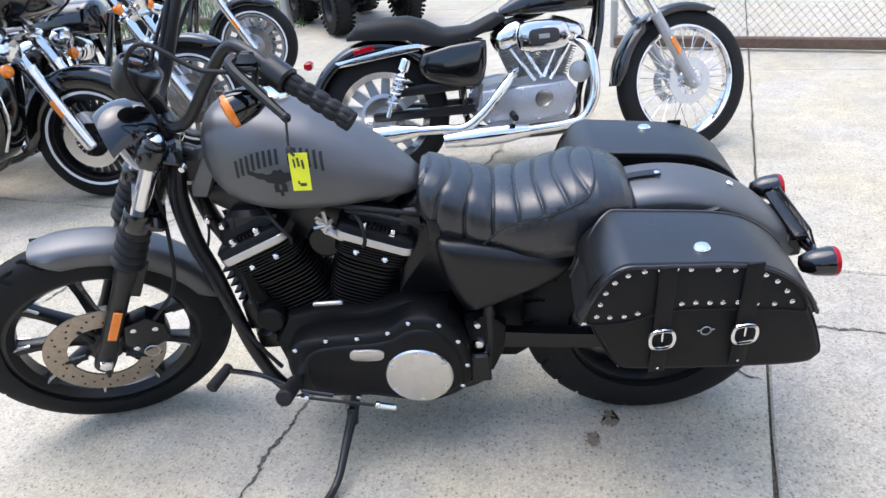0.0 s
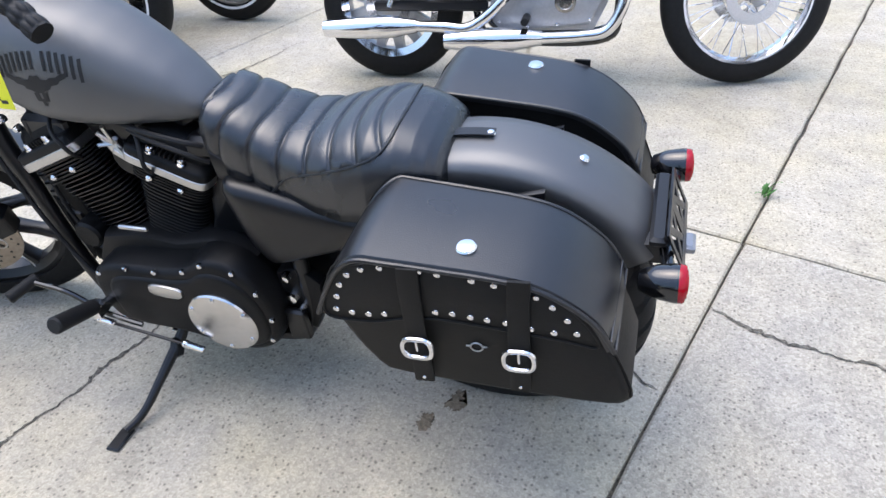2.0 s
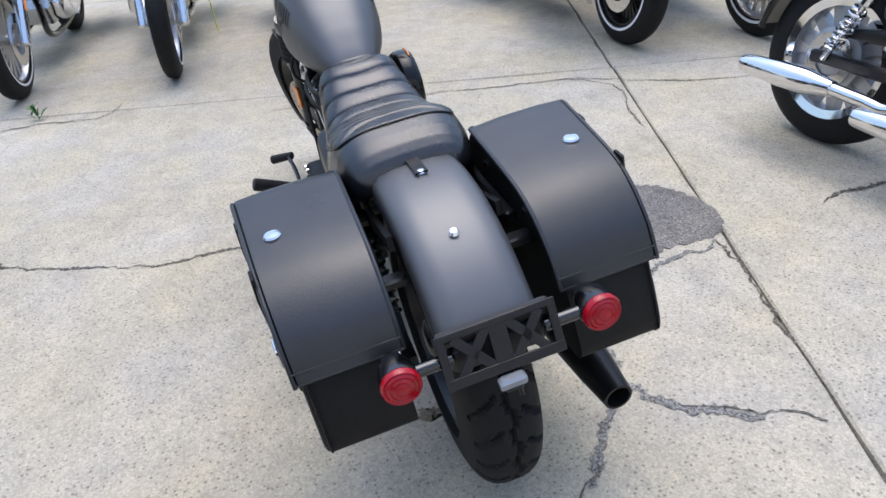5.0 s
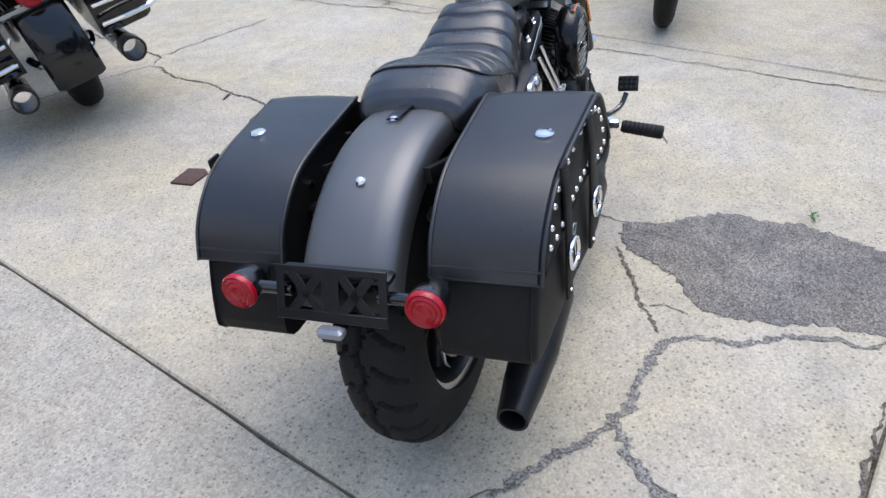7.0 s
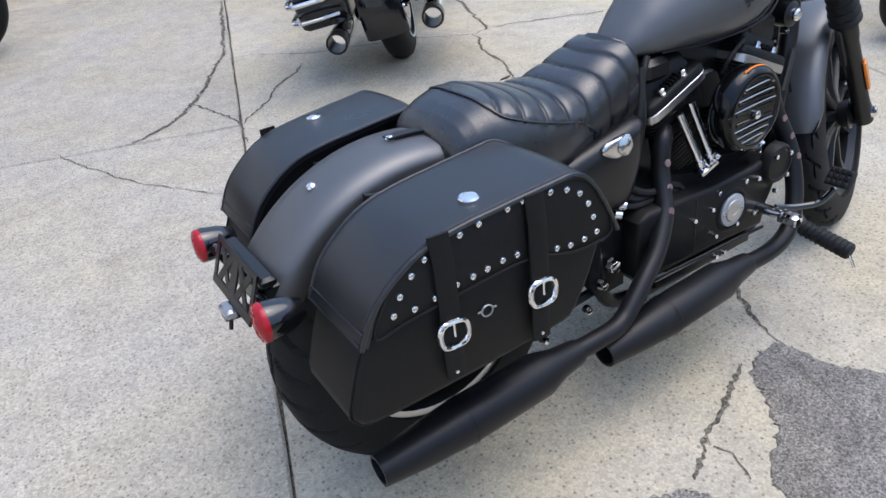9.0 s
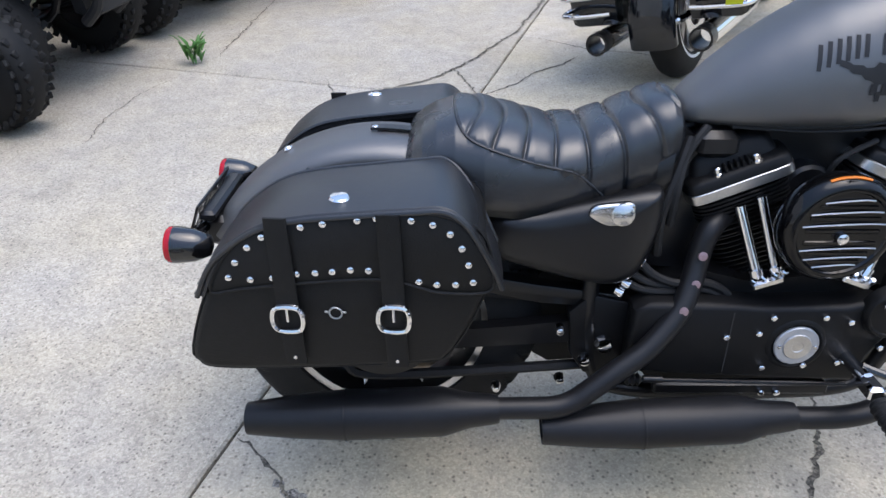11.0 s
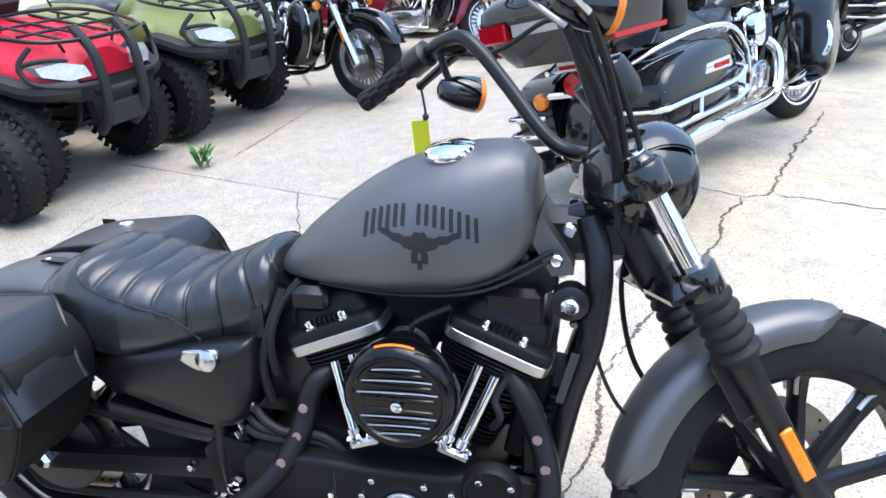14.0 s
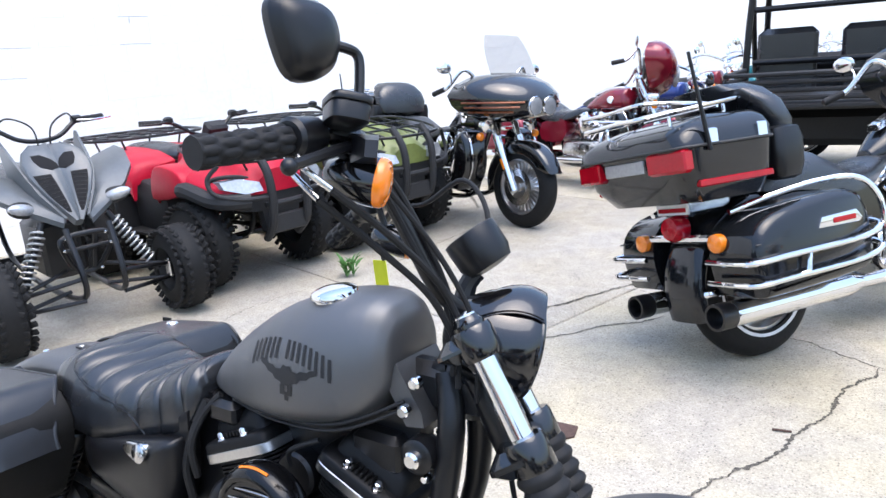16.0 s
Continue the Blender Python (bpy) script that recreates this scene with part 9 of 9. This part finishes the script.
# ---- wall, fence and small things ----
WALL_ROT = Matrix.Translation((-4.6, 2.0, 0)) @ Matrix.Rotation(radians(-12), 4, "Z")
WALL_PAINT = material("white_painted_block", (0.87, 0.87, 0.86), 0.6, 0.0, 0.06, 25, 0.2, 60, patches=0.6)
wall = solid("wall_white", Mesh().box((-0.16, 14, 2.4), (0.28, 52, 4.9), 0.01).xf(WALL_ROT), WALL_PAINT, "white painted block wall of a building", "wall", kind="structure")
block_mesh = Mesh().box((0, 0, 0), (0.018, 0.479, 0.239), 0.0015).data("block", WALL_PAINT)
rest = Mesh()
for j in range(20):
    for i in range(-12, 80):
        y = i * 0.48 + (0.24 if j % 2 else 0.0)
        p = Vector((-0.016, y, 0.112 + j * 0.24))
        if -2 <= y < 8 and j < 12:
            b = part("block", block_mesh, None, wall)
            b.matrix_local = WALL_ROT @ Matrix.Translation(p)
        elif j < 17:
            rest.box(p, (0.018, 0.479, 0.239), 0.0015)
tagged(part("block_courses", rest.xf(WALL_ROT), WALL_PAINT, wall), kind="stuff")
# open mortar joints
for y0, y1, z in ((1.175, 1.438, 1.912), (1.146, 1.429, 1.672), (0.157, 0.416, 1.674), (0.134, 0.334, 1.432)):
    part("mortar_gap", Mesh().tube([(-0.0068, y0, z), (-0.0068, y0 * 0.6 + y1 * 0.4, z + 0.003), (-0.0068, y1, z - 0.001)], 0.0026, 6, 5).xf(WALL_ROT), GALV, wall, "worn open mortar joint")
part("mortar_gap", Mesh().tube([(-0.0068, 1.271, 1.912), (-0.0068, 1.268, 1.88), (-0.0068, 1.267, 1.854)], 0.003, 6, 4).xf(WALL_ROT), GALV, wall)

fence = thing("chain_link_fence", ID, "galvanised chain-link fence with a rusty bottom rail", "fence", kind="structure")


def fence_run(p0, p1, high=1.62, pitch=0.062):
    p0, p1 = Vector(p0), Vector(p1)
    d, length = (p1 - p0).normalized(), (p1 - p0).length
    part("bottom_rail", Mesh().box((length / 2, 0, 0.06), (length, 0.06, 0.08), 0.01).xf(Matrix.Translation(p0) @ Matrix.Rotation(math.atan2(d.y, d.x), 4, "Z")), RUSTY_RAIL, fence, "rusty brown bottom rail")
    part("top_rail", Mesh().cyl(p0 + Vector((0, 0, 1.75)), p1 + Vector((0, 0, 1.75)), 0.022, n=10), GALV, fence)
    for k in range(int(length / 2.9) + 1):
        p = p1 - d * (2.9 * k) + Vector((0, -0.04, 0))
        part("post", Mesh().cyl(p, p + Vector((0, 0, 1.8)), 0.03, n=14), GALV, fence, "galvanised post")
    wires = Mesh()
    for k in range(int((length + high) / pitch)):
        for s in (-1, 1):
            x0 = k * pitch if s < 0 else k * pitch - high * 0.9
            x1 = x0 + s * high * 0.9
            lo, hi = max(min(x0, x1), 0), min(max(x0, x1), length)
            if hi > lo:
                zz = [0.1 + high * (x - x0) / (x1 - x0) for x in (lo, hi)]
                wires.cyl(p0 + d * lo + Vector((0, 0, zz[0])), p0 + d * hi + Vector((0, 0, zz[1])), 0.0021, n=3)
    tagged(part("wire_mesh", wires, GALV, fence, "diamond wire mesh"), kind="stuff")


fence_run((-9.0, -0.98, 0), (-0.49, -4.44, 0))
fence_run((2.85, -6.36, 0), (8.0, -9.7, 0))
pole = solid("pole", Mesh().cyl((2.82, -6.27, 0), (2.85, -6.3, 3.2), 0.055, n=20), GALV, "thick galvanised steel pole by the fence", "pole")

rnd = random.Random(11)
blades = Mesh()
for k in range(5200):
    x, y = rnd.uniform(2.75, 7.3), rnd.uniform(-10.0, -6.5)
    h = rnd.uniform(0.05, 0.16)
    a = rnd.uniform(0, 6.28)
    dx, dy = math.cos(a) * 0.008, math.sin(a) * 0.008
    base = len(blades.v)
    blades.v += [Vector((x - dx, y - dy, 0)), Vector((x + dx, y + dy, 0)), Vector((x + rnd.gauss(0, 0.03), y + rnd.gauss(0, 0.03), h))]
    blades.f.append((base, base + 1, base + 2))
solid("grass", blades, GRASS_MAT, "short green grass beyond the fence", "grass", kind="stuff", sharp=0)


def weed(x, y, size, n, seed):
    r = random.Random(seed)
    t = thing("weed", Matrix.Translation((x, y, 0)), "small green weed in a pavement joint", "weed")
    leaf = Mesh()
    leaf.loft([[Vector((u, w * q, z + (0.0 if q else 0.003))) for q in (-1, 0, 1)] for u, w, z in ((0, 0.002, 0), (0.02, 0.009, 0.016), (0.045, 0.011, 0.026), (0.07, 0.006, 0.026), (0.085, 0.001, 0.02))], closed=False)
    data = leaf.data("leaf", LEAF)
    for k in range(n):
        lf = part("leaf", data, None, t)
        s = size * r.uniform(0.5, 1.2)
        lf.matrix_local = Matrix.Translation((r.gauss(0, 0.02) * size, r.gauss(0, 0.02) * size, r.uniform(0, 0.06) * size)) @ Euler((r.gauss(0, 0.3), -r.uniform(0, 1.1), r.uniform(0, 6.28))).to_matrix().to_4x4() @ Matrix.Scale(s, 4)
    return t


weed(-1.33, 2.49, 1.15, 34, 3)
weed(-0.62, -1.02, 0.5, 12, 4)
weed(1.02, -0.83, 0.35, 8, 5)
weed(2.9, 1.5, 0.7, 14, 6)

scrap = Mesh().plate([(-0.06, -0.045), (0.05, -0.05), (0.065, 0.02), (0.04, 0.05), (-0.05, 0.045)], 0.008, Matrix.Translation((0.705, 1.295, 0.001)) @ Matrix.Rotation(radians(90), 4, "X"), 0.002)
solid("scrap_plate", scrap, RUST, "flat piece of rusty brown scrap on the concrete", "scrap")
twig = Mesh().tube([(1.36, 1.62, 0.006), (1.39, 1.625, 0.007), (1.42, 1.63, 0.006)], 0.004, 6)
solid("twig", twig, RUST, "short dark twig on the concrete", "twig")
OIL = paving("oil_stain", (0.22, 0.18, 0.13), 0.3, 120, 60, 0.3, 0.4)
for k, (x, y, s) in enumerate(((0.09, 0.07, 0.018), (0.14, 0.15, 0.014), (0.83, -0.02, 0.018))):
    patch([(x + s * math.cos(a) * (1 + 0.4 * math.sin(3 * a + k)), y + s * 1.8 * math.sin(a)) for a in (2 * math.pi * i / 9 for i in range(9))], OIL, "oil_spot", 0.0012, 50 + k, "brown oil spot")
